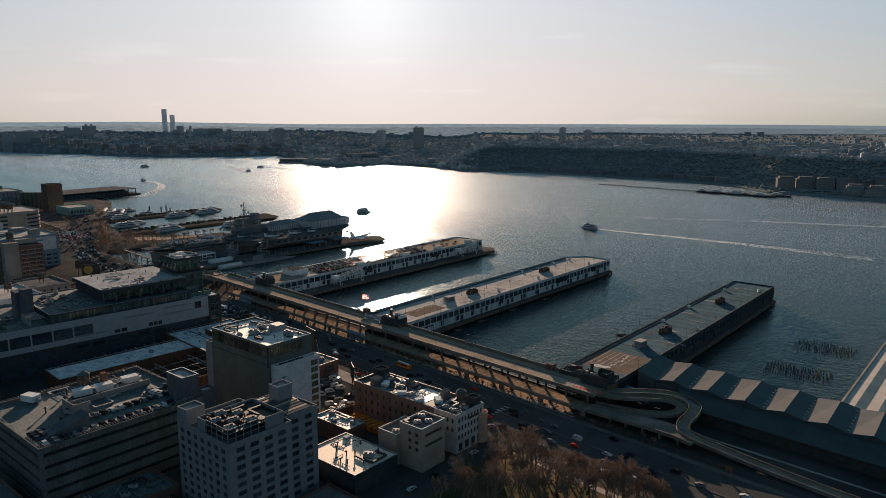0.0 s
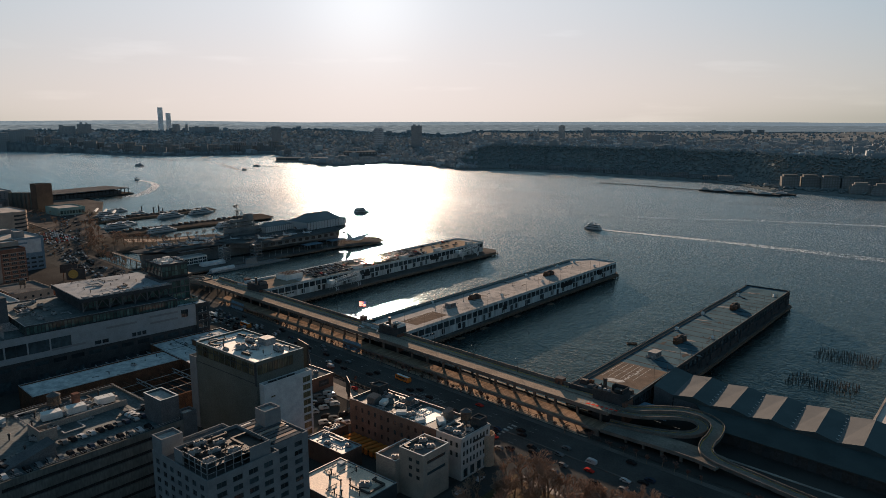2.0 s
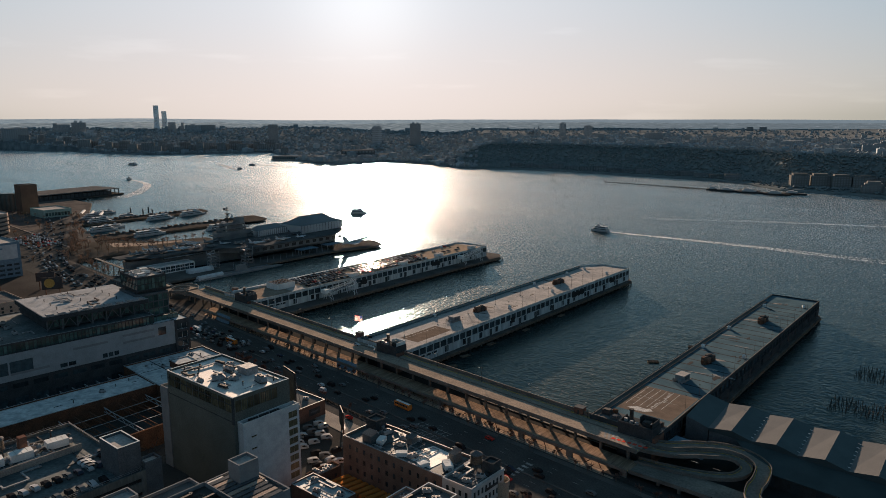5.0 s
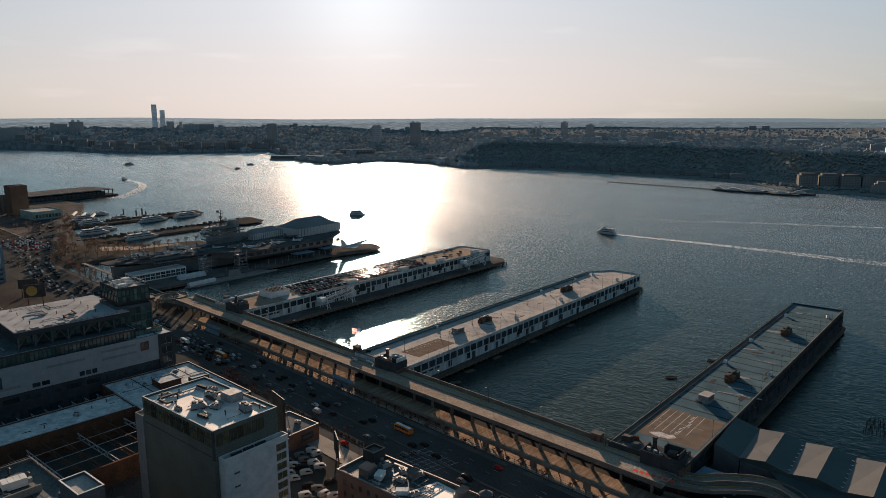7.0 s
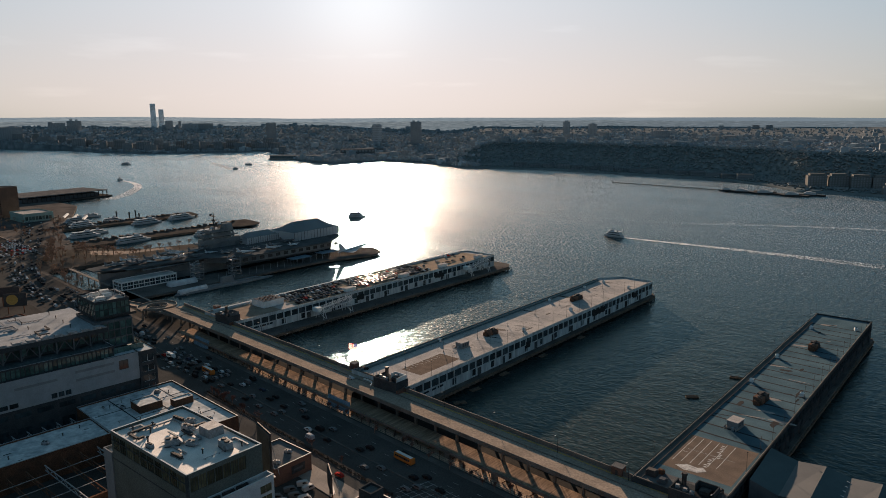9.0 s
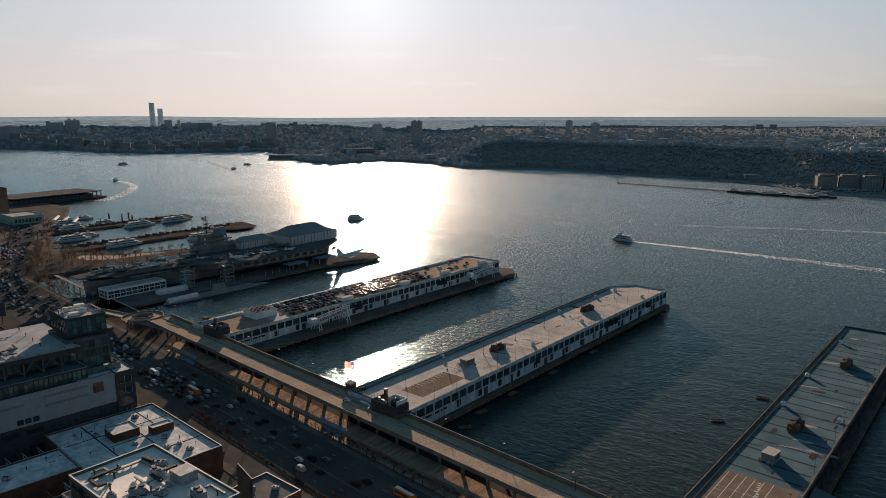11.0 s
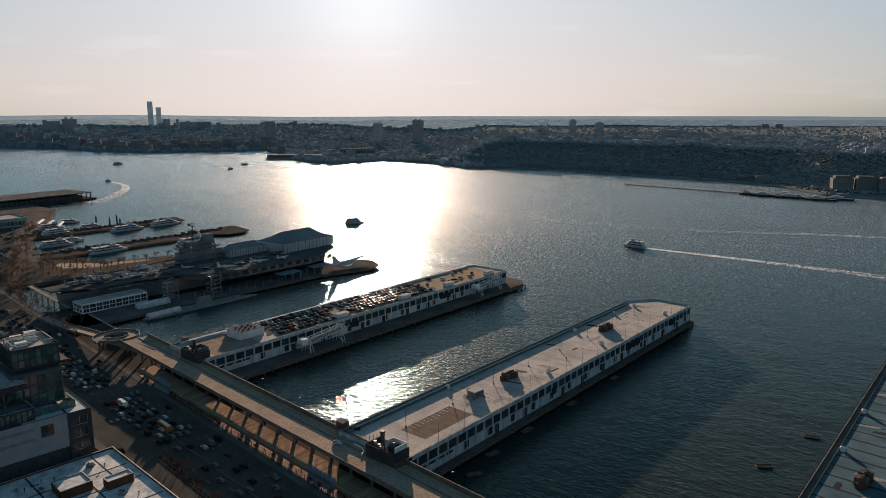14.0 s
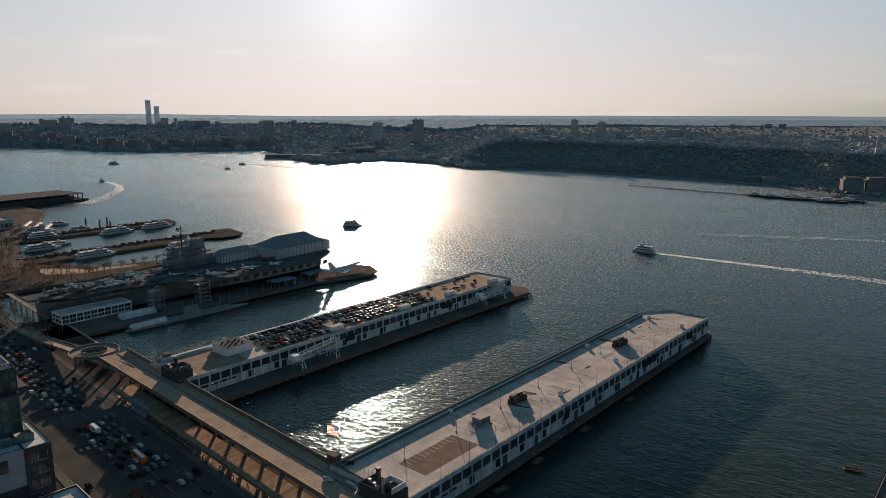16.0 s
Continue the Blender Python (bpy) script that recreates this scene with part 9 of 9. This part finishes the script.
p76 = thing("pier", "long open-sided pier shed with a flat roof", "pier shed", -1135, 250, 0, 8)
part("deck", Mesh().box(-45, 45, -60, 110, 0.5, 3), DARKDECK, p76)
part("roof", Mesh().box(-40, 40, -55, 104, 12, 13.4), ROOFDARK, p76)
for i in range(20):
    for x in (-39, 39):
        part("post", Mesh().box(x - 0.6, x + 0.6, -54 + 8.2 * i, -52.8 + 8.2 * i, 3, 12), DARKSTEEL, p76)
part("inner_wall", Mesh().box(-34, 34, -54, 90, 3, 9), GREYPANEL, p76)
building("ferry_terminal", "pale green ferry terminal with a curved roof", -900, -850, 118, 158, 3, 14, mat("green_copper", (0.22, 0.30, 0.27), (0.18, 0.25, 0.23), 0.6), ROOFGREY,
                       grids={"+x": ((2, 38, 1, 9, 8, 1, 3.6, 5),)}, glassy=GREENGLASS)
for k in range(3):
    r_ = thing("ferry_slip", "white arched ferry gangway canopy over the slip", "canopy", -845 + 22 * k, 172 + 4 * k, 2, 60)
    part("roof", Mesh().loft([[(2.4 * math.cos(a), y, 5 + 1.6 * math.sin(a)) for a in np.linspace(0, 3.1416, 7)] for y in (-22, 22)], False, False), WHITE, r_)
    part("deck", Mesh().box(-2.6, 2.6, -22, 22, 0, 0.8), CONCRETE, r_)
for x, y in ((-800, 245), (-815, 262), (-780, 250), (-826, 238)):
    r_ = thing("dolphin_pile", "dark cluster of mooring piles", "pile", x, y, 0)
    part("shaft", Mesh().tube((0, 0, -3), (0, 0, 9), 1.2, 1.0, 8), DARKSTEEL, r_)


def boat(x, y, turn, l, w, decks, label, z=0.0, paint=None, group="boats"):
    """A ferry or tour boat, bow along +x: hull, cabins with window strips, wheelhouse, mast."""
    root = thing("ferry" if l > 24 else "boat", label, "boat", x, y, z, turn, group)
    hw = w / 2
    sec = lambda u, k: [(u, -hw * k, 2.2 + 0.5 * (u > l * 0.3)), (u, -hw * k * 0.85, 0.2), (u, -hw * k * 0.5, -0.8), (u, hw * k * 0.5, -0.8), (u, hw * k * 0.85, 0.2), (u, hw * k, 2.2 + 0.5 * (u > l * 0.3))]
    part("hull", Mesh().loft([sec(-l / 2, 0.9), sec(-l * 0.3, 1), sec(l * 0.2, 1), sec(l * 0.38, 0.7), sec(l / 2, 0.06)]), paint or BOATWHITE, root)
    for k in range(decks):
        a, b = -l * (0.44 - 0.06 * k), l * (0.3 - 0.08 * k)
        z0 = 2.2 + 2.5 * k
        cabin = part("cabin", Mesh().box(a, b, -hw * (0.86 - 0.1 * k), hw * (0.86 - 0.1 * k), z0, z0 + 2.3), BOATWHITE, root)
        part("deck_roof", Mesh().box(a - 0.6, b + 0.8, -hw * (0.95 - 0.1 * k), hw * (0.95 - 0.1 * k), z0 + 2.3, z0 + 2.5), PANEL, root)
        for s in (-1, 1):
            y0 = s * hw * (0.86 - 0.1 * k)
            part("window_strip", Mesh().box(a + 1, b - 1, min(y0, y0 + s * 0.06), max(y0, y0 + s * 0.06), z0 + 0.9, z0 + 1.8), GLASS, cabin)
    z0 = 2.2 + 2.5 * decks
    part("wheelhouse", Mesh().loft([[(l * 0.02, -hw * 0.4, z0), (l * 0.16, -hw * 0.35, z0), (l * 0.16, hw * 0.35, z0), (l * 0.02, hw * 0.4, z0)],
                                    [(l * 0.03, -hw * 0.36, z0 + 2.2), (l * 0.13, -hw * 0.3, z0 + 2.2), (l * 0.13, hw * 0.3, z0 + 2.2), (l * 0.03, hw * 0.36, z0 + 2.2)]]), BOATWHITE, root)
    part("mast", Mesh().tube((0, 0, z0), (0, 0, z0 + 4.5), 0.15, 0.08, 6), DARKSTEEL, root)
    part("funnel", Mesh().tube((-l * 0.2, 0, z0), (-l * 0.22, 0, z0 + 1.8), 0.7, 0.6, 8), DARKSTEEL, root)
    return root


boat(-162, 545, 178, 26, 8.5, 2, "white ferry under way with a long wake")
boat(-540, 465, 42, 27, 9, 2, "pale ferry crossing the sun glitter")
boat(-1420, 531, 172, 22, 8, 1, "small ferry with a curling white wake")
boat(-1930, 800, 20, 34, 10, 2, "distant white ferry on the river")
boat(-1500, 900, -60, 22, 8, 1, "distant small ferry with a bow wave")
boat(-1620, 1030, 10, 26, 8, 1, "distant white boat off the far bank")
for x, y, a, l, d, lab in ((-598, 150, 92, 46, 2, "white three-deck tour boat moored at the pier"), (-575, 240, 92, 44, 2, "white tour boat moored at the pier"), (-752, 158, 92, 42, 3, "white tall tour boat moored at the pier"),
                           (-730, 290, 92, 44, 2, "grey-white tour boat moored at the pier end"), (-727, 235, 92, 44, 2, "grey-white tour boat moored alongside"), (-680, 128, 88, 38, 2, "white dinner boat in the slip"),
                           (-800, 170, 92, 40, 3, "white dinner boat near the ferry slips"), (-790, 215, 80, 24, 1, "small ferry at the slip"), (-700, 150, 70, 30, 1, "old work boat in the slip"), (-855, 215, 60, 24, 1, "small ferry beside the piles")):
    boat(x, y, a, l, 10 if l > 30 else 7, d, lab)

FOAM = mat("foam", (0.85, 0.85, 0.85), (0.6, 0.61, 0.62), 0.6, scale=0.1, fine=0.5, bump=0, grain=0.4)


def wake(name, pts, w0, w1, label, density, seed, fill=False, grain=1.0):
    """Broken foam along a boat's track: many thin flakes on the water."""
    q, g = random.Random(seed), Mesh()
    line = curve(pts, 30)
    n = len(line)
    for k in range(density):
        t = q.random() ** 2.2
        i = min(int(t * (n - 1)), n - 2)
        p, d = line[i], (line[i + 1] - line[i]).normalized()
        s = Vector((-d.y, d.x, 0))
        w = w0 + (w1 - w0) * t
        side = q.choice((-1, 1)) * (1 - q.random() ** 2 * 0.7)
        c = p + s * w * (q.uniform(-1, 1) if fill else side * q.uniform(0.5, 1)) + d * q.uniform(-3, 3)
        l, b = grain * q.uniform(1.2, 4.5) * (1 - 0.3 * t), grain * q.uniform(0.4, 1.4) * (1 - 0.7 * t)
        c = c + Vector((0, 0, 0.3 * k / density))
        g.add([c - d * l, c - s * b, c + d * l, c + s * b], [(0, 1, 2, 3)])
    ob = part(name, g, FOAM)
    ob.location.z = 0.06
    tagged(ob, label, "wake", kind="stuff")


wake("wake", [(-150, 546, 0), (-60, 551, 0), (40, 553, 0), (120, 551, 0), (190, 547, 0)], 2.6, 13, "long white foam wake behind the ferry", 3000, 1, True, 0.62)
wake("wake", [(-1408, 531, 0), (-1347, 524, 0), (-1264, 496, 0), (-1193, 453, 0), (-1105, 387, 0), (-1060, 335, 0)], 3, 14, "curling white foam wake", 6000, 2, True)
wake("wake", [(-1510, 895, 0), (-1590, 925, 0), (-1677, 966, 0), (-1800, 1020, 0), (-1918, 1074, 0)], 4, 14, "curved distant wake", 3600, 3)
wake("wake", [(-1640, 1040, 0), (-1562, 1055, 0), (-1420, 1054, 0), (-1250, 1058, 0)], 3, 9, "straight distant wake", 2600, 4)
wake("wake", [(200, 850, 0), (61, 801, 0), (-35, 762, 0), (-141, 707, 0), (-266, 677, 0), (-412, 663, 0), (-540, 645, 0)], 4, 13, "old fading wake lines across the river", 4200, 5, False, 0.3)
